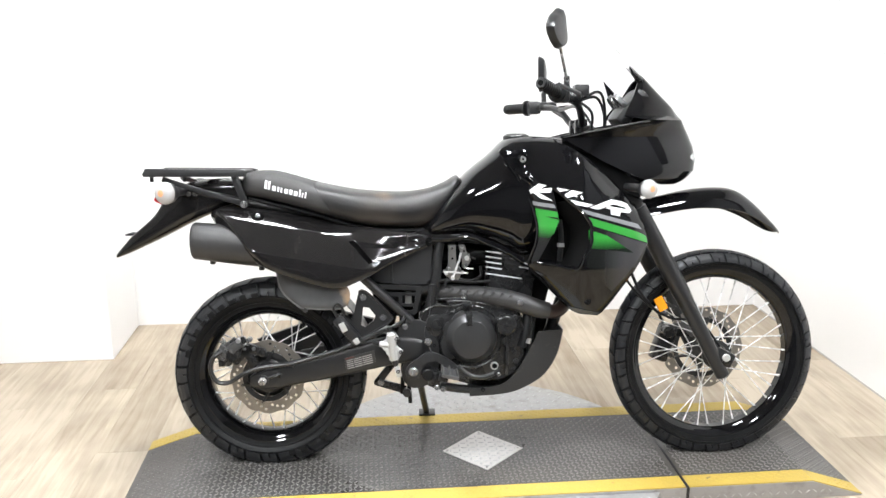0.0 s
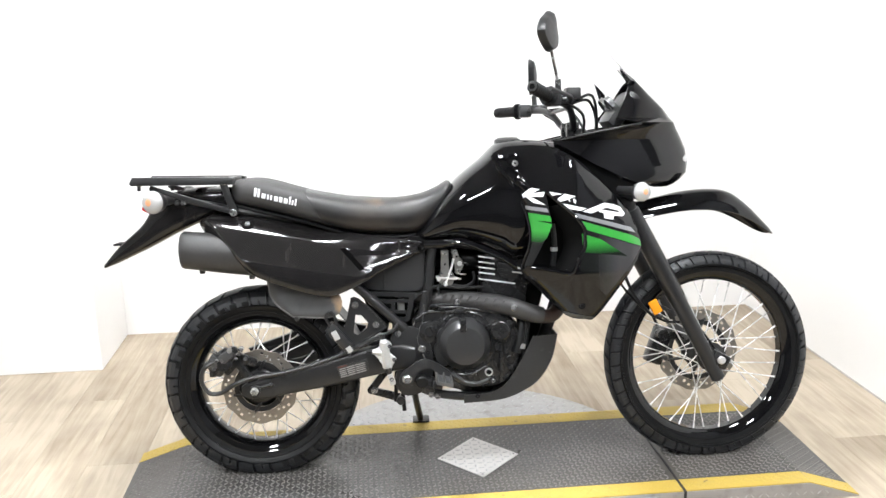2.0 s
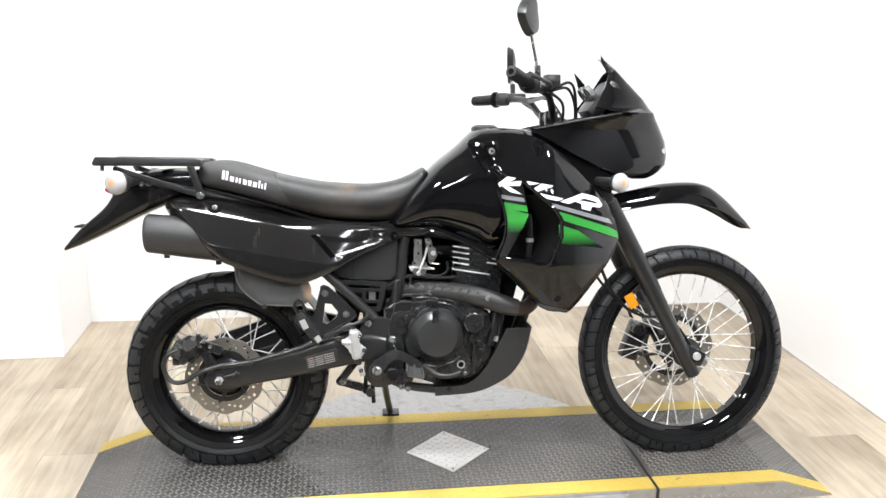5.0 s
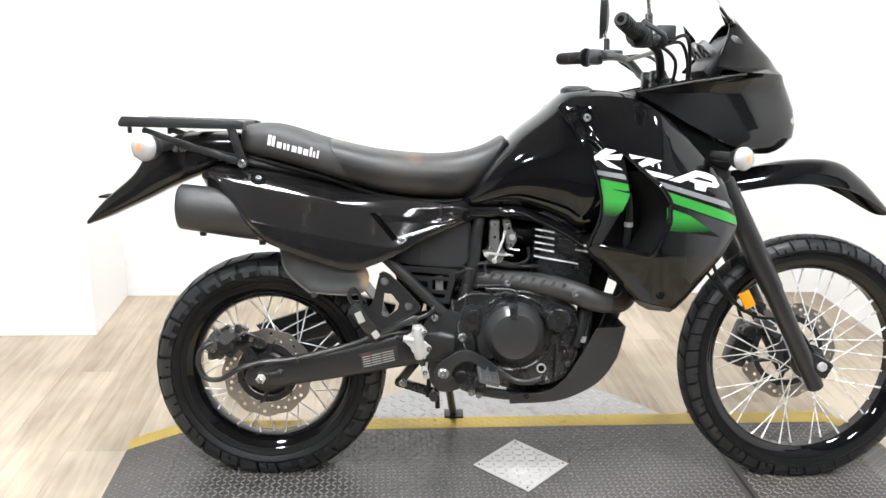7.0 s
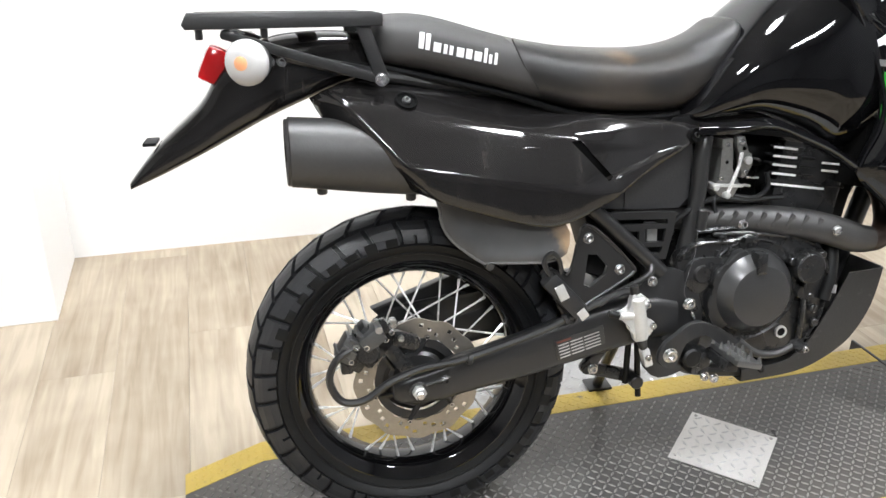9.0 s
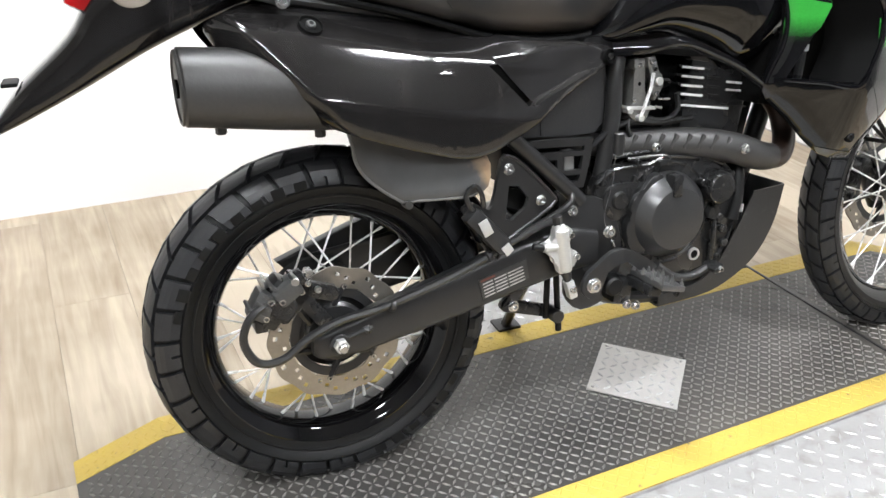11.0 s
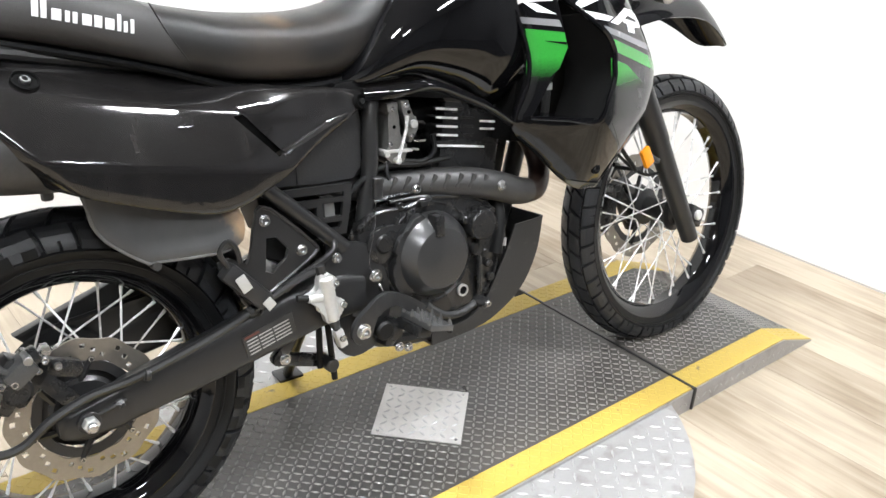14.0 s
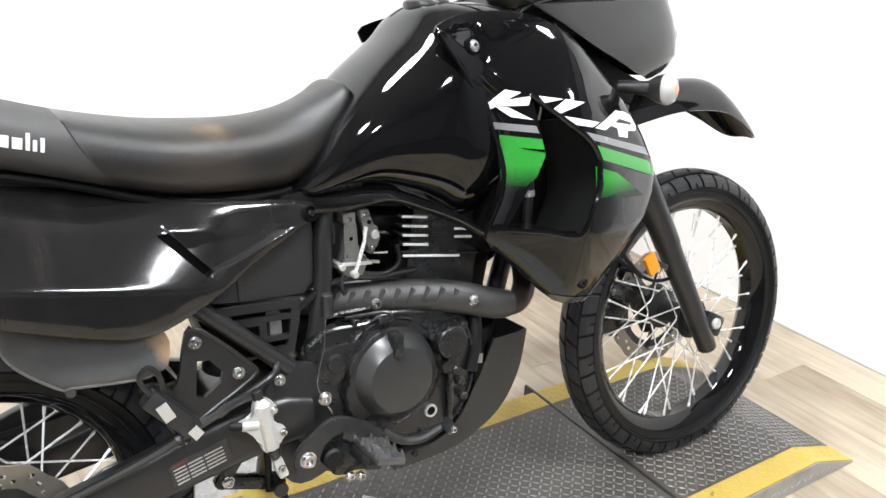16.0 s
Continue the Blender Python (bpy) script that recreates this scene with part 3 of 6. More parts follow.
def scorched(name, colour, burnt, x0, x1):
    """Satin plastic, mottled lighter and darker, browned by heat towards x1."""
    m, n, l, b = nodes_of(name)
    tc, sep, nz, mottle = n.new("ShaderNodeTexCoord"), n.new("ShaderNodeSeparateXYZ"), n.new("ShaderNodeTexNoise"), n.new("ShaderNodeTexNoise")
    l.new(tc.outputs["Object"], sep.inputs[0])
    for q, sc in ((nz, 26), (mottle, 9)):
        q.inputs["Scale"].default_value, q.inputs["Detail"].default_value = sc, 5
        l.new(tc.outputs["Object"], q.inputs["Vector"])
    add, mr, mix, base = n.new("ShaderNodeMath"), n.new("ShaderNodeMapRange"), n.new("ShaderNodeMix"), n.new("ShaderNodeMix")
    add.operation = "MULTIPLY_ADD"
    add.inputs[1].default_value = 0.16
    l.new(nz.outputs["Fac"], add.inputs[0])
    l.new(sep.outputs["X"], add.inputs[2])
    mr.inputs["From Min"].default_value, mr.inputs["From Max"].default_value = x0 + 0.08, x1 + 0.08
    l.new(add.outputs[0], mr.inputs["Value"])
    for q in (mix, base):
        q.data_type = "RGBA"
    c = Vector(colour)
    base.inputs["A"].default_value, base.inputs["B"].default_value = (*(c * 0.25), 1), (*(c * 1.9), 1)
    l.new(mottle.outputs["Fac"], base.inputs["Factor"])
    l.new(base.outputs["Result"], mix.inputs["A"])
    mix.inputs["B"].default_value = (*burnt, 1)
    l.new(mr.outputs["Result"], mix.inputs["Factor"])
    l.new(mix.outputs["Result"], b.inputs["Base Color"])
    b.inputs["Roughness"].default_value = 0.36
    return m


GREEN = surface("green_film", (0.028, 0.26, 0.035), 0.16, vary=0.06, scale=20, fine=80, bump=0, coat=0.4)
SILVER_FILM = surface("grey_film", (0.20, 0.20, 0.21), 0.25, vary=0.08, scale=20, fine=80, bump=0, coat=0.3)
GREY_PANEL = surface("dark_grey_lacquer", (0.055, 0.055, 0.057), 0.22, vary=0.12, scale=20, fine=120, bump=0, coat=0.3)
WHITE_FILM = surface("white_film", (0.8, 0.8, 0.8), 0.35, vary=0.03, scale=20, fine=80, bump=0)
ORANGE = surface("amber_reflector", (0.85, 0.30, 0.01), 0.2, vary=0.08, scale=60, fine=400, bump=0.1, coat=0.5)
RED = surface("red_lens", (0.45, 0.01, 0.012), 0.15, vary=0.1, scale=40, fine=300, bump=0, coat=0.5)
CALIPER = surface("dull_grey_caliper", (0.085, 0.085, 0.085), 0.36, metal=0.5, vary=0.3, scale=40, fine=250, bump=0.15)
DULL = surface("dull_black_plastic", (0.004, 0.004, 0.0042), 0.5, spec=0.12, bump=0)
# Near black: shade of holes and recesses put into the colour; gauge needles too.
HOLE = surface("deep_black", (0.003, 0.003, 0.003), 0.9, bump=0, spec=0.1)
RUST = surface("heat_browned_steel", (0.032, 0.020, 0.016), 0.34, metal=0.3, vary=0.45, scale=22, fine=120, bump=0.1)
# Paler than the guard: the lip's rim highlight put into the colour.
LIP = surface("highlight_plastic_lip", (0.13, 0.13, 0.13), 0.4, vary=0.3, scale=30, fine=200, bump=0.1)
GUARD = scorched("mottled_black_plastic", (0.060, 0.0605, 0.062), (0.28, 0.19, 0.115), -0.505, -0.455)
GREEN_DOWN = fade_film("green_fading_film", (0.028, 0.26, 0.035), "Z", 0.745, 0.785)
GREY_REFLECTION = fade_film("grey_reflection_film", (0.046, 0.046, 0.048), "X", 0.300, 0.385)
GREEN_ALONG = fade_film("green_thinning_film", (0.028, 0.26, 0.035), "Z", 0.712, 0.752)
LABEL_GREY = surface("grey_label_film", (0.030, 0.029, 0.028), 0.4, vary=0.15, scale=40, fine=200, bump=0)
LABEL_INK = surface("label_ink", (0.34, 0.33, 0.32), 0.5, vary=0.1, bump=0)


def clear_material(name, colour, rough, weight):
    m, n, l, b = nodes_of(name)
    b.inputs["Base Color"].default_value = (*colour, 1)
    b.inputs["Roughness"].default_value = rough
    b.inputs["Transmission Weight"].default_value = weight
    b.inputs["IOR"].default_value = 1.3
    return m


CLEAR = clear_material("clear_screen_plastic", (0.99, 0.99, 0.99), 0.02, 1.0)
CLEAR.node_tree.nodes["Principled BSDF"].inputs["IOR"].default_value = 1.08
LENS = clear_material("clear_lamp_lens", (0.86, 0.85, 0.84), 0.12, 0.5)
MILKY = surface("milky_plastic", (0.16, 0.16, 0.155), 0.4, vary=0.1, bump=0)
GAUGE = surface("pale_gauge_face", (0.42, 0.42, 0.41), 0.25, vary=0.35, scale=60, fine=200, bump=0)
MIRROR = surface("mirror_glass", (0.85, 0.85, 0.85), 0.02, metal=1.0, vary=0.0, bump=0, rough_vary=0.0)


# wheels
CROWN = [(0.0, 0.0, 0.0), (0.2, 0.30, 0.0025), (0.4, 0.55, 0.0085), (0.56, 0.75, 0.0185), (0.72, 0.90, 0.031), (0.88, 0.985, 0.047), (1.0, 1.0, 0.058)]


def crown(p, R, s, k, sink=0.0):
    """A point (radius, y) on the tyre's tread, p from 0 at the middle to 1 at the sidewall, sunk below the tread by sink."""
    ps, ys, ds = zip(*CROWN)
    at = lambda q: (R - k * float(np.interp(q, ps, ds)), -s * float(np.interp(q, ps, ys)))
    (r0, y0), (r1, y1) = at(max(0, p - 0.06)), at(min(1, p + 0.06))
    d = math.hypot(r1 - r0, y1 - y0)
    r, y = at(p)
    return r + (y1 - y0) / d * sink, y - (r1 - r0) / d * sink


def block_mesh(R, s, k, pieces, skew, depth):
    """A tread block that follows the tyre's round; pieces of (p from, p to, angle from, angle to)."""
    me = bpy.data.meshes.new("tread_block")
    bm = bmesh.new()
    for p0, p1, a0, a1 in pieces:
        grid = {}
        for i in range(4):
            p = p0 + (p1 - p0) * i / 3
            for j, a in enumerate((a0, a1)):
                for deep, sink, ease in ((0, 0.0, 0.97), (1, depth + 0.002, 1.0)):
                    q = (p0 + p1) / 2 + (p - (p0 + p1) / 2) * ease
                    r, y = crown(q, R, s, k, sink)
                    t = (a0 + a1) / 2 + (a - (a0 + a1) / 2) * ease + skew * (q - 0.5)
                    grid[i, j, deep] = bm.verts.new((r * math.sin(t), y, r * math.cos(t)))
        for i in range(3):
            bm.faces.new((grid[i, 0, 0], grid[i, 1, 0], grid[i + 1, 1, 0], grid[i + 1, 0, 0]))
            for j in (0, 1):
                bm.faces.new((grid[i, j, 0], grid[i + 1, j, 0], grid[i + 1, j, 1], grid[i, j, 1]))
        for i in (0, 3):
            bm.faces.new((grid[i, 0, 0], grid[i, 1, 0], grid[i, 1, 1], grid[i, 0, 1]))
    bmesh.ops.recalc_face_normals(bm, faces=bm.faces)
    bm.to_mesh(me)
    bm.free()
    me.materials.append(TREAD_RUBBER)
    return me


def wheel(name, centre, R, rim, half, count, xf, rear):
    """A wire wheel: tyre with tread blocks, rim with spokes and nipples, hub."""
    s, xf = half, xf or Matrix()
    k = (R - rim) / 0.094
    depth = 0.008 if rear else 0.006
    side = [crown(p, R, s, k, depth * min(1, (1 - p) / 0.08)) for p in (0.0, 0.2, 0.4, 0.56, 0.72, 0.82, 0.92, 1.0)]
    bead = [(rim + (R - rim) * 0.34, -s * 0.985), (rim + 0.021, -s * 0.875), (rim + 0.020, -s * 0.895), (rim + 0.0175, -s * 0.89), (rim + 0.0165, -s * 0.845), (rim + 0.014, -s * 0.83), (rim + 0.004, -s * 0.80), (rim - 0.004, -s * 0.62)]
    prof = side + bead
    prof = prof[::-1] + [(r, -y) for r, y in prof[1:]]
    tyre = part(name + "_tyre", lathe(prof, centre, 96), RUBBER, bike, "black tyre with coarse tread blocks", xf=xf)
    turn = 2 * math.pi / count
    h = turn * 0.43
    plain = block_mesh(R, s, k, [(0.50, 0.96, -h, h)], turn * 0.35, depth)
    cut_block = block_mesh(R, s, k, [(0.50, 0.80, -h, h), (0.795, 0.96, -h, -h * 0.10), (0.795, 0.96, h * 0.10, h)], turn * 0.35, depth)
    inner = block_mesh(R, s, k, [(0.035, 0.44, -h, h)], -turn * 0.9, depth)
    for i in range(count):
        for side in (-1, 1):
            for kind, shift in ((plain if i % 2 else cut_block, 0.0), (inner, 0.45)):
                ob = new("tread_block", kind)
                ob.parent = tyre
                flip = pose(0, 0, 0, 0, 0, 180) if side > 0 else Matrix()
                ob.matrix_basis = xf @ Matrix.Translation(centre) @ Matrix.Rotation(turn * (i + shift + (0.5 if side > 0 else 0)), 4, "Y") @ flip
    w = s * 0.80
    rim_ob = part(name + "_rim", lathe([(rim + 0.009, -w), (rim + 0.009, -w + 0.005), (rim - 0.004, -w * 0.72), (rim - 0.012, -w * 0.3), (rim - 0.012, w * 0.3), (rim - 0.004, w * 0.72), (rim + 0.009, w - 0.005),
                                          (rim + 0.009, w), (rim + 0.002, w * 1.0), (rim - 0.004, w * 0.90), (rim - 0.016, w * 0.78), (rim - 0.026, w * 0.42), (rim - 0.026, -w * 0.42), (rim - 0.016, -w * 0.78), (rim - 0.004, -w * 0.90), (rim + 0.002, -w * 1.0)], centre, 96),
                  GLOSS, bike, "gloss black spoked rim", xf=xf)
    hub_r, hub_w = (0.064, 0.052) if rear else (0.042, 0.046)
    for k in range(36):
        side = -1 if k % 2 else 1
        lean = 1 if (k // 2) % 2 else -1
        a = 2 * math.pi * k / 36
        if k < 4:
            h = a + lean * 1.05
            p0 = Vector((hub_r * math.sin(h), side * hub_w, hub_r * math.cos(h)))
            p1 = Vector(((rim - 0.025) * math.sin(a), side * 0.010, (rim - 0.025) * math.cos(a)))
            bm = cyl(p0, p1, 0.0020, seg=6)
            d = (p0 - p1).normalized()
            cyl(p1, p1 + d * 0.017, 0.0034, 0.0028, seg=6, bm=bm)
            mesh = part("spoke", bm, SPOKE, rim_ob, xf=Matrix())
            kinds = [] if k == 0 else kinds
            kinds.append((mesh.data, a))
            ob = mesh
            ob.matrix_basis = xf @ Matrix.Translation(centre)
        else:
            me, a0 = kinds[k % 4]
            ob = new("spoke", me)
            ob.parent = rim_ob
            ob.matrix_basis = xf @ Matrix.Translation(centre) @ Matrix.Rotation(a - a0, 4, "Y")
    part(name + "_hub", lathe([(0.018, -hub_w - 0.02), (0.03, -hub_w - 0.016), (hub_r - 0.008, -hub_w - 0.008), (hub_r + 0.006, -hub_w - 0.004), (hub_r + 0.006, -hub_w + 0.004), (hub_r * 0.7, -hub_w + 0.012), (hub_r * 0.62, 0),
                               (hub_r * 0.7, hub_w - 0.012), (hub_r + 0.006, hub_w - 0.004), (hub_r + 0.006, hub_w + 0.004), (hub_r - 0.008, hub_w + 0.008), (0.03, hub_w + 0.016), (0.018, hub_w + 0.02)], centre, 32, closed=False),
         FRAME, bike, xf=xf)
    return tyre, rim_ob


def brake_disc(name, centre, y, radii, waves, xf):
    """A wave-edged brake disc with drilled holes, and the carrier inside it."""
    bm = bmesh.new()
    n = 240
    loops = []
    for j, r in enumerate(radii):
        row = []
        for i in range(n):
            a = 2 * math.pi * i / n
            rr = r + (0.0022 * math.cos(waves * a) if j == len(radii) - 1 else 0) + (0.0015 * math.cos(waves * a) if j == 0 else 0)
            row.append(bm.verts.new((centre.x + rr * math.cos(a), y, centre.z + rr * math.sin(a))))
        loops.append(row)
    for j, (a, b) in enumerate(zip(loops, loops[1:])):
        for i in range(n):
            if (j == 1 and i % 20 in (3, 4, 5)) or (j == 2 and i % 20 in (9, 10, 11)) or (j == 3 and i % 20 in (15, 16, 17)):
                continue
            bm.faces.new((a[i], a[(i + 1) % n], b[(i + 1) % n], b[i]))
    d = part(name, thicken(bm, 0.004), GOLD_DISC, bike, "drilled wave-edged steel brake disc", smooth=False, xf=xf)
    part("carrier_ring", lathe([(0.022, y + 0.012), (0.028, y - 0.004), (0.050, y - 0.002), (0.056, y + 0.004), (0.054, y + 0.014)], centre, 32, closed=False), FRAME, d, xf=xf)
    part("carrier_plate", lathe([(radii[0] - 0.017, y + 0.002), (radii[0] - 0.001, y + 0.001), (radii[0] - 0.001, y + 0.006), (radii[0] - 0.017, y + 0.006)], centre, 48), FRAME, d, "black disc carrier", xf=xf)
    for i in range(6):
        a = 2 * math.pi * i / 6 + 0.3
        part("carrier_arm", tube([(centre.x + r * math.cos(a + o), y + 0.004, centre.z + r * math.sin(a + o)) for r, o in ((0.03, 0.5), (0.055, 0.2), (radii[0] + 0.004, 0))], 0.006, 6, 3), FRAME, d, xf=xf)
    for i in range(6):
        a = 2 * math.pi * i / 6 + 0.3
        bolt((centre.x + (radii[0] + 0.003) * math.cos(a), y - 0.001, centre.z + (radii[0] + 0.003) * math.sin(a)), d, 0.005, 0.004, xf=xf, washer=False)


wheel("rear", REAR, 0.316, 0.222, 0.066, 32, None, True)
wheel("front", FRONT_AXLE, 0.348, 0.280, 0.047, 44, STEER, False)
side_tyre = [o for o in bike.children if o.name.startswith("rear_tyre")][0]
for first, count in ((98, 9), (285, 9)):  # raised sidewall marks, as plain bars
    for i in range(count):
        a = radians(first + i * 8.2)
        tall = (0.016, 0.020, 0.013)[i % 3]
        part("raised_mark", box((tall, 0.0015, 0.022), (REAR.x + 0.268 * math.cos(a), -0.0657, REAR.z + 0.268 * math.sin(a)), 0.0006, Matrix.Rotation(-a, 3, "Y")), RUBBER, side_tyre)
brake_disc("rear_disc", REAR, -0.078, (0.083, 0.090, 0.097, 0.104, 0.112, 0.120), 12, None)
brake_disc("front_disc", FRONT_AXLE, 0.068, (0.105, 0.112, 0.120, 0.128, 0.134, 0.140), 14, STEER)

# swingarm, chain side, rear brake
for sy in (-1, 1):
    arm = part("swingarm_arm", loft([(-0.788, 0.279, 0.307, 0.012), (-0.770, 0.270, 0.318, 0.018), (-0.70, 0.268, 0.336, 0.019), (-0.672, 0.276, 0.346, 0.022), (-0.55, 0.296, 0.376, 0.023), (-0.40, 0.326, 0.418, 0.025), (-0.30, 0.345, 0.432, 0.026), (-0.24, 0.35, 0.42, 0.026)], 20, 5, shift=sy * 0.105), FRAME, bike)
    if sy < 0:
        lab = part("warning_label", prism([(-0.487, 0.366), (-0.392, 0.390), (-0.386, 0.353), (-0.479, 0.328)], -0.1315, -0.128, 0.0005), LABEL_GREY, arm, "grey label with small unreadable lines")
        part("label_stripe", prism([(-0.484, 0.3655), (-0.456, 0.3725), (-0.455, 0.3685), (-0.483, 0.3615)], -0.132, -0.1285, 0), surface("red_ink", (0.10, 0.03, 0.022), 0.5, bump=0), lab)
        for i in range(5):
            for j, (w, gap) in enumerate(((0.020, 0.0), (0.024, 0.023), (0.030, 0.050))):
                x0, z0 = -0.480 + gap + i * 0.0012, 0.3585 - i * 0.0062 + gap * 0.25
                part("text_bar", prism([(x0, z0), (x0 + w, z0 + w * 0.25), (x0 + w + 0.0003, z0 + w * 0.25 - 0.0022), (x0 + 0.0003, z0 - 0.0022)], -0.1322, -0.131, 0), LABEL_INK, lab, smooth=False)
        part("axle_nut", cyl((-0.745, -0.125, 0.297), (-0.745, -0.142, 0.297), 0.013, seg=6, bevel=0.002), ALLOY, arm)
        part("axle_washer", cyl((-0.745, -0.123, 0.297), (-0.745, -0.129, 0.297), 0.018, seg=20, bevel=0.001), FRAME, arm)
        part("axle_end", cyl((-0.745, -0.14, 0.297), (-0.745, -0.152, 0.297), 0.008, seg=12, bevel=0.002), STEEL, arm)
        part("chain_adjuster", cyl((-0.735, -0.123, 0.304), (-0.685, -0.123, 0.316), 0.005, seg=8), FRAME, arm)
        part("adjuster_nut", cyl((-0.700, -0.123, 0.3125), (-0.690, -0.123, 0.315), 0.0085, seg=6), CASE, arm)
part("swingarm_bridge", cyl((-0.36, -0.09, 0.40), (-0.36, 0.09, 0.40), 0.035, seg=16), FRAME, bike)
part("chain_guard", prism([(-0.80, 0.385), (-0.62, 0.445), (-0.50, 0.475), (-0.40, 0.45), (-0.42, 0.38), (-0.62, 0.33), (-0.76, 0.34)], 0.085, 0.11, 0.006), SATIN, bike, "black plastic chain guard")
part("rear_sprocket", lathe([(0.045, 0.075), (0.088, 0.075), (0.092, 0.078), (0.088, 0.081), (0.045, 0.081)], REAR, 40), FRAME, bike)
ch = bmesh.new()
for z0, z1 in ((0.09, 0.065), (-0.09, -0.03)):
    tube([(REAR.x, 0.078, REAR.z + z0), (-0.5, 0.078, 0.335 + z1 * 1.2), (-0.25, 0.078, 0.37 + z1)], 0.007, 6, 4, ch)
part("drive_chain", ch, FRAME, bike)

caliper = part("rear_caliper", box((0.085, 0.05, 0.05), (-0.845, -0.105, 0.388), 0.012, Matrix.Rotation(radians(-52), 3, "Y")), CASE, bike, "black rear brake caliper with silver bolts")
part("caliper_bracket", bars([((-0.83, 0.36), (-0.79, 0.40)), ((-0.79, 0.40), (-0.75, 0.385)), ((-0.80, 0.39), (-0.745, 0.31))], 0.026, -0.112, -0.092), CASE, caliper)
part("piston_housing", cyl((-0.835, -0.10, 0.385), (-0.835, -0.142, 0.385), 0.022, seg=18, bevel=0.004), CASE, caliper)
part("caliper_lug", box((0.03, 0.03, 0.022), (-0.81, -0.118, 0.425), 0.005, Matrix.Rotation(radians(-20), 3, "Y")), CASE, caliper)
part("caliper_lug", box((0.022, 0.035, 0.03), (-0.872, -0.112, 0.36), 0.005), CASE, caliper)
part("caliper_body", box((0.05, 0.04, 0.035), (-0.868, -0.118, 0.392), 0.008, Matrix.Rotation(radians(-60), 3, "Y")), CALIPER, caliper)
part("caliper_body", box((0.045, 0.045, 0.03), (-0.826, -0.125, 0.412), 0.007, Matrix.Rotation(radians(-35), 3, "Y")), CALIPER, caliper)
for k in range(4):
    part("caliper_fin", box((0.006, 0.046, 0.03), (-0.880 + k * 0.013, -0.118, 0.385 + k * 0.010), 0.002, Matrix.Rotation(radians(-50), 3, "Y")), CALIPER, caliper)
part("pad_pin", cyl((-0.815, -0.10, 0.430), (-0.815, -0.148, 0.430), 0.007, seg=10, bevel=0.001), STEEL, caliper)
part("bleed_nipple", cyl((-0.86, -0.12, 0.42), (-0.868, -0.122, 0.438), 0.005, 0.003, seg=8), STEEL, caliper)
part("bracket_bolt", cyl((-0.785, -0.10, 0.428), (-0.785, -0.120, 0.428), 0.009, seg=6, bevel=0.0015), STEEL, caliper)
for q in ((-0.79, -0.119, 0.415), (-0.855, -0.137, 0.40), (-0.838, -0.142, 0.40), (-0.865, -0.132, 0.372), (-0.772, -0.112, 0.398), (-0.80, -0.114, 0.40)):
    bolt(q, caliper, 0.006, 0.007, washer=False)
hose = part("brake_hose", tube([(-0.855, -0.13, 0.40), (-0.892, -0.142, 0.380), (-0.905, -0.14, 0.340), (-0.885, -0.14, 0.300), (-0.845, -0.14, 0.298), (-0.80, -0.138, 0.325), (-0.74, -0.132, 0.343), (-0.66, -0.13, 0.352), (-0.52, -0.128, 0.388), (-0.42, -0.13, 0.428), (-0.36, -0.14, 0.455), (-0.335, -0.15, 0.455)], 0.0072, 8, 5), FRAME, bike, "black rubber brake hose")
part("hose_clip", cyl((-0.645, -0.13, 0.350), (-0.655, -0.13, 0.352), 0.011, seg=12, bevel=0.002), FRAME, hose)
part("hose_clip", cyl((-0.46, -0.129, 0.410), (-0.47, -0.129, 0.406), 0.011, seg=12, bevel=0.002), FRAME, hose)

# frame
frame_ob = part("frame", tube([(-0.178, -0.080, 0.725), (-0.185, -0.085, 0.69), (-0.192, -0.089, 0.61), (-0.207, -0.091, 0.545), (-0.224, -0.096, 0.478), (-0.237, -0.102, 0.433), (-0.254, -0.116, 0.34)], 0.0155, 14), FRAME, bike, "satin black tubular steel frame")
part("frame_diagonal", tube([(-0.45, -0.11, 0.645), (-0.36, -0.115, 0.562), (-0.272, -0.115, 0.478)], 0.0145, 12), FRAME, frame_ob)
part("frame_tube", tube([(-0.175, 0.10, 0.715), (-0.235, 0.115, 0.53), (-0.262, 0.118, 0.34)], 0.0165, 10), FRAME, frame_ob)
part("backbone", tube([(0.36, 0, 0.98), (0.2, 0, 0.93), (-0.05, 0, 0.82), (-0.2, 0, 0.76)], 0.025, 12), FRAME, frame_ob)
part("steering_head", cyl((0.30, 0, 1.05), (0.395, 0, 0.875), 0.035, seg=18, bevel=0.004), FRAME, frame_ob)
part("front_downtube", tube([(0.37, 0, 0.90), (0.28, 0, 0.68), (0.20, 0, 0.45), (0.14, 0, 0.30)], 0.02, 12), FRAME, frame_ob)
for sy in (-1, 1):
    part("lower_cradle", tube([(0.15, sy * 0.02, 0.34), (0.09, sy * 0.07, 0.262), (-0.05, sy * 0.09, 0.245), (-0.2, sy * 0.10, 0.27), (-0.262, sy * 0.118, 0.33)], 0.014, 10), FRAME, frame_ob)
    part("subframe_rail", tube([(-0.19, sy * 0.05, 0.755), (-0.45, sy * 0.06, 0.80), (-0.785, sy * 0.08, 0.862), (-0.95, sy * 0.075, 0.90)], 0.011, 10), FRAME, frame_ob)
part("pivot_plate", prism([(-0.315, 0.455), (-0.285, 0.485), (-0.225, 0.475), (-0.19, 0.42), (-0.185, 0.34), (-0.21, 0.28), (-0.27, 0.262), (-0.305, 0.30), (-0.30, 0.36), (-0.325, 0.40)], -0.122, -0.108, 0.004, curve=3), FRAME, frame_ob)
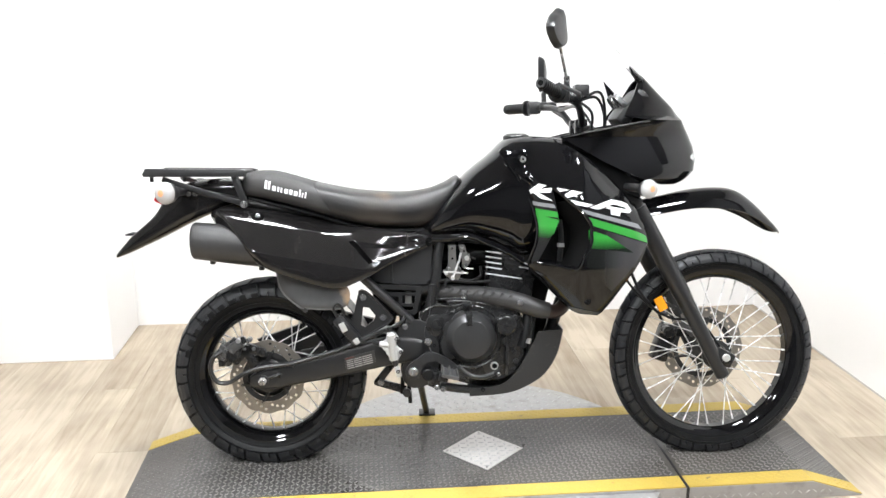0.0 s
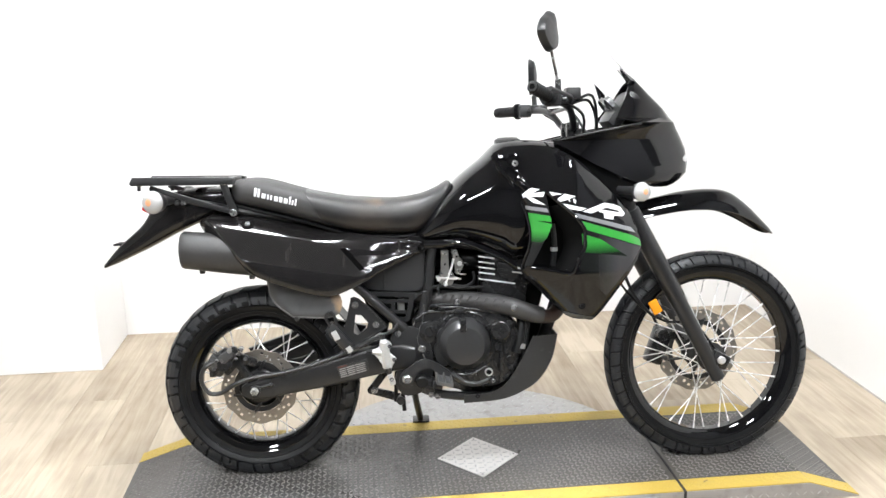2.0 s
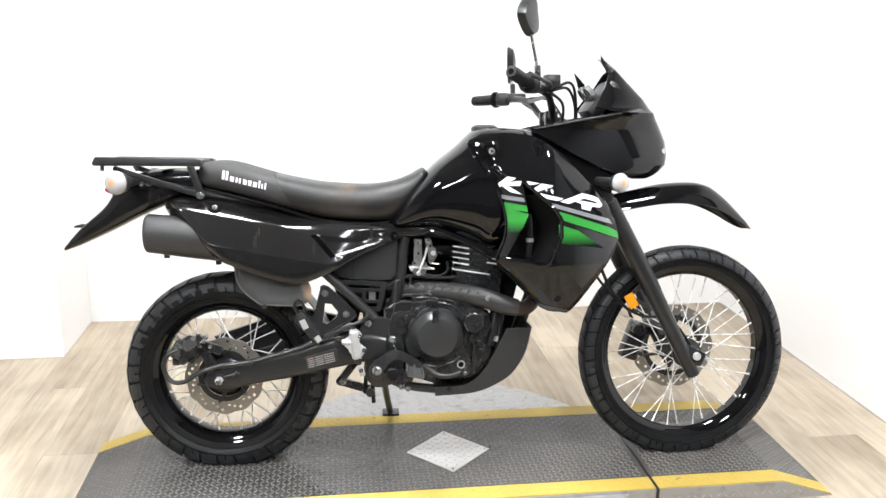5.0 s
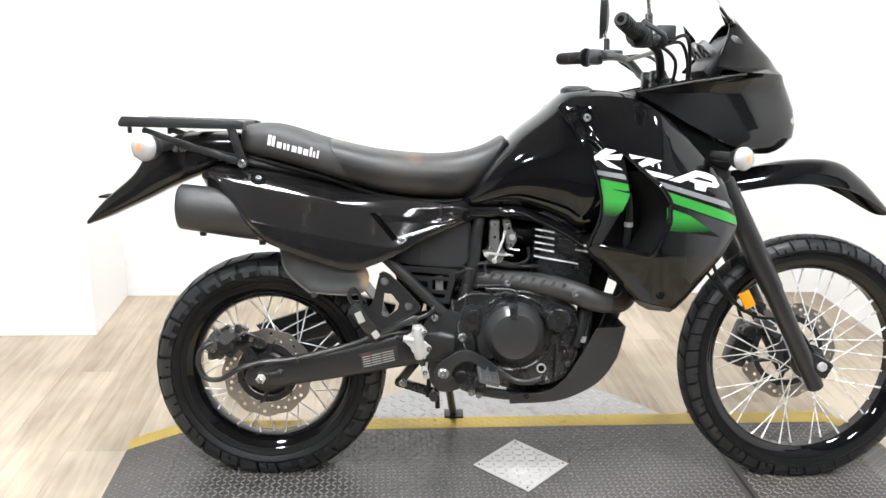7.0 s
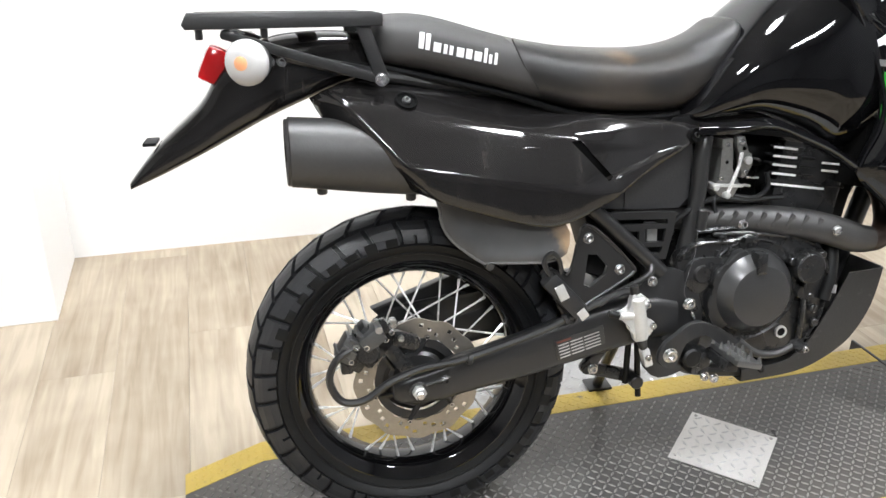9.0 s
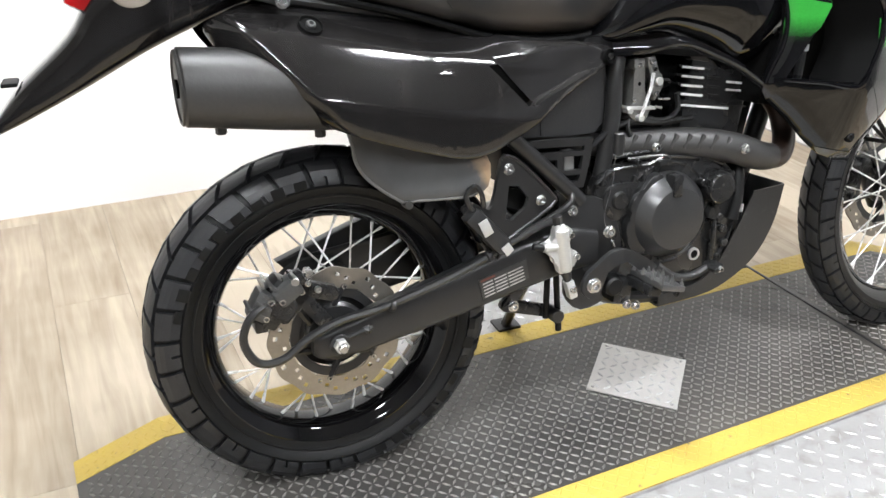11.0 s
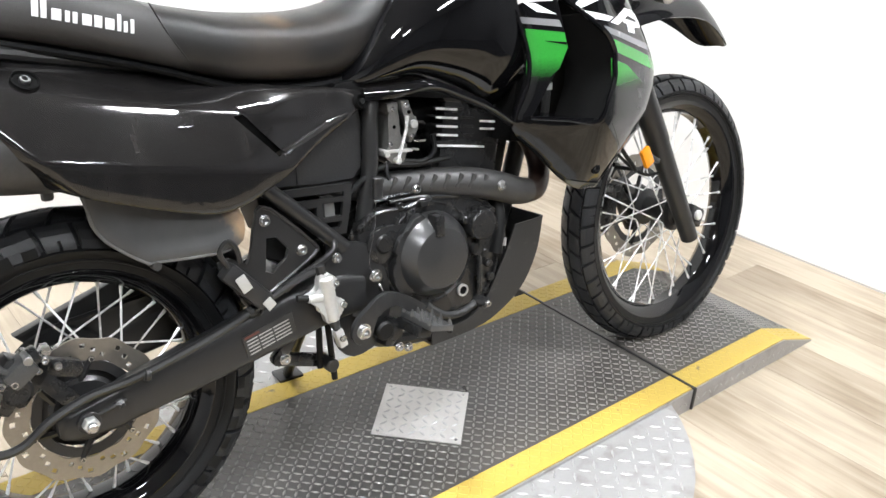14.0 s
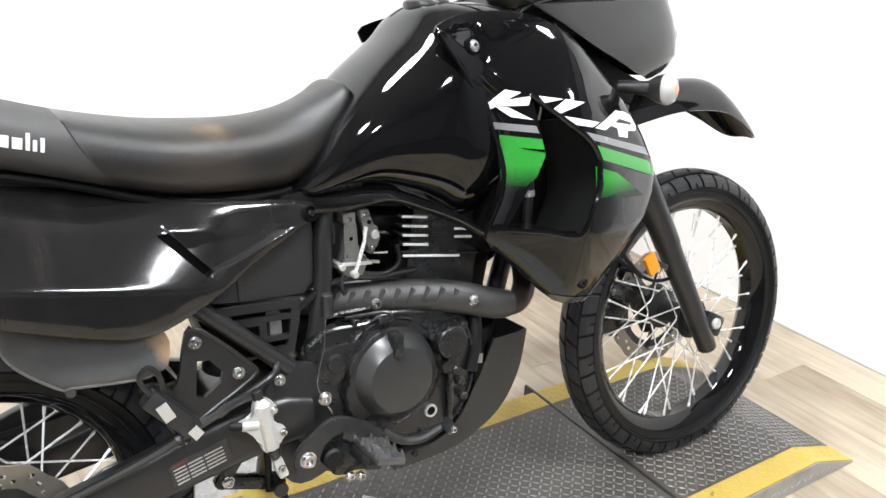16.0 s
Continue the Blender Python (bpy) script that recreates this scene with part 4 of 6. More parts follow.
part("pivot_plate", prism([(-0.315, 0.455), (-0.285, 0.485), (-0.225, 0.475), (-0.19, 0.42), (-0.185, 0.34), (-0.21, 0.28), (-0.27, 0.262), (-0.305, 0.30)], 0.108, 0.122, 0.004), FRAME, frame_ob)
bolt((-0.293, -0.124, 0.464), frame_ob, 0.008)
part("brake_pipe", tube([(-0.40, -0.128, 0.430), (-0.366, -0.130, 0.451), (-0.337, -0.130, 0.463), (-0.312, -0.130, 0.475), (-0.299, -0.130, 0.487), (-0.296, -0.120, 0.505)], 0.006, 10), FRAME, frame_ob, "black pipe above the brake cylinder")
part("rear_shock", cyl((-0.36, 0, 0.45), (-0.30, 0, 0.70), 0.032, seg=16, bevel=0.004), FRAME, bike)

# passenger peg bracket
bm = trace(sheet([(-0.437, 0.578), (-0.413, 0.578), (-0.341, 0.506), (-0.339, 0.481), (-0.430, 0.429), (-0.450, 0.398), (-0.479, 0.436), (-0.507, 0.486), (-0.511, 0.502), (-0.491, 0.508), (-0.465, 0.489), (-0.451, 0.517)], lambda x, z, u: -0.127, 2, centre=(-0.435, 0.475)), [(-0.424, 0.529), (-0.405, 0.527), (-0.385, 0.502), (-0.390, 0.486), (-0.418, 0.465), (-0.431, 0.471)], False)
peg_bracket = part("passenger_bracket", thicken(bm, 0.010), FRAME, bike, "black triangular footrest bracket")
part("bracket_rim", tube([(x, -0.1265, z) for x, z in [(-0.437, 0.578), (-0.413, 0.578), (-0.341, 0.506), (-0.339, 0.481), (-0.430, 0.429), (-0.450, 0.398), (-0.479, 0.436), (-0.507, 0.486), (-0.511, 0.502), (-0.491, 0.508), (-0.465, 0.489), (-0.451, 0.517)][:7]], 0.0035, 6, 3), FRAME, peg_bracket)
bolt((-0.424, -0.128, 0.560), peg_bracket, 0.0085)
bolt((-0.361, -0.128, 0.495), peg_bracket, 0.0085)
part("folded_peg", box((0.034, 0.030, 0.10), (-0.474, -0.140, 0.460), 0.009, Matrix.Rotation(radians(-42), 3, "Y")), SATIN, peg_bracket)
part("peg_plate", box((0.018, 0.003, 0.03), (-0.485, -0.1605, 0.472), 0.001, Matrix.Rotation(radians(-25), 3, "Y")), ALLOY, peg_bracket)
part("peg_tip", box((0.017, 0.003, 0.019), (-0.444, -0.1605, 0.427), 0.001, Matrix.Rotation(radians(-35), 3, "Y")), ALLOY, peg_bracket)
part("peg_loop", tube([(-0.498, -0.145, 0.495), (-0.515, -0.148, 0.527), (-0.502, -0.15, 0.545), (-0.488, -0.15, 0.532), (-0.482, -0.148, 0.505)], 0.0045, 8), FRAME, peg_bracket)

# Lighter than SATIN: the air box's grey sheen put into the colour.
AIRBOX_GREY = surface("lightened_black_plastic", (0.026, 0.026, 0.0268), 0.42, vary=0.25, scale=12, fine=260, bump=0.15, spec=0.5)

# air box, slotted plate, linkage bits
part("air_box", prism([(-0.46, 0.62), (-0.43, 0.68), (-0.33, 0.73), (-0.205, 0.735), (-0.205, 0.612), (-0.225, 0.592), (-0.37, 0.60)], -0.082, 0.082, 0.01, curve=2), AIRBOX_GREY, bike, "black plastic air box, lightened for its sheen")
part("air_box_rib", prism([(-0.338, 0.60), (-0.338, 0.69), (-0.330, 0.69), (-0.330, 0.60)], -0.086, -0.078, 0.001), AIRBOX_GREY, bike)
bm = sheet([(-0.388, 0.597), (-0.30, 0.593), (-0.238, 0.588), (-0.243, 0.55), (-0.256, 0.498), (-0.280, 0.498), (-0.312, 0.503), (-0.35, 0.55)], lambda x, z, u: -0.100, 0)
for slot in ([(-0.360, 0.582), (-0.255, 0.576), (-0.256, 0.567), (-0.352, 0.572)], [(-0.300, 0.560), (-0.258, 0.558), (-0.262, 0.532), (-0.300, 0.534)], [(-0.338, 0.558), (-0.312, 0.556), (-0.312, 0.538), (-0.322, 0.538)], [(-0.305, 0.525), (-0.264, 0.523), (-0.268, 0.511), (-0.300, 0.513)]):
    trace(bm, slot, False)
slot_plate = part("slotted_plate", thicken(bm, 0.008), FRAME, bike, "black slotted guard plate")
part("fluid_cup", box((0.022, 0.02, 0.046), (-0.281, -0.080, 0.545), 0.004), MILKY, slot_plate, "milky plastic fluid cup")

part("battery_box", prism([(-0.41, 0.60), (-0.23, 0.60), (-0.24, 0.50), (-0.30, 0.48), (-0.38, 0.50)], -0.055, 0.06, 0.008), DULL, bike, "dull black battery box")
part("inner_fender", shell([[(REAR.x + 0.345 * math.cos(a), y, REAR.z + 0.345 * math.sin(a)) for y in (-0.065, -0.055, 0, 0.055, 0.065)] for a in [radians(12 + 6 * i) for i in range(11)]], 0.003), SATIN, bike, "black inner rear fender")

# rear master cylinder
mc = part("rear_master_cylinder", prism([(-0.349, 0.452), (-0.339, 0.456), (-0.328, 0.452), (-0.319, 0.445), (-0.313, 0.434), (-0.326, 0.423), (-0.324, 0.407), (-0.305, 0.399), (-0.300, 0.388), (-0.313, 0.380), (-0.315, 0.363), (-0.328, 0.357), (-0.342, 0.365), (-0.346, 0.385), (-0.357, 0.397), (-0.367, 0.407), (-0.377, 0.419), (-0.368, 0.424), (-0.354, 0.424)], -0.162, -0.146, 0.004, curve=3), ALLOY, bike, "bare alloy rear brake master cylinder")
part("cylinder_barrel", cyl((-0.337, -0.158, 0.448), (-0.327, -0.158, 0.364), 0.0135, 0.0125, seg=18, bevel=0.003), ALLOY, mc)
part("inlet_neck", cyl((-0.345, -0.158, 0.413), (-0.374, -0.160, 0.417), 0.008, seg=12, bevel=0.002), ALLOY, mc)
part("hose_stub", cyl((-0.372, -0.160, 0.417), (-0.392, -0.155, 0.421), 0.0065, seg=12, bevel=0.001), RUBBER, mc)
part("banjo", cyl((-0.340, -0.153, 0.450), (-0.343, -0.153, 0.470), 0.009, seg=8, bevel=0.001), FRAME, mc)
part("rubber_boot", cyl((-0.327, -0.158, 0.364), (-0.321, -0.158, 0.346), 0.011, 0.007, seg=12), FRAME, mc)
part("clevis", box((0.017, 0.018, 0.036), (-0.316, -0.158, 0.328), 0.004, Matrix.Rotation(radians(-16), 3, "Y")), ALLOY, mc)
for q in ((-0.320, -0.163, 0.434), (-0.307, -0.163, 0.391), (-0.316, -0.168, 0.330)):
    bolt(q, mc, 0.0065, 0.005, washer=False)
for p in ([(-0.300, -0.05, 0.36), (-0.303, -0.05, 0.29), (-0.306, -0.05, 0.225)], [(-0.288, -0.055, 0.36), (-0.284, -0.055, 0.28), (-0.279, -0.055, 0.195)]):
    part("drain_tube", tube(p, 0.0065, 8), RUBBER, bike)
link = part("suspension_link", bars([((-0.385, 0.262), (-0.30, 0.235)), ((-0.385, 0.262), (-0.34, 0.32))], 0.024, -0.045, -0.025, 0.003), CASE, bike, "dark suspension linkage")
part("link_end", cyl((-0.29, -0.075, 0.232), (-0.29, -0.02, 0.232), 0.0135, seg=16, bevel=0.002), FRAME, link)
bolt((-0.375, -0.047, 0.262), link, 0.009)

# brake pedal, footpeg
pedal = part("brake_pedal", prism([(-0.292, 0.318), (-0.285, 0.345), (-0.254, 0.368), (-0.229, 0.386), (-0.202, 0.386), (-0.168, 0.371), (-0.136, 0.348), (-0.115, 0.325), (-0.127, 0.314), (-0.159, 0.332), (-0.190, 0.356), (-0.210, 0.363), (-0.231, 0.354), (-0.245, 0.330), (-0.254, 0.304), (-0.275, 0.301)], -0.162, -0.150, 0.004, curve=3), SATIN, bike, "black brake pedal")
part("pedal_arm", tube([(-0.128, -0.158, 0.340), (-0.09, -0.162, 0.312), (-0.05, -0.164, 0.306), (-0.012, -0.165, 0.318)], [0.009, 0.008, 0.008, 0.007], 10), SATIN, pedal)
part("pedal_pad", box((0.022, 0.040, 0.012), (-0.004, -0.172, 0.321), 0.003, Matrix.Rotation(radians(-25), 3, "Y")), CASE, pedal)
bolt((-0.002, -0.192, 0.321), pedal, 0.0055, 0.004)
bolt((-0.268, -0.163, 0.327), pedal, 0.012, 0.008)
peg = part("footpeg", box((0.052, 0.098, 0.012), (-0.155, -0.20, 0.330), 0.003, Matrix.Rotation(radians(14), 3, "Y")), PEG_STEEL, bike, "toothed steel footpeg")
for i in range(7):
    for sx in (-1, 0, 1):
        if sx and i % 2:
            continue
        x, y = -0.155 + sx * 0.022, -0.158 - i * 0.014
        z = 0.335 - sx * 0.0055
        part("peg_tooth", cyl((x, y, z), (x, y, z + 0.013), 0.0055, 0.0018, seg=4), PEG_STEEL, peg, smooth=False)
part("peg_stay", box((0.03, 0.075, 0.02), (-0.175, -0.185, 0.318), 0.005, Matrix.Rotation(radians(14), 3, "Y")), CASE, peg)
part("peg_hinge", box((0.04, 0.05, 0.05), (-0.20, -0.135, 0.30), 0.01, Matrix.Rotation(radians(10), 3, "Y")), CASE, peg)
part("peg_damper", cyl((-0.222, -0.125, 0.315), (-0.222, -0.165, 0.315), 0.019, seg=16, bevel=0.004), RUBBER, peg)
bolt((-0.220, -0.135, 0.416), frame_ob, 0.010, 0.008)
for q in ((-0.194, -0.163, 0.275), (-0.174, -0.163, 0.269)):
    bolt(q, peg, 0.0075, 0.006)
part("side_stand", tube([(-0.25, 0.10, 0.27), (-0.24, 0.19, 0.17), (-0.222, 0.29, 0.056)], 0.012, 10), FRAME, bike, "extended side stand")
part("stand_foot", box((0.06, 0.05, 0.008), (-0.220, 0.296, 0.052), 0.003, Matrix.Rotation(radians(8.5), 3, "X")), FRAME, bike)

# engine
CLUTCH = surface("worn_clutch_paint", (0.040, 0.040, 0.0405), 0.30, metal=0.3, vary=0.3, scale=16, fine=220, bump=0.08, rough_vary=0.05, spec=0.6)
crank = part("crankcase", prism([(-0.245, 0.49), (-0.19, 0.53), (-0.08, 0.535), (0.05, 0.51), (0.105, 0.455), (0.125, 0.38), (0.10, 0.29), (0.02, 0.25), (-0.17, 0.285), (-0.24, 0.36)], -0.088, 0.11, 0.012, curve=2), CASE, bike, "dark painted engine crankcase")
part("side_case", prism([(-0.242, 0.470), (-0.232, 0.512), (-0.20, 0.530), (-0.13, 0.528), (-0.085, 0.538), (0.0, 0.525), (0.062, 0.497), (0.088, 0.43), (0.075, 0.35), (0.02, 0.292), (-0.08, 0.295), (-0.15, 0.335), (-0.205, 0.40)], -0.116, -0.085, 0.007, curve=3), CASE, crank)
CL = Vector((-0.084, 0, 0.425))
clutch = part("clutch_cover", lathe([(0.0001, -0.1605), (0.056, -0.160), (0.0595, -0.159), (0.0790, -0.136), (0.0815, -0.130), (0.085, -0.116), (0.093, -0.113), (0.095, -0.10)], CL, 48, closed=False), CLUTCH, crank, "round black clutch cover", angle=25)
part("cover_seal", lathe([(0.097, -0.116), (0.101, -0.118), (0.104, -0.116), (0.105, -0.10)], CL, 48, closed=False), CASE, clutch)
part("cover_rib", box((0.020, 0.030, 0.042), (CL.x - 0.006, -0.150, CL.z + 0.066), 0.004), CASE, clutch)
for a in (60, 135, 225, 315):
    x, z = CL.x + 0.04 * math.cos(radians(a)), CL.z + 0.04 * math.sin(radians(a))
    part("cover_boss", lathe([(0.0001, -0.1582), (0.0055, -0.1582), (0.007, -0.1565)], (x, 0, z), 12, closed=False), CASE, clutch)
cap = part("oil_filter_cap", lathe([(0.0001, -0.148), (0.027, -0.148), (0.0305, -0.1455), (0.033, -0.138), (0.033, -0.11)], (0.028, 0, 0.467), 28, closed=False), CASE, crank)
for a in (35, 160, 275):
    part("cap_ear", cyl((0.028 + 0.037 * math.cos(radians(a)), -0.110, 0.467 + 0.037 * math.sin(radians(a))), (0.028 + 0.037 * math.cos(radians(a)), -0.136, 0.467 + 0.037 * math.sin(radians(a))), 0.008, seg=12, bevel=0.002), CASE, cap)
part("case_lobe", prism([(-0.228, 0.468), (-0.221, 0.488), (-0.204, 0.499), (-0.176, 0.500), (-0.125, 0.494), (-0.166, 0.464), (-0.184, 0.434), (-0.203, 0.431), (-0.221, 0.446)], -0.124, -0.112, 0.004, curve=3), CASE, crank)
part("shaft_cap", lathe([(0.0001, -0.130), (0.015, -0.130), (0.0175, -0.127), (0.0185, -0.12)], (-0.192, 0, 0.469), 24, closed=False), CASE, crank)
part("sight_glass", lathe([(0.0001, -0.1175), (0.008, -0.1175), (0.009, -0.121), (0.0125, -0.121), (0.0135, -0.112)], (-0.008, 0, 0.33), 20, closed=False), ALLOY, crank)
part("sight_window", cyl((-0.008, -0.115, 0.33), (-0.008, -0.1195, 0.33), 0.0088, seg=18), HOLE, crank)
part("spring_end", cyl((-0.216, -0.137, 0.400), (-0.211, -0.137, 0.384), 0.0035, seg=8, bevel=0.001), STEEL, crank)
part("scalloped_wall", prism([(-0.110, 0.512), (-0.135, 0.500), (-0.148, 0.482), (-0.163, 0.474), (-0.173, 0.450), (-0.168, 0.436), (-0.179, 0.423), (-0.180, 0.396), (-0.170, 0.372), (-0.155, 0.356), (-0.130, 0.370), (-0.140, 0.425), (-0.125, 0.470), (-0.100, 0.495)], -0.134, -0.110, 0.004, curve=3), FRAME, crank, "wavy black wall beside the clutch cover")
part("plug", lathe([(0.0001, -0.13), (0.012, -0.13), (0.014, -0.126), (0.014, -0.11)], (0.026, 0, 0.413), 18, closed=False), CASE, crank)
for x, z in ((-0.235, 0.505), (-0.15, 0.535), (-0.01, 0.527), (0.07, 0.485), (0.085, 0.40), (0.05, 0.315), (-0.03, 0.29), (-0.13, 0.325), (-0.2, 0.40), (0.065, 0.445)):
    bolt((x, -0.117, z), crank, 0.006, 0.006, CASE, "case_bolt")
part("coolant_pipe", tube([(0.095, -0.06, 0.53), (0.10, -0.095, 0.49), (0.094, -0.11, 0.44), (0.08, -0.115, 0.39)], 0.015, 12), RUBBER, crank, "black coolant hose")
part("hose_clamp", cyl((0.096, -0.108, 0.418), (0.092, -0.111, 0.402), 0.0175, seg=14), STEEL, crank)
part("oil_line", tube([(0.03, -0.118, 0.43), (0.032, -0.124, 0.37), (0.03, -0.12, 0.30)], 0.006, 8), CASE, crank)
part("oil_line", tube([(-0.20, -0.09, 0.545), (-0.10, -0.10, 0.548), (-0.03, -0.10, 0.545), (0.04, -0.095, 0.53)], 0.006, 8), CASE, crank)
part("cable", tube([(-0.16, -0.10, 0.538), (-0.09, -0.118, 0.540), (-0.085, -0.125, 0.525)], 0.004, 6), FRAME, crank)
part("lever_arm", box((0.03, 0.012, 0.01), (-0.095, -0.125, 0.530), 0.002), CASE, crank)
part("spring_wire", tube([(-0.206, -0.135, 0.59), (-0.212, -0.132, 0.54), (-0.214, -0.132, 0.511), (-0.232, -0.134, 0.447), (-0.222, -0.136, 0.416), (-0.215, -0.137, 0.397), (-0.207, -0.137, 0.372)], 0.0010, 5), STEEL, crank, "thin bright spring wire")
part("switch_body", cyl((-0.205, -0.135, 0.600), (-0.207, -0.135, 0.560), 0.010, seg=12, bevel=0.002), FRAME, crank)
for k, (x, z) in enumerate(((-0.165, 0.50), (-0.14, 0.505))):
    part("case_rib", box((0.006, 0.012, 0.045), (x, -0.118, z - 0.01), 0.002, Matrix.Rotation(radians(20), 3, "Y")), CASE, crank)
part("case_flange", tube([(x, -0.117, z) for x, z in ((-0.238, 0.505), (-0.20, 0.527), (-0.13, 0.527), (-0.085, 0.537), (0.0, 0.524), (0.062, 0.496), (0.086, 0.43), (0.074, 0.35), (0.02, 0.293), (-0.08, 0.296), (-0.15, 0.336), (-0.205, 0.40), (-0.238, 0.46))], 0.004, 6, 4), CASE, crank)
part("coolant_hose", tube([(0.08, -0.07, 0.30), (0.105, -0.095, 0.33), (0.108, -0.10, 0.40), (0.118, -0.08, 0.47), (0.13, -0.06, 0.53)], 0.012, 10), RUBBER, crank)
for q in ((0.055, -0.117, 0.375), (0.06, -0.117, 0.345), (0.045, -0.117, 0.40)):
    part("small_fitting", cyl(q, (q[0], q[1] - 0.012, q[2]), 0.009, seg=10, bevel=0.002), CASE, crank)
part("wire_loom", tube([(-0.25, -0.09, 0.56), (-0.19, -0.095, 0.60), (-0.14, -0.09, 0.605), (-0.09, -0.095, 0.60), (-0.02, -0.10, 0.602)], 0.006, 8), RUBBER, crank)
cyl_ob = part("cylinder", box((0.15, 0.15, 0.20), (0.055, 0, 0.62), 0.012, Matrix.Rotation(radians(10), 3, "Y")), CASE, bike, "black finned engine cylinder")
for i, z in enumerate((0.622, 0.640, 0.657, 0.674, 0.691)):
    w = 0.10 if i else 0.17
    part("cooling_fin", box((w, 0.022, 0.0045), (-0.002 + w / 2 - 0.036, -0.067, z - (0.004 if i == 0 else 0)), 0.001, Matrix.Rotation(radians(9), 3, "Y")), CASE, cyl_ob)
    part("fin_edge", box((0.052 if i else 0.12, 0.002, 0.0045), (-0.006 if i else 0.026, -0.0785, z + (0.001 if i else -0.007)), 0.0005, Matrix.Rotation(radians(9), 3, "Y")), SPOKE, cyl_ob, "bright machined fin edge")
for z in (0.640, 0.655):
    part("fin_edge", box((0.045, 0.002, 0.0045), (0.098, -0.0785, z), 0.0005, Matrix.Rotation(radians(9), 3, "Y")), SPOKE, cyl_ob)
part("cylinder_head", box((0.17, 0.16, 0.09), (0.075, 0, 0.735), 0.015, Matrix.Rotation(radians(10), 3, "Y")), CASE, cyl_ob)
CARB = surface("dull_cast_alloy", (0.20, 0.198, 0.19), 0.40, metal=0.55, vary=0.5, scale=70, fine=300, bump=0.3)
carb = part("carburettor", prism([(-0.152, 0.720), (-0.128, 0.720), (-0.128, 0.703), (-0.132, 0.698), (-0.131, 0.664), (-0.126, 0.650), (-0.112, 0.642), (-0.111, 0.626), (-0.120, 0.611), (-0.150, 0.611), (-0.162, 0.622), (-0.158, 0.640), (-0.148, 0.658), (-0.147, 0.698), (-0.152, 0.704)], -0.096, -0.045, 0.004), CARB, bike, "cast alloy carburettor")
part("throttle_body", prism([(-0.119, 0.722), (-0.101, 0.722), (-0.095, 0.704), (-0.098, 0.692), (-0.084, 0.688), (-0.080, 0.668), (-0.090, 0.650), (-0.099, 0.640), (-0.107, 0.646), (-0.104, 0.664), (-0.111, 0.684), (-0.115, 0.700)], -0.090, -0.045, 0.004), CARB, carb)
part("bowl_flange", bars([((-0.165, 0.634), (-0.106, 0.629))], 0.006, -0.101, -0.060, 0.0015), ALLOY, carb)
part("float_bowl", prism([(-0.156, 0.628), (-0.113, 0.625), (-0.118, 0.606), (-0.132, 0.600), (-0.148, 0.606)], -0.095, -0.050, 0.004), CARB, carb)
# Near-black block paints the shaded gap between the two castings.
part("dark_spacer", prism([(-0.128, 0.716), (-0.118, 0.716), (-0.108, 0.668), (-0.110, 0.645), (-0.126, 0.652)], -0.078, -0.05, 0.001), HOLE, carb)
# Screws; the two near-black stubs stand for shaded recesses.
for x, z, r, y, mat in ((-0.140, 0.709, 0.0045, -0.099, STEEL), (-0.160, 0.629, 0.006, -0.103, ALLOY), (-0.150, 0.646, 0.004, -0.100, STEEL), (-0.093, 0.676, 0.008, -0.096, ALLOY), (-0.108, 0.712, 0.005, -0.095, STEEL), (-0.121, 0.640, 0.0045, -0.100, STEEL), (-0.097, 0.654, 0.0045, -0.095, STEEL), (-0.102, 0.699, 0.0035, -0.094, HOLE), (-0.139, 0.676, 0.0035, -0.0975, HOLE)):
    part("carburettor_screw", cyl((x, -0.07, z), (x, y, z), r, seg=12, bevel=0.001), mat, carb)
part("throttle_lever", bars([((-0.118, 0.670), (-0.139, 0.616))], 0.006, -0.106, -0.102, 0.001), SPOKE, carb, "bright throttle lever")
part("lever_stub", cyl((-0.112, -0.100, 0.694), (-0.118, -0.103, 0.671), 0.004, 0.003, seg=12, bevel=0.001), SPOKE, carb)
part("lever_foot", cyl((-0.139, -0.09, 0.614), (-0.139, -0.109, 0.614), 0.0065, seg=14, bevel=0.002), ALLOY, carb)
part("cable_end", cyl((-0.100, -0.100, 0.646), (-0.073, -0.100, 0.643), 0.0025, 0.0025, seg=10, bevel=0.001), STEEL, carb)
part("cable_end", cyl((-0.106, -0.100, 0.632), (-0.090, -0.100, 0.628), 0.0028, 0.0028, seg=10, bevel=0.001), STEEL, carb)
part("vent_tube", tube([(-0.084, -0.09, 0.678), (-0.074, -0.094, 0.677), (-0.066, -0.088, 0.672)], 0.0028, 8), FRAME, carb)
part("vent_hose", tube([(-0.155, -0.09, 0.612), (-0.163, -0.10, 0.598), (-0.160, -0.104, 0.582)], 0.004, 8), RUBBER, carb)
part("fuel_hose", tube([(-0.12, -0.09, 0.61), (-0.08, -0.098, 0.605), (-0.05, -0.095, 0.62), (-0.05, -0.09, 0.65)], 0.005, 8), RUBBER, carb)
part("intake_boot", cyl((-0.20, 0, 0.68), (0.0, 0, 0.68), 0.035, seg=18), RUBBER, carb)

# Two added dull black fillers stand for the dark depth behind the engine.
part("engine_mount", prism([(0.05, 0.50), (0.165, 0.50), (0.19, 0.60), (0.16, 0.72), (0.05, 0.72)], -0.03, 0.09, 0.008), DULL, bike, "dull black filler behind the pipe")
part("inner_cover", prism([(-0.30, 0.60), (-0.28, 0.775), (-0.10, 0.775), (0.10, 0.74), (0.16, 0.66), (0.12, 0.56), (-0.15, 0.55)], 0.045, 0.10, 0.008), DULL, bike, "black filler for the dark depth behind the engine")
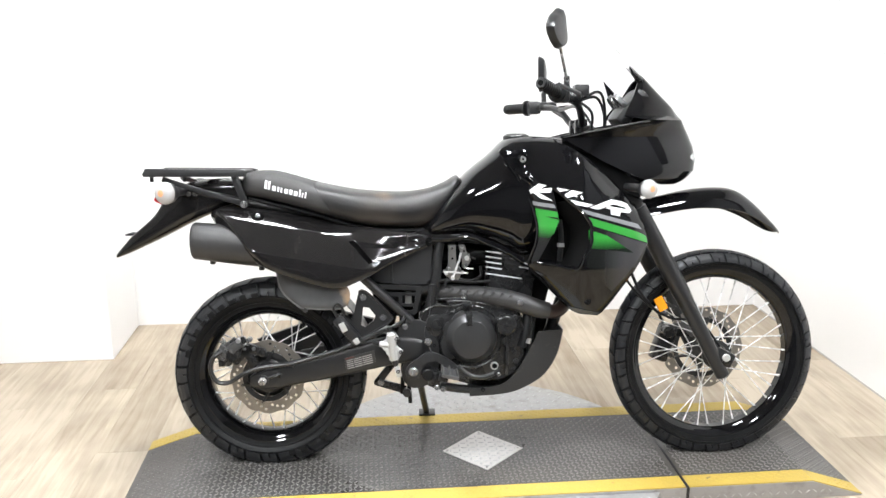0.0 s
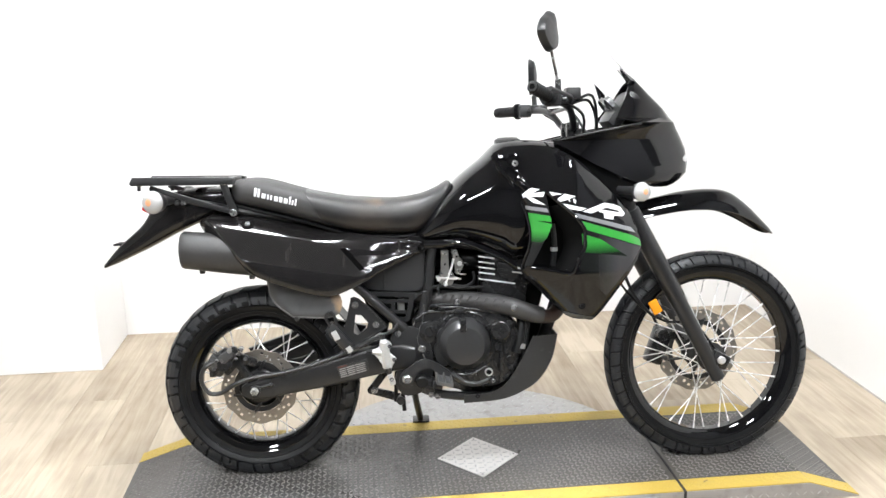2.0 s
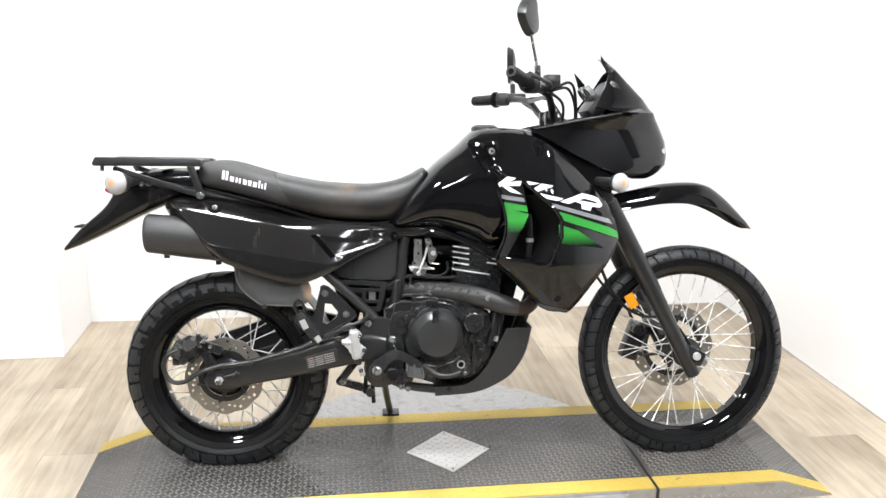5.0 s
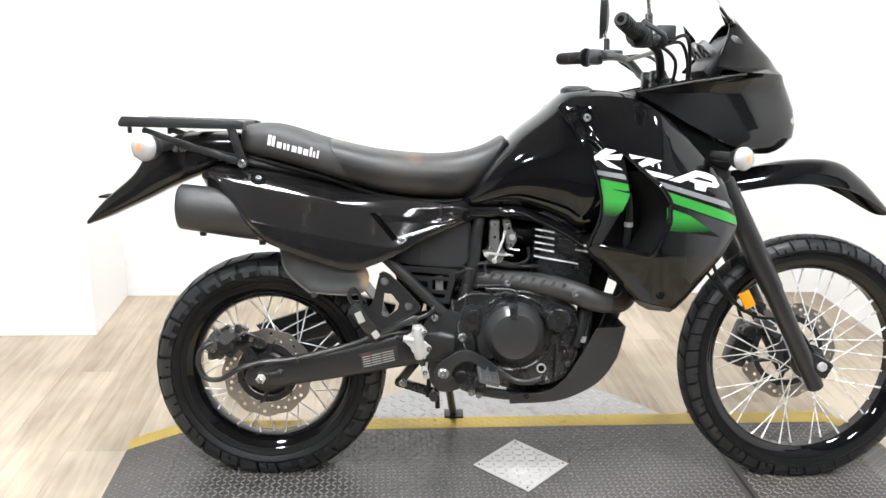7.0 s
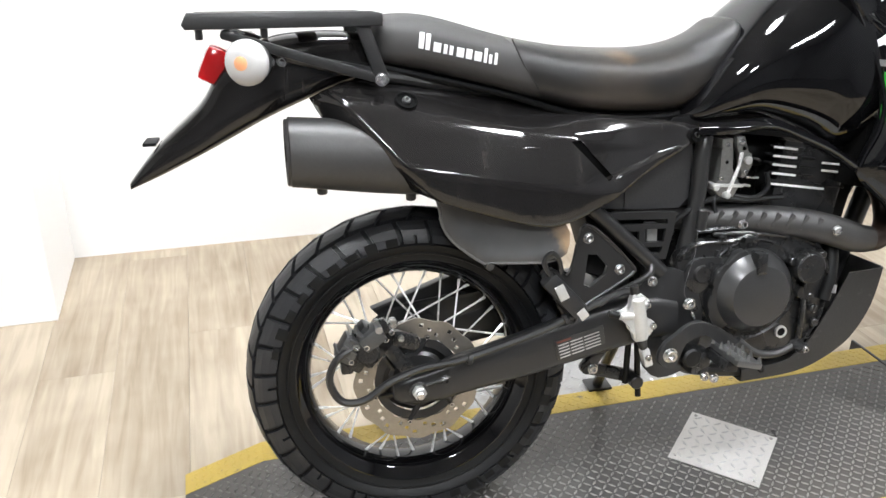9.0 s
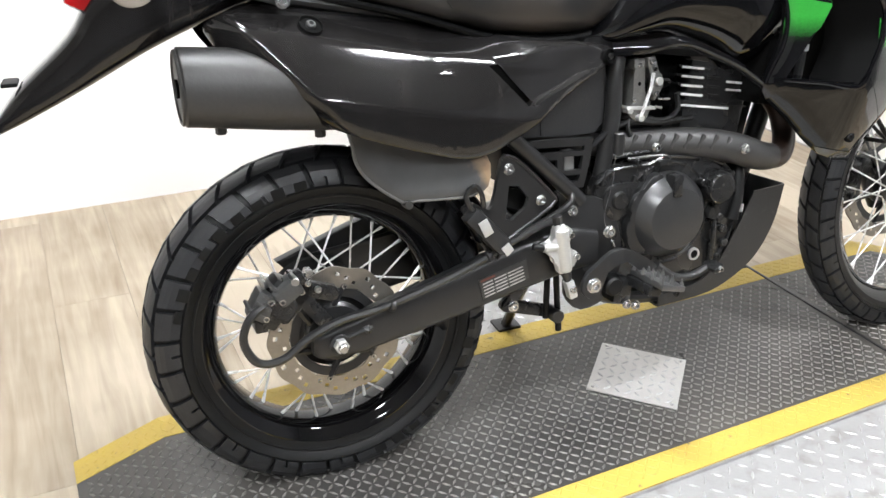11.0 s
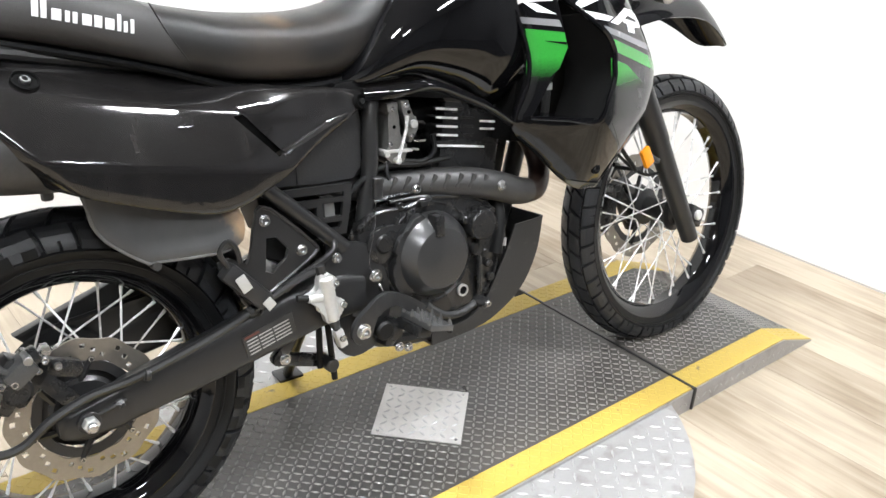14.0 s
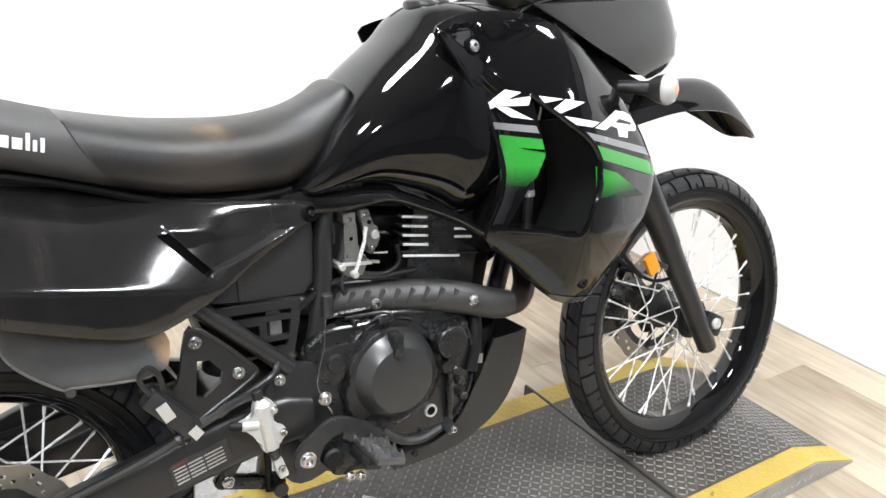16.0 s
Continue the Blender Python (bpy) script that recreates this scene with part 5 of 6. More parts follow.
part("tank_underside", prism([(-0.30, 0.715), (-0.25, 0.765), (-0.12, 0.775), (0.08, 0.75), (0.14, 0.70), (-0.02, 0.715), (-0.12, 0.735), (-0.21, 0.725)], -0.088, 0.088, 0.006), DULL, bike)

# exhaust
pipe = part("exhaust_pipe", tube([(0.10, -0.04, 0.66), (0.17, -0.04, 0.65), (0.222, -0.06, 0.60), (0.228, -0.085, 0.54), (0.195, -0.11, 0.505), (0.14, -0.118, 0.508)], 0.0225, 16), RUST, bike, "heat-browned exhaust pipe")
part("link_pipe", tube([(0.14, -0.118, 0.508), (0.02, -0.100, 0.546), (-0.10, -0.074, 0.556), (-0.20, -0.056, 0.562), (-0.32, -0.05, 0.60), (-0.45, -0.07, 0.65), (-0.58, -0.10, 0.70)], 0.0222, 14), EXHAUST, pipe)
part("heat_shield", tube([(-0.190, -0.060, 0.562), (-0.10, -0.079, 0.559), (0.0, -0.104, 0.551), (0.07, -0.120, 0.536), (0.13, -0.122, 0.515), (0.165, -0.119, 0.508)], [0.027, 0.029, 0.030, 0.030, 0.029, 0.026], 18), EXHAUST, pipe, "matt black heat shield")
for i in range(9):
    x = -0.172 + i * 0.026
    y, z = np.interp(x, (-0.19, -0.10, 0.0, 0.07), (-0.086, -0.108, -0.134, -0.150)), np.interp(x, (-0.19, -0.10, 0.0, 0.07), (0.570, 0.567, 0.559, 0.544))
    part("shield_rib", box((0.009, 0.007, 0.030), (x, y + 0.0035, z), 0.003, Matrix.Rotation(radians(32), 3, "Y")), EXHAUST, pipe)
bolt((-0.103, -0.108, 0.556), pipe, 0.0085, 0.006)
bolt((0.070, -0.152, 0.540), pipe, 0.0085, 0.006)
muffler = part("muffler", loft([(-0.948, 0.690, 0.795, 0.050), (-0.942, 0.685, 0.800, 0.056), (-0.925, 0.683, 0.800, 0.058), (-0.75, 0.660, 0.783, 0.060), (-0.58, 0.650, 0.757, 0.052), (-0.50, 0.652, 0.722, 0.035)], 36, 2.2, shift=-0.100), EXHAUST, bike, "matt black exhaust silencer", angle=50)
part("end_rim", tube([(-0.9475, -0.100 + 0.050 * math.cos(a), 0.7425 + 0.0525 * math.sin(a)) for a in [2 * math.pi * i / 24 for i in range(25)]], 0.0035, 8, 2), EXHAUST, muffler)
part("outlet_hole", cyl((-0.90, -0.100, 0.742), (-0.9515, -0.100, 0.742), 0.014, seg=18), HOLE, muffler)
for x, z in ((-0.894, 0.668), (-0.742, 0.647)):
    part("shield_nut", cyl((x, -0.098, z + 0.024), (x, -0.098, z), 0.009, seg=8, bevel=0.002), EXHAUST, muffler)
guard_out = [(-0.700, 0.682), (-0.701, 0.659), (-0.693, 0.629), (-0.688, 0.597), (-0.668, 0.566), (-0.623, 0.530), (-0.604, 0.526), (-0.516, 0.525), (-0.489, 0.530), (-0.470, 0.540), (-0.463, 0.576), (-0.478, 0.602), (-0.513, 0.637)]
guard_fn = lambda x, z, u: -0.102 - 0.008 * min(1, u * 6) ** 0.6 - 0.016 * max(0, min(1, (0.60 - z) / 0.085)) - 0.22 * max(0, x + 0.60)
guard = part("muffler_guard", thicken(sheet(guard_out, guard_fn, 2), 0.003), GUARD, bike, "mottled black plastic splash guard with a tan scorched edge")
part("guard_lip", tube([(x, guard_fn(x, z, 0) - 0.001, z) for x, z in guard_out[1:9]], 0.003, 6, 4), LIP, guard, "rolled lip with its rim highlight painted grey")
part("guard_screw", cyl((-0.607, -0.10, 0.520), (-0.607, -0.122, 0.520), 0.008, seg=8, bevel=0.001), EXHAUST, guard)

# skid plate
outer = spline([(-0.088, 0.230), (0.03, 0.238), (0.10, 0.262), (0.155, 0.300), (0.195, 0.365), (0.214, 0.445)], 5)
inner = spline([(-0.088, 0.257), (0.0, 0.264), (0.05, 0.295), (0.09, 0.355), (0.115, 0.40), (0.134, 0.440)], 5)
skid_rows = []
for o, q in zip(outer, inner):
    skid_rows.append([(q[0], -0.118, q[1]), (o[0] * 0.6 + q[0] * 0.4, -0.120, o[1] * 0.6 + q[1] * 0.4), (o[0] * 0.95 + q[0] * 0.05, -0.119, o[1] * 0.95 + q[1] * 0.05), (o[0], -0.113, o[1]), (o[0] + 0.004, 0, o[1] - 0.003), (o[0], 0.098, o[1]), (o[0] * 0.9 + q[0] * 0.1, 0.112, o[1] * 0.9 + q[1] * 0.1), (o[0] * 0.6 + q[0] * 0.4, 0.117, o[1] * 0.6 + q[1] * 0.4), (q[0], 0.118, q[1])])
SKID = surface("scratched_skid_plastic", (0.021, 0.0208, 0.0205), 0.45, vary=0.25, scale=14, fine=260, bump=0.2, marks=((0.06, 0.058, 0.055), (70, 12, 70), 0.62, 0.80))
skid = part("skid_plate", shell(skid_rows, 0.004), SKID, bike, "scratched black plastic skid plate", angle=50)
bolt((-0.045, -0.119, 0.252), skid, 0.006, 0.004, CASE)

# seat
SEAT = [(-0.797, 0.885, 0.945, 0.078, 3), (-0.775, 0.872, 0.957, 0.100, 3), (-0.70, 0.858, 0.957, 0.116, 3), (-0.58, 0.825, 0.923, 0.126, 3), (-0.50, 0.800, 0.905, 0.128, 3), (-0.42, 0.778, 0.893, 0.125, 2.8), (-0.30, 0.766, 0.887, 0.108, 2.6), (-0.22, 0.770, 0.896, 0.094, 2.6), (-0.165, 0.810, 0.915, 0.088, 2.6), (-0.125, 0.880, 0.937, 0.082, 2.6), (-0.112, 0.912, 0.93, 0.06, 2.4)]
CUT_A, CUT_B = Vector((-0.575, 0, 0.93)), Vector((-0.505, 0, 0.80))
cut_n = Vector((CUT_B.z - CUT_A.z, 0, CUT_A.x - CUT_B.x)).normalized()


def seat_half(front):
    bm = loft(SEAT, 36, 3, 6)
    r = bmesh.ops.bisect_plane(bm, geom=bm.verts[:] + bm.edges[:] + bm.faces[:], plane_co=CUT_A, plane_no=cut_n, clear_outer=front, clear_inner=not front)
    return bm


s_front, s_back = seat_half(True), seat_half(False)
if sum(v.co.x for v in s_front.verts) / len(s_front.verts) < sum(v.co.x for v in s_back.verts) / len(s_back.verts):
    s_front, s_back = s_back, s_front
seat = part("seat", s_front, VINYL, bike, "long black textured vinyl seat")
part("seat_rear", s_back, VINYL_GREY, seat, "charcoal grey seat side with a white logo")
part("seat_piping", tube([(x, -0.127, z) for x, z in ((-0.568, 0.915), (-0.545, 0.87), (-0.52, 0.83))], 0.0012, 6), VINYL, seat)
part("seat_base", loft([(-0.79, 0.865, 0.885, 0.085), (-0.58, 0.815, 0.832, 0.100), (-0.42, 0.765, 0.785, 0.100), (-0.25, 0.755, 0.775, 0.075), (-0.17, 0.778, 0.795, 0.06)], 20, 4), DULL, seat)
# a row of plain white bars, slanted with the seat's edge
for x0, w, h in ((-0.724, 0.008, 0.026), (-0.713, 0.007, 0.026), (-0.700, 0.012, 0.015), (-0.6835, 0.006, 0.015), (-0.674, 0.006, 0.015), (-0.662, 0.012, 0.015), (-0.6465, 0.010, 0.016), (-0.6325, 0.012, 0.015), (-0.6165, 0.005, 0.023), (-0.608, 0.005, 0.015), (-0.599, 0.005, 0.020)):
    z0 = 0.905 - (x0 + 0.724) * 0.245
    q = [(x0 + w * u + 0.15 * h * v, z0 - w * u * 0.245 + h * v) for u, v in ((0, 0), (1, 0), (1, 1), (0, 1))]
    decal("logo_bar", lambda: loft(SEAT, 36, 3, 6), q, WHITE_FILM, seat, "white logo shape")

# tank
TANK = [(-0.228, 0.750, 0.778, 0.075), (-0.20, 0.740, 0.815, 0.105), (-0.15, 0.740, 0.885, 0.132), (-0.09, 0.738, 0.948, 0.150), (-0.02, 0.715, 1.004, 0.160), (0.03, 0.692, 1.050, 0.165), (0.07, 0.668, 1.062, 0.168), (0.12, 0.672, 1.062, 0.165), (0.20, 0.70, 1.055, 0.145), (0.28, 0.78, 1.03, 0.11), (0.32, 0.86, 0.99, 0.06)]
tank = part("fuel_tank", loft(TANK, 64, 2.3, 8), GLOSS, bike, "gloss black fuel tank")
part("fuel_cap", lathe([(0.0001, 0.010), (0.030, 0.010), (0.036, 0.006), (0.041, 0.004), (0.043, 0.0), (0.043, -0.012)], (0, 0, 0), 28, closed=False), FRAME, tank, "black locking fuel cap", xf=Matrix.Translation((0.075, 0, 1.060)) @ pose(0, 0, 0, 90))
TRIM = spline([(-0.205, -0.118, 0.742), (-0.15, -0.142, 0.744), (-0.09, -0.158, 0.750), (-0.03, -0.166, 0.728), (0.03, -0.171, 0.700), (0.08, -0.172, 0.668)], 6)
part("tank_trim", shell([[(x, y + 0.016, z + 0.012), (x, y + 0.012 - 0.008 * k, z + 0.006), (x, y + 0.010 - 0.013 * k, z), (x, y + 0.011 - 0.011 * k, z - 0.005), (x, y + 0.012, z - 0.010)] for x, y, z in TRIM for k in (max(0.0, min(1.0, (x + 0.17) / 0.08)),)], 0.003), GLOSS, tank, "glossy lower tank lip", angle=60)

# shroud
SHROUD = [(0.004, 1.011), (0.047, 1.034), (0.107, 1.043), (0.157, 1.041), (0.211, 1.029), (0.296, 0.973), (0.373, 0.899), (0.410, 0.855), (0.438, 0.811), (0.460, 0.744), (0.446, 0.692), (0.392, 0.603), (0.324, 0.508), (0.286, 0.504), (0.227, 0.518), (0.149, 0.594), (0.093, 0.653), (0.110, 0.719), (0.118, 0.773), (0.108, 0.841), (0.084, 0.894), (0.045, 0.954)]


def shroud_y(x, z, u):
    """Flares outwards to the scoop's edge, then turns in towards the nose; leans in above and tucks in below."""
    above = (x - 0.073) * 0.494 + (z - 0.958) * 0.869
    return -(0.160 + 0.62 * (x - 0.10) + 0.72 * fold(0.095 - x, 0.01) - 0.85 * fold(x - 0.245, 0.02)) + 0.48 * fold(above, 0.05) + 0.40 * fold(0.655 - z, 0.012) - 0.012 * min(1, u * 6) ** 0.5


SCOOP_A = [(0.164, 0.897), (0.247, 0.820), (0.268, 0.790), (0.181, 0.800)]
SCOOP_B = [(0.181, 0.800), (0.268, 0.790), (0.267, 0.738), (0.230, 0.664), (0.122, 0.674)]


def shroud_skin():
    return folded(SHROUD, shroud_y, [((0.073 + 0.494 * o, 0.958 + 0.869 * o), (0.494, 0.869)) for o in (-0.03, -0.02, -0.012, -0.006, 0, 0.006, 0.012, 0.02, 0.03, 0.05)] + [((x, 0), (1, 0)) for x in (0.215, 0.23, 0.24, 0.25, 0.26, 0.275, 0.36)] + [((0, z), (0, 1)) for z in (0.63, 0.645, 0.655, 0.665, 0.68)], 3, (0.24, 0.78))


bm = trace(trace(shroud_skin(), SCOOP_A, False), SCOOP_B, False)
shroud = part("shroud", thicken(bm, 0.005), GLOSS, bike, "gloss black radiator shroud with green stripes")
bm = thicken(shroud_skin(), 0.005)
bm.transform(Matrix.Diagonal((1, -1, 1, 1)))
part("shroud", bm, GLOSS, bike, "gloss black radiator shroud")
part("rear_edge", tube([(x, shroud_y(x, z, 0.02) - 0.003, z) for x, z in ((0.010, 1.008), (0.048, 0.953), (0.082, 0.896), (0.106, 0.841), (0.119, 0.784), (0.116, 0.735), (0.100, 0.690), (0.092, 0.665))], 0.0045, 8), GLOSS, shroud, "rolled gloss rear edge")
vane_path = [(0.160, 0.904), (0.205, 0.864), (0.247, 0.826), (0.271, 0.790), (0.272, 0.764), (0.272, 0.738), (0.255, 0.698), (0.234, 0.657), (0.18, 0.664), (0.118, 0.670)]
part("scoop_lip", tube([(x, shroud_y(x, z, 0.5) - 0.003, z) for x, z in vane_path], [0.003, 0.005, 0.006, 0.006, 0.006, 0.006, 0.006, 0.006, 0.004, 0.003], 8), GLOSS, shroud, "raised gloss scoop edge")
vane = [[(x, shroud_y(x, z, 0.5) - 0.002, z), (x - 0.018, shroud_y(x, z, 0.5) + 0.025, z - 0.004), (x - 0.045, shroud_y(x, z, 0.5) + 0.085, z - 0.012)] for x, z in ((0.205, 0.864), (0.247, 0.824), (0.270, 0.790), (0.272, 0.764), (0.270, 0.735), (0.245, 0.680), (0.232, 0.657))]
# Vane in near black: the scoop's inner shade put into its colour.
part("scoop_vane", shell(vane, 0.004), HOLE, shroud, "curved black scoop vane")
part("scoop_floor", shell([[(x, shroud_y(x, z, 0.5) - 0.001, z), (x + 0.004, shroud_y(x, z, 0.5) + 0.03, z + 0.004), (x + 0.01, shroud_y(x, z, 0.5) + 0.07, z + 0.006)] for x, z in ((0.118, 0.670), (0.15, 0.667), (0.19, 0.662), (0.232, 0.657))], 0.004), GLOSS, shroud)
# Near-black block: the dark inside of the scoop put into colour.
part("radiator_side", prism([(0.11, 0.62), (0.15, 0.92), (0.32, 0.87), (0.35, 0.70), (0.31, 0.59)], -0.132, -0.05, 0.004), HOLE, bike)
part("radiator_hose", tube([(0.195, -0.135, 0.80), (0.20, -0.14, 0.74), (0.195, -0.138, 0.66)], 0.009, 10), FRAME, shroud)
part("radiator_hose_clamp", cyl((0.199, -0.14, 0.726), (0.199, -0.14, 0.714), 0.0115, seg=12), ALLOY, shroud)
G = shroud_skin
for poly in ([(0.114, 0.838), (0.175, 0.829), (0.180, 0.801), (0.119, 0.798)], [(0.119, 0.798), (0.180, 0.801), (0.166, 0.763), (0.145, 0.741), (0.117, 0.737)]):
    decal("green_stripe", G, poly, GREEN_DOWN, shroud, "bright green stripe fading downwards")
decal("green_gap", G, [(0.139, 0.815), (0.178, 0.811), (0.178, 0.806)], GLOSS, shroud, "thin black sliver in the green", 0.0014)
decal("green_stripe", G, [(0.262, 0.815), (0.424, 0.765), (0.454, 0.751), (0.461, 0.728), (0.265, 0.792)], GREEN, shroud, "bright green stripe")
decal("green_stripe", G, [(0.264, 0.777), (0.324, 0.757), (0.409, 0.702), (0.266, 0.721)], GREEN_ALONG, shroud, "green stripe fading to black", 0.0012)
for poly in ([(0.103, 0.860), (0.167, 0.852), (0.171, 0.839), (0.108, 0.848)], [(0.236, 0.841), (0.427, 0.788), (0.440, 0.771), (0.252, 0.825)]):
    decal("grey_stripe", G, poly, SILVER_FILM, shroud, "silver grey stripe")
# Grey film paints the white wall's reflection on the front facet.
decal("grey_panel", G, [(0.270, 0.788), (0.463, 0.725), (0.418, 0.668), (0.353, 0.574), (0.248, 0.677), (0.265, 0.736)], GREY_REFLECTION, shroud, "grey reflection painted on the lower shroud", 0.0006)
decal("bottom_lip", G, [(0.213, 0.534), (0.317, 0.509), (0.305, 0.490), (0.225, 0.515)], GREY_PANEL, shroud, "grey bottom edge", 0.002)
# white flash marks, as plain slanted shapes
for poly in ([(0.091, 0.890), (0.123, 0.914), (0.147, 0.909), (0.107, 0.886), (0.097, 0.881)],
             [(0.109, 0.892), (0.125, 0.897), (0.162, 0.902), (0.157, 0.887), (0.107, 0.886)],
             [(0.107, 0.886), (0.127, 0.884), (0.163, 0.862), (0.129, 0.868)],
             [(0.174, 0.902), (0.212, 0.895), (0.182, 0.890)],
             [(0.195, 0.880), (0.216, 0.895), (0.249, 0.888), (0.205, 0.872)],
             [(0.210, 0.867), (0.281, 0.851), (0.260, 0.845), (0.225, 0.852)],
             [(0.267, 0.843), (0.34, 0.865), (0.347, 0.85), (0.295, 0.836)],
             [(0.34, 0.865), (0.372, 0.859), (0.395, 0.85), (0.39, 0.838), (0.347, 0.85)],
             [(0.395, 0.85), (0.408, 0.829), (0.399, 0.822), (0.387, 0.835)],
             [(0.332, 0.845), (0.387, 0.834), (0.399, 0.822), (0.368, 0.826), (0.319, 0.84)],
             [(0.336, 0.835), (0.37, 0.826), (0.366, 0.814), (0.337, 0.82)]):
    decal("mark_shape", G, poly, WHITE_FILM, shroud, "white graphic shape", 0.0012)
bolt_way = Vector(((shroud_y(0.082, 0.988, 0.4) - shroud_y(0.074, 0.988, 0.4)) / 0.008, -1, (shroud_y(0.078, 0.992, 0.4) - shroud_y(0.078, 0.984, 0.4)) / 0.008))
bolt_at = Matrix.Translation((0.078, shroud_y(0.078, 0.988, 0.4) - 0.003, 0.988)) @ Vector((0, -1, 0)).rotation_difference(bolt_way).to_matrix().to_4x4()
part("bolt_recess", lathe([(0.0001, 0.001), (0.013, -0.001), (0.015, -0.0025), (0.016, 0.004)], (0, 0, 0), 20, closed=False), HOLE, shroud, xf=bolt_at)
bolt((0, -0.001, 0), shroud, 0.0085, 0.004, xf=bolt_at)
part("bolt_recess", cyl((0.271, shroud_y(0.271, 0.552, 0.3) + 0.004, 0.552), (0.271, shroud_y(0.271, 0.552, 0.3) - 0.0015, 0.552), 0.011, seg=16), HOLE, shroud)
bolt((0.271, shroud_y(0.271, 0.552, 0.3) - 0.001, 0.552), shroud, 0.007, 0.003, CASE, washer=False)

# side covers
COVER = [(-0.899, 0.817), (-0.876, 0.842), (-0.825, 0.856), (-0.718, 0.848), (-0.593, 0.829), (-0.508, 0.808), (-0.444, 0.788), (-0.331, 0.770), (-0.234, 0.756), (-0.190, 0.742), (-0.182, 0.733), (-0.196, 0.724), (-0.225, 0.714), (-0.330, 0.670), (-0.421, 0.621), (-0.494, 0.596), (-0.568, 0.608), (-0.713, 0.659), (-0.815, 0.702), (-0.832, 0.716), (-0.853, 0.752)]


def cover_y(x, z, u):
    crease = 0.730 - 0.19 * (x + 0.826)
    out = 0.173 - 0.035 * fold(x + 0.70, 0.04) - 0.26 * fold(x + 0.37, 0.03)
    lean = (0.52 * fold(z - crease, 0.004) + 0.75 * fold(z - crease - 0.085, 0.005)) * (1 - 0.8 * max(0.0, min(1.0, (x + 0.55) / 0.3))) + 0.06 * fold(crease - z, 0.004)
    rear = ((x + 0.885) * 0.097 + (z - 0.822) * 0.085) / 0.129
    step = ((x + 0.455) * 0.078 + (z - 0.750) * 0.058) / 0.0972
    flange = (z - 0.672 - 0.30 * (x + 0.392)) / 1.044
    sunk = 0.011 * max(0.0, min(1.0, step / 0.004, flange / 0.006, (0.752 - z) / 0.035, (-0.225 - x) / 0.08))
    return -out + lean - 0.006 * min(1, u * 9) ** 0.5 + 1.5 * fold(0.024 - rear, 0.004) + sunk


def cover_skin():
    """The cover's skin, cut along its folds before it is shaped."""
    folds = [((-0.826, 0.730 + o), (0.19, 1)) for o in (-0.03, -0.012, -0.006, -0.002, 0.002, 0.006, 0.012, 0.03, 0.045, 0.06)] + [((-0.826, 0.815 + o), (0.19, 1)) for o in (-0.01, -0.004, 0, 0.004, 0.010, 0.02)]
    folds += [((-0.885 + 0.75 * o, 0.822 + 0.66 * o), (0.75, 0.66)) for o in (0.019, 0.024, 0.029, 0.05)] + [((-0.455 + o, 0.75), (0.80, 0.60)) for o in (-0.001, 0.001, 0.005, 0.03, 0.06)]
    folds += [((0, z), (0, 1)) for z in (0.717, 0.735, 0.752)] + [((-0.392, 0.672 + o), (-0.287, 0.958)) for o in (-0.001, 0.003, 0.0065, 0.02)] + [((x, 0), (1, 0)) for x in (-0.78, -0.70, -0.64, -0.52, -0.46, -0.40, -0.34, -0.28)]
    return folded(COVER, cover_y, folds, 3, (-0.56, 0.735))


SLOT = [(-0.464, 0.739), (-0.446, 0.740), (-0.389, 0.675), (-0.402, 0.670)]
cover = part("side_cover", thicken(trace(cover_skin(), SLOT, False), 0.005), SCUFFED, bike, "scuffed gloss black side cover", angle=40)
part("slot_floor", prism([(-0.47, 0.742), (-0.442, 0.743), (-0.384, 0.675), (-0.404, 0.667)], -0.132, -0.122, 0.001), HOLE, cover)
bm = thicken(cover_skin(), 0.005)
bm.transform(Matrix.Diagonal((1, -1, 1, 1)))
part("side_cover", bm, SCUFFED, bike, "gloss black side cover")
for x, z, r in ((-0.747, 0.819, 0.017), (-0.213, 0.732, 0.012)):
    y = cover_y(x, z, 0.12)
    slope = Vector(((cover_y(x + 0.004, z, 0.12) - cover_y(x - 0.004, z, 0.12)) / 0.008, -1, (cover_y(x, z + 0.004, 0.12) - cover_y(x, z - 0.004, 0.12)) / 0.008))
    seat_of = Matrix.Translation((x, y - 0.002, z)) @ Vector((0, -1, 0)).rotation_difference(slope).to_matrix().to_4x4()
    part("bolt_recess", lathe([(0.0001, 0.001), (r * 0.93, -0.001), (r, -0.004), (r * 1.12, -0.0035), (r * 1.15, 0.006)], (0, 0, 0), 24, closed=False), HOLE, cover, xf=seat_of)
    bolt((0, 0, 0), cover, r * 0.45, 0.006, CASE if r < 0.013 else PEG_STEEL, washer=False, xf=seat_of)

# rack and tail
rack = part("luggage_rack", prism([(-1.095, 0.952), (-1.085, 0.970), (-0.80, 0.966), (-0.782, 0.962), (-0.782, 0.942), (-1.09, 0.944)], -0.125, -0.085, 0.004), SATIN, bike, "black luggage rack")
part("rack_rail", prism([(-1.095, 0.952), (-1.085, 0.970), (-0.80, 0.966), (-0.782, 0.962), (-0.782, 0.942), (-1.09, 0.944)], 0.085, 0.125, 0.004), SATIN, rack)
for x in (-1.075, -0.99, -0.90, -0.81):
    part("rack_bar", box((0.035, 0.18, 0.014), (x, 0, 0.957), 0.004), SATIN, rack)
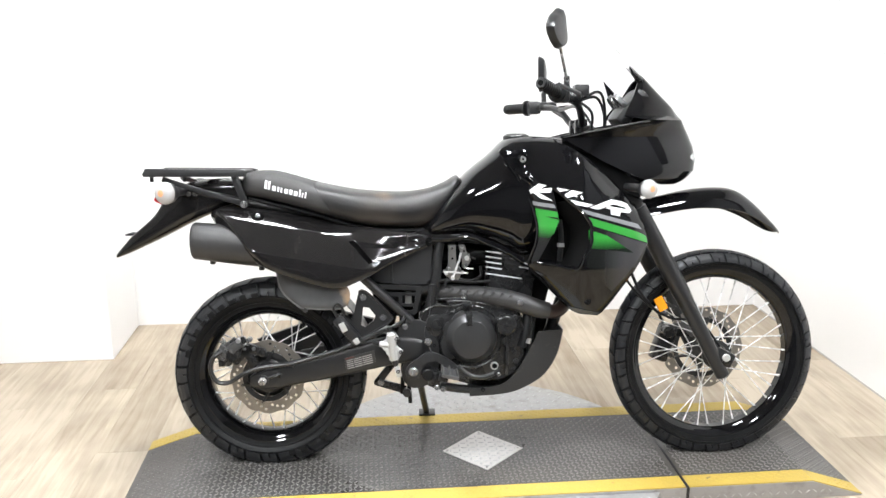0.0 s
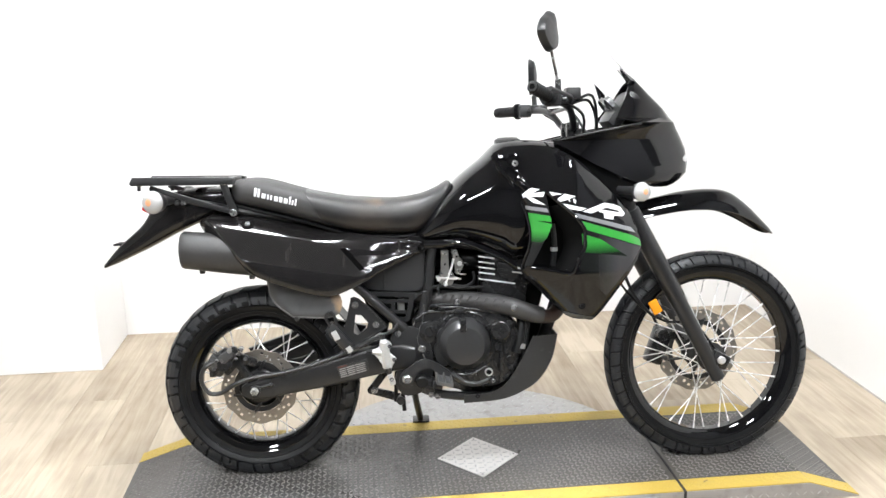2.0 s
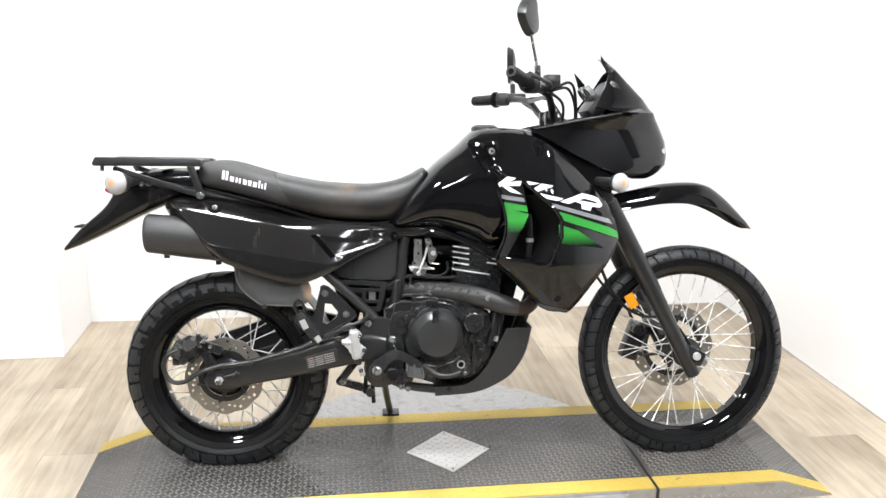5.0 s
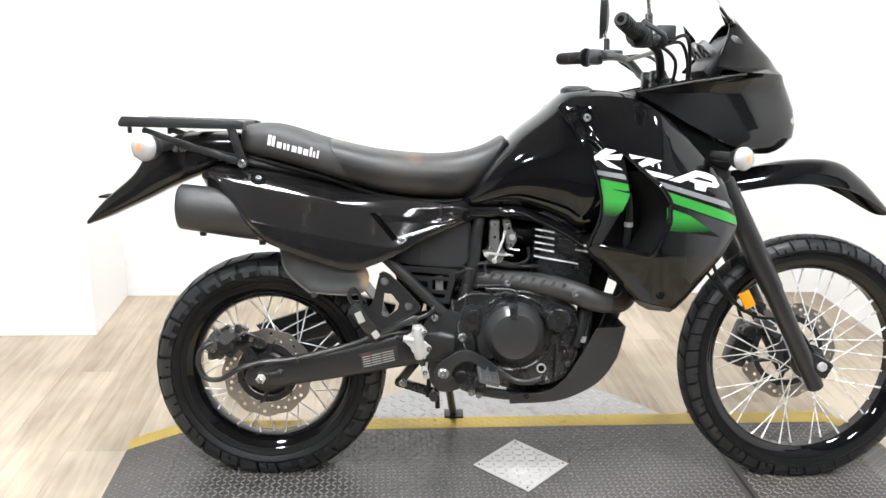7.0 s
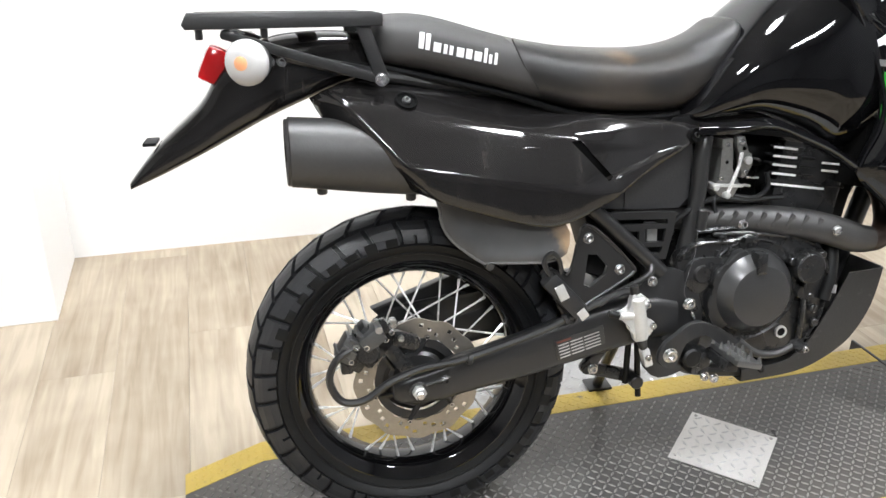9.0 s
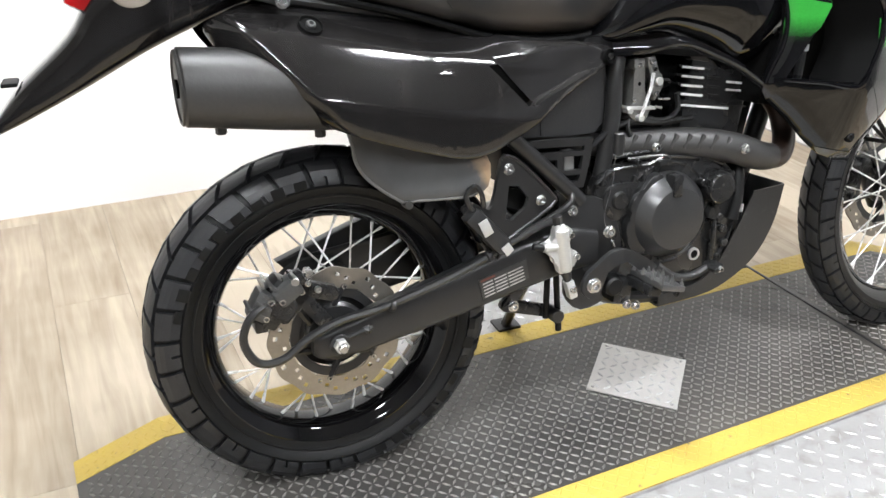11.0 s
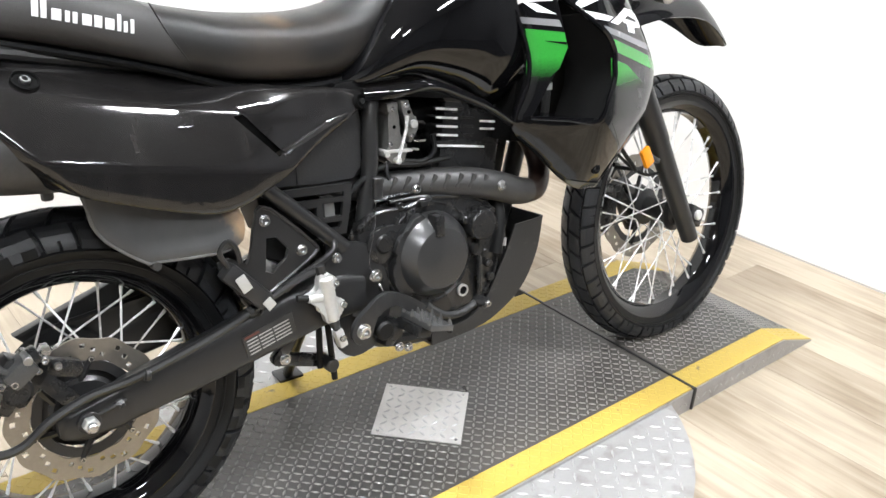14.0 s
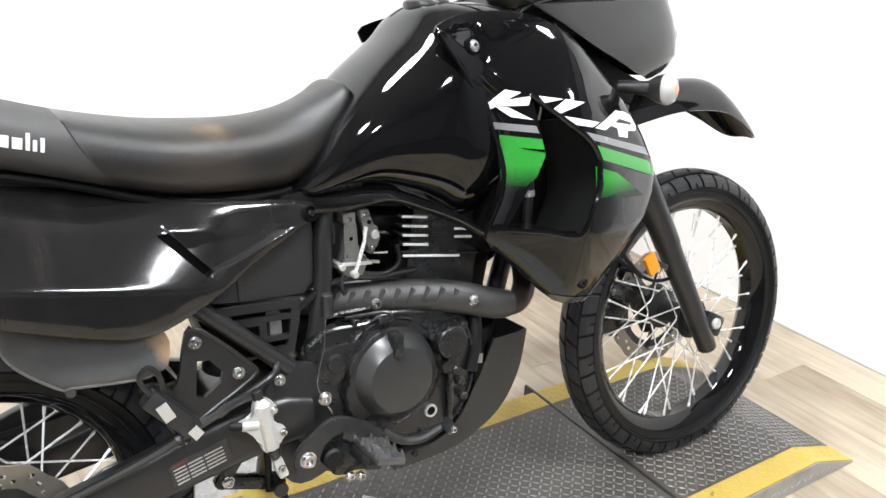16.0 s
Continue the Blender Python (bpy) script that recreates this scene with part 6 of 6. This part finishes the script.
for sy in (-1, 1):
    part("rack_strut", bars([((-1.03, 0.935), (-0.94, 0.905)), ((-0.94, 0.905), (-0.787, 0.857))], 0.016, sy * 0.108 - 0.005, sy * 0.108 + 0.005, 0.002), FRAME, rack)
    part("rack_strut", bars([((-0.815, 0.945), (-0.785, 0.858))], 0.022, sy * 0.110 - 0.006, sy * 0.110 + 0.006, 0.003), FRAME, rack)
for x in (-1.07, -0.97):
    part("rack_foot", cyl((x, -0.105, 0.944), (x, -0.105, 0.928), 0.006, seg=8, bevel=0.001), FRAME, rack)
bolt((-0.787, -0.118, 0.857), rack, 0.009, 0.006)
tail = part("tail_fender", loft([(-1.207, 0.686, 0.700, 0.055), (-1.16, 0.704, 0.755, 0.062), (-1.085, 0.738, 0.822, 0.068), (-1.04, 0.760, 0.885, 0.072), (-0.97, 0.795, 0.925, 0.078), (-0.88, 0.832, 0.935, 0.080), (-0.80, 0.86, 0.93, 0.075)], 28, 4), SCUFFED, bike, "black plastic tail fender")
part("plate_bracket", box((0.022, 0.07, 0.006), (-1.172, 0, 0.758), 0.002), DULL, tail)
part("tail_light", box((0.04, 0.12, 0.06), (-1.055, 0, 0.885), 0.012, Matrix.Rotation(radians(25), 3, "Y")), RED, bike, "red tail light")
for x in (-0.965, -0.945):
    bolt((x, -0.083, 0.890), tail, 0.007, 0.004)


def indicator(name, at, inboard, r, turn, xf=None):
    """A stalk with a round lamp that is turned by some degrees from straight outwards."""
    mat = (xf or Matrix()) @ Matrix.Translation(at) @ pose(0, 0, 0, 0, 0, turn)
    e = part(name, tube([inboard, (Vector(inboard) * 0.35 + Vector(at) * 0.65), Vector(at) + pose(0, 0, 0, 0, 0, turn) @ Vector((0, r * 0.5, 0))], [r * 0.42, r * 0.48, r * 0.6], 14, 4), SATIN, bike, "clear indicator lamp with amber bulb", xf=xf)
    part("lamp_back", lathe([(0.0001, r * 1.5), (r * 0.5, r * 1.35), (r * 0.86, r * 0.7), (r * 0.98, r * 0.1), (r * 0.5, 0.0)], (0, 0, 0), 24, closed=False), SATIN, e, xf=mat)
    part("lens", lathe([(0.0001, -r * 0.62), (r * 0.45, -r * 0.58), (r * 0.80, -r * 0.42), (r, -r * 0.1), (r, r * 0.12), (r * 0.9, r * 0.16)], (0, 0, 0), 24, closed=False), LENS, e, "clear faceted lens", xf=mat)
    part("bulb", lathe([(0.0001, -r * 0.66), (r * 0.2, -r * 0.65), (r * 0.34, -r * 0.58), (r * 0.2, -r * 0.3)], (0, 0, 0), 12, closed=False), BULB, e, "amber bulb", xf=mat)


BULB = surface("pale_amber_bulb", (0.72, 0.33, 0.16), 0.3, vary=0.15, scale=80, fine=300, bump=0)
flip_y = Matrix.Diagonal((1, -1, 1, 1))
for flip in (None, flip_y):
    indicator("rear_indicator", (-1.000, -0.215, 0.898), (-0.985, -0.07, 0.898), 0.034, -25, flip)
    indicator("front_indicator", (0.452, -0.225, 0.896), (0.400, -0.150, 0.900), 0.029, 24, flip)

# front end
for sy in (-1, 1):
    leg = part("fork_leg", cyl((0.595, sy * 0.092, 0.555), (0.742, sy * 0.092, 0.272), 0.0265, 0.022, seg=20, bevel=0.004), FRAME, bike, "black lower fork leg", xf=STEER)
    part("fork_gaiter", tube([(0.45, sy * 0.092, 0.83), (0.52, sy * 0.092, 0.695), (0.60, sy * 0.092, 0.545)], [0.026, 0.029, 0.0285], 18, 6), FRAME, leg, xf=STEER)
    part("axle_clamp", box((0.06, 0.04, 0.05), (0.742, sy * 0.092, 0.335), 0.01, Matrix.Rotation(radians(28), 3, "Y")), CASE, leg, xf=STEER)
    part("fork_tube", cyl((0.32, sy * 0.092, 1.075), (0.46, sy * 0.092, 0.81), 0.021, seg=16), FRAME, leg, xf=STEER)
part("axle_bolt", cyl((0.742, -0.10, 0.338), (0.742, -0.120, 0.338), 0.013, seg=14, bevel=0.003), ALLOY, bike, xf=STEER)
part("reflector", box((0.030, 0.010, 0.046), (0.518, -0.125, 0.522), 0.003, Matrix.Rotation(radians(-28), 3, "Y")), ORANGE, bike, "amber side reflector", xf=STEER)
part("reflector_bracket", box((0.05, 0.012, 0.012), (0.55, -0.115, 0.515), 0.002, Matrix.Rotation(radians(28), 3, "Y")), FRAME, bike, xf=STEER)
for z0, d in ((1.062, 0.0), (0.86, 0.11)):
    part("triple_clamp", box((0.075, 0.23, 0.03), (0.315 + d, 0, z0), 0.01, Matrix.Rotation(radians(28), 3, "Y")), FRAME, bike, xf=STEER)
part("front_axle", cyl((0.735, -0.09, 0.336), (0.735, 0.09, 0.336), 0.010, seg=12), STEEL, bike, xf=STEER)
fcal = part("front_caliper", box((0.06, 0.05, 0.13), (0.600, 0.085, 0.355), 0.012, Matrix.Rotation(radians(20), 3, "Y")), CASE, bike, "black front brake caliper", xf=STEER)
part("caliper_piston", cyl((0.60, 0.06, 0.40), (0.60, 0.02, 0.40), 0.02, seg=14, bevel=0.003), CASE, fcal, xf=STEER)
for x, z in ((0.585, 0.405), (0.615, 0.315)):
    part("caliper_pin", cyl((x, 0.058, z), (x, 0.046, z), 0.008, seg=12, bevel=0.002), CALIPER, fcal, xf=STEER)
part("caliper_bracket", bars([((0.600, 0.410), (0.660, 0.420)), ((0.660, 0.420), (0.690, 0.385))], 0.018, 0.050, 0.060, 0.003), CALIPER, fcal, xf=STEER)
part("caliper_arm", box((0.10, 0.015, 0.03), (0.65, 0.075, 0.39), 0.005), CASE, fcal, xf=STEER)
part("front_brake_hose", tube([(0.59, 0.06, 0.43), (0.565, 0.03, 0.47), (0.57, -0.04, 0.475), (0.52, -0.09, 0.49), (0.46, -0.09, 0.56), (0.42, -0.08, 0.66), (0.38, -0.08, 0.80)], 0.005, 8), RUBBER, bike, xf=STEER)
part("speedo_cable", tube([(0.735, -0.075, 0.37), (0.66, -0.085, 0.455), (0.56, -0.085, 0.47), (0.47, -0.075, 0.535), (0.40, -0.06, 0.64), (0.36, -0.05, 0.80)], 0.004, 8), RUBBER, bike, xf=STEER)
F_LINE = spline([(0.455, 0.845, 0.050, 0.055), (0.54, 0.862, 0.062, 0.052), (0.66, 0.885, 0.070, 0.058), (0.78, 0.886, 0.070, 0.066), (0.85, 0.850, 0.064, 0.056), (0.92, 0.782, 0.052, 0.030), (0.947, 0.752, 0.036, 0.014), (0.957, 0.741, 0.018, 0.005), (0.960, 0.738, 0.004, 0.001)], 5)
fender_rows = [[(x, w * math.sin(a), z - d * (1 - math.cos(a)) * 1.15) for a in [(-1 + 2 * i / 12) * 1.5 for i in range(13)]] for x, z, w, d in F_LINE]
fender = part("front_fender", shell(fender_rows, 0.0035), GLOSS, bike, "high gloss black front fender", xf=STEER)

# fairing
def cowl_rows(levels, n=18):
    return [[(xf - (xf - xr) * abs(t) ** 2.0, math.copysign(w * abs(t) ** 0.8, t), z - (0.012 * abs(t) if z > 1.19 else 0)) for t in [-1 + 2 * i / n for i in range(n + 1)]] for z, xf, xr, w in levels]


FAIR = [(0.903, 0.598, 0.53, 0.085), (0.912, 0.618, 0.49, 0.118), (0.925, 0.636, 0.45, 0.140), (0.945, 0.655, 0.40, 0.156), (0.98, 0.660, 0.325, 0.164), (1.02, 0.653, 0.255, 0.164), (1.055, 0.639, 0.190, 0.160), (1.075, 0.628, 0.290, 0.164), (1.095, 0.617, 0.405, 0.164), (1.106, 0.611, 0.462, 0.160),
        (1.120, 0.601, 0.395, 0.142), (1.15, 0.580, 0.414, 0.117), (1.20, 0.533, 0.440, 0.078), (1.235, 0.500, 0.456, 0.051), (1.248, 0.488, 0.462, 0.030), (1.254, 0.482, 0.472, 0.014)]
fairing = part("fairing", shell(cowl_rows(FAIR), 0.004), GLOSS, bike, "gloss black front fairing", angle=28)
for sy in (-1, 1):
    part("fairing_ledge", shell([[(x, sy * y, z), (x + 0.01, sy * (y - 0.05), z - 0.012), (x + 0.01, sy * (y - 0.06), z - 0.05)] for x, y, z in ((0.195, 0.158, 1.056), (0.30, 0.164, 1.077), (0.41, 0.164, 1.096), (0.47, 0.155, 1.106))], 0.004), SATIN, fairing)
part("fairing_liner", prism([(0.215, 1.03), (0.33, 0.99), (0.42, 0.93), (0.475, 0.905), (0.45, 0.86), (0.36, 0.90), (0.28, 0.95)], -0.128, -0.118, 0.003), DULL, fairing, "dull black liner below the fairing")
part("windscreen", shell(cowl_rows([(1.236, 0.495, 0.462, 0.048), (1.27, 0.462, 0.435, 0.050), (1.31, 0.425, 0.405, 0.045), (1.34, 0.398, 0.385, 0.030)], 10), 0.003), CLEAR, fairing, "clear windscreen lip")
part("screen_base", shell(cowl_rows([(1.248, 0.486, 0.470, 0.022), (1.270, 0.463, 0.455, 0.012), (1.288, 0.445, 0.442, 0.004)], 8), 0.004), GLOSS, fairing, "black base strip of the windscreen")
part("cowl_ear", prism([(0.388, 1.246), (0.425, 1.207), (0.420, 1.17), (0.405, 1.19)], 0.126, 0.134, 0.001), GLOSS, fairing, "pointed black ear of the cowl")
dash = part("instrument_panel", box((0.05, 0.145, 0.13), (0.440, 0, 1.148), 0.02, Matrix.Rotation(radians(39), 3, "Y")), SATIN, bike, "black instrument panel with round gauges")
for y, z in ((-0.036, 1.166), (0.036, 1.166)):
    m = Matrix.Translation((0.414, y, z)) @ pose(0, 0, 0, 0, 0, 90) @ pose(0, 0, 0, -39)
    part("gauge_ring", lathe([(0.032, 0.0), (0.0355, 0.0), (0.0355, 0.016), (0.032, 0.016)], (0, 0, 0), 24), CALIPER, dash, xf=m)
    part("gauge_face", lathe([(0.0001, 0.010), (0.032, 0.010)], (0, 0, 0), 24, closed=False), GAUGE, dash, xf=m)
    part("gauge_needle", box((0.038, 0.002, 0.005), (0.003, 0.0145, 0.005), 0.0005, Matrix.Rotation(radians(35), 3, "Y")), HOLE, dash, xf=m)
    part("gauge_hub", cyl((0, 0.006, 0), (0, 0.015, 0), 0.010, seg=14, bevel=0.001), FRAME, dash, xf=m)
part("headlight", lathe([(0.0001, -0.02), (0.05, -0.01), (0.07, 0.02), (0.07, 0.05)], (0, 0, 0), 24, closed=False), LENS, bike, "clear headlight lens", xf=Matrix.Translation((0.635, 0, 0.985)) @ pose(0, 0, 0, 0, 0, 90) @ Matrix.Diagonal((1, 1, 0.6, 1)))

# handlebar
bar = part("handlebar", tube([(0.097, -0.398, 1.199), (0.178, -0.26, 1.174), (0.245, -0.15, 1.155), (0.272, -0.09, 1.105), (0.275, -0.05, 1.095), (0.275, 0.05, 1.095), (0.268, 0.09, 1.105), (0.24, 0.15, 1.150), (0.195, 0.24, 1.165), (0.088, 0.385, 1.165)], 0.011, 12, 6), FRAME, bike, "black handlebar")
part("crossbar", cyl((0.25, -0.145, 1.155), (0.24, 0.145, 1.150), 0.006, seg=10), FRAME, bar)
for p0, p1 in (((0.095, -0.402, 1.200), (0.160, -0.288, 1.180)), ((0.086, 0.388, 1.165), (0.152, 0.298, 1.165))):
    g = part("grip", cyl(p0, p1, 0.017, seg=18, bevel=0.003), RUBBER, bar, "ribbed rubber grip")
    d = (Vector(p1) - Vector(p0)).normalized()
    gm = bmesh.new()
    for i in range(7):
        a = Vector(p0) + d * (0.014 + i * 0.015)
        cyl(a, a + d * 0.007, 0.0185, seg=18, bevel=0.001, bm=gm)
    part("grip_rib", gm, RUBBER, g)
    part("bar_end", cyl(Vector(p0) + d * 0.004, Vector(p0) - d * 0.002, 0.0135, seg=18, bevel=0.001), SATIN, g)
    part("bar_hole", cyl(Vector(p0), Vector(p0) - d * 0.003, 0.008, seg=14), HOLE, g)
    part("grip_flange", cyl(Vector(p1) - d * 0.004, Vector(p1) + d * 0.004, 0.028, seg=20, bevel=0.002), RUBBER, g)
    part("switch_box", box((0.045, 0.045, 0.045), Vector(p1) + d * 0.035, 0.010), SATIN, bar)
    part("lever_perch", box((0.06, 0.035, 0.03), Vector(p1) + d * 0.075 + Vector((0.02, 0, 0.004)), 0.008), CASE, bar)
    tip = Vector(p0) + Vector((0.05, 0, -0.005))
    part("lever", tube([Vector(p1) + d * 0.06 + Vector((0.045, 0, 0.0)), Vector(p1) + Vector((0.062, 0, -0.002)), (Vector(p0) + Vector(p1)) / 2 + Vector((0.06, 0, -0.004)), tip], [0.008, 0.007, 0.0055, 0.007], 8), SATIN, bar)
part("brake_reservoir", box((0.045, 0.05, 0.035), (0.245, -0.205, 1.192), 0.006), SATIN, bar, "small black fluid reservoir")
part("reservoir_window", cyl((0.221, -0.205, 1.192), (0.218, -0.205, 1.192), 0.008, seg=12), ALLOY, bar)
for y in (-0.045, 0.045):
    part("bar_clamp", box((0.04, 0.025, 0.05), (0.278, y, 1.088), 0.006), CASE, bar)
for pts in ([(0.25, -0.19, 1.165), (0.31, -0.13, 1.175), (0.345, -0.08, 1.12), (0.345, -0.06, 1.04)], [(0.24, -0.22, 1.16), (0.30, -0.18, 1.19), (0.335, -0.12, 1.16), (0.35, -0.08, 1.05)], [(0.22, -0.24, 1.165), (0.285, -0.17, 1.13), (0.30, -0.10, 1.07), (0.31, -0.05, 1.03)],
            [(0.22, 0.21, 1.16), (0.30, 0.14, 1.16), (0.335, 0.07, 1.10), (0.34, 0.05, 1.04)], [(0.23, 0.20, 1.15), (0.28, 0.16, 1.11), (0.30, 0.08, 1.06), (0.32, 0.04, 1.03)]):
    part("control_cable", tube(pts, 0.0045, 8), RUBBER, bar)


def rear_mirror(base, head, tilt):
    s = part("mirror", tube([base, (Vector(base) * 0.75 + Vector(head) * 0.25), head], 0.0048, 8), STEEL, bike, "black oval mirror on a bright stem")
    part("stem_boot", cyl(Vector(base) - Vector((0, 0, 0.035)), Vector(base) + Vector((-0.002, 0, 0.02)), 0.009, seg=10, bevel=0.002), FRAME, s)
    m = Matrix.Translation(Vector(head) + Vector((-0.006, 0, 0.035))) @ tilt
    out = [(-0.066, -0.040), (-0.030, -0.052), (0.025, -0.046), (0.066, -0.014), (0.060, 0.012), (0.030, 0.036), (0.012, 0.056), (-0.014, 0.058), (-0.036, 0.030), (-0.058, 0.0)]
    part("mirror_shell", pillow(out, lambda x, z: 0.0, 0.022, 0.006, curve=3), SATIN, s, xf=m)
    part("mirror_glass", prism([(x * 0.93, z * 0.93) for x, z in out], 0.0062, 0.0072, 0, curve=3), MIRROR, s, xf=m)


rear_mirror((0.196, -0.25, 1.212), (0.145, -0.40, 1.312), pose(0, 0, 0, 0, 0, 62) @ pose(0, 0, 0, 0, 28))
rear_mirror((0.21, 0.28, 1.20), (0.222, 0.40, 1.262), pose(0, 0, 0, 0, 0, 78) @ pose(0, 0, 0, 0, 75))

# ---- floor planks ----
def plank_mesh(w, l):
    me = bpy.data.meshes.new("plank")
    bm = box((w - 0.0008, l - 0.0008, 0.012), (0, 0, -0.006))
    bm.to_mesh(me)
    bm.free()
    me.materials.append(OAK)
    return me


PLANK_W, PLANK_L = 0.19, 1.26
full_plank = plank_mesh(PLANK_W, PLANK_L)
cut = {}
x = WEST + PLANK_W / 2
row = 0
while x < SIDE + 0.05:
    y = FRONT - ((row * 0.437) % 1.0) * PLANK_L
    while y < BACK:
        lo, hi = max(y, -2.6), min(y + PLANK_L, BACK + 0.02)
        if hi - lo > 0.02:
            whole = abs(hi - lo - PLANK_L) < 1e-6
            key = round(hi - lo, 3)
            if not whole and key not in cut:
                cut[key] = plank_mesh(PLANK_W, hi - lo)
            ob = new("plank", full_plank if whole else cut[key])
            ob.location = (x, (lo + hi) / 2, 0)
            ob.parent = FLOOR
        y += PLANK_L
    x += PLANK_W
    row += 1
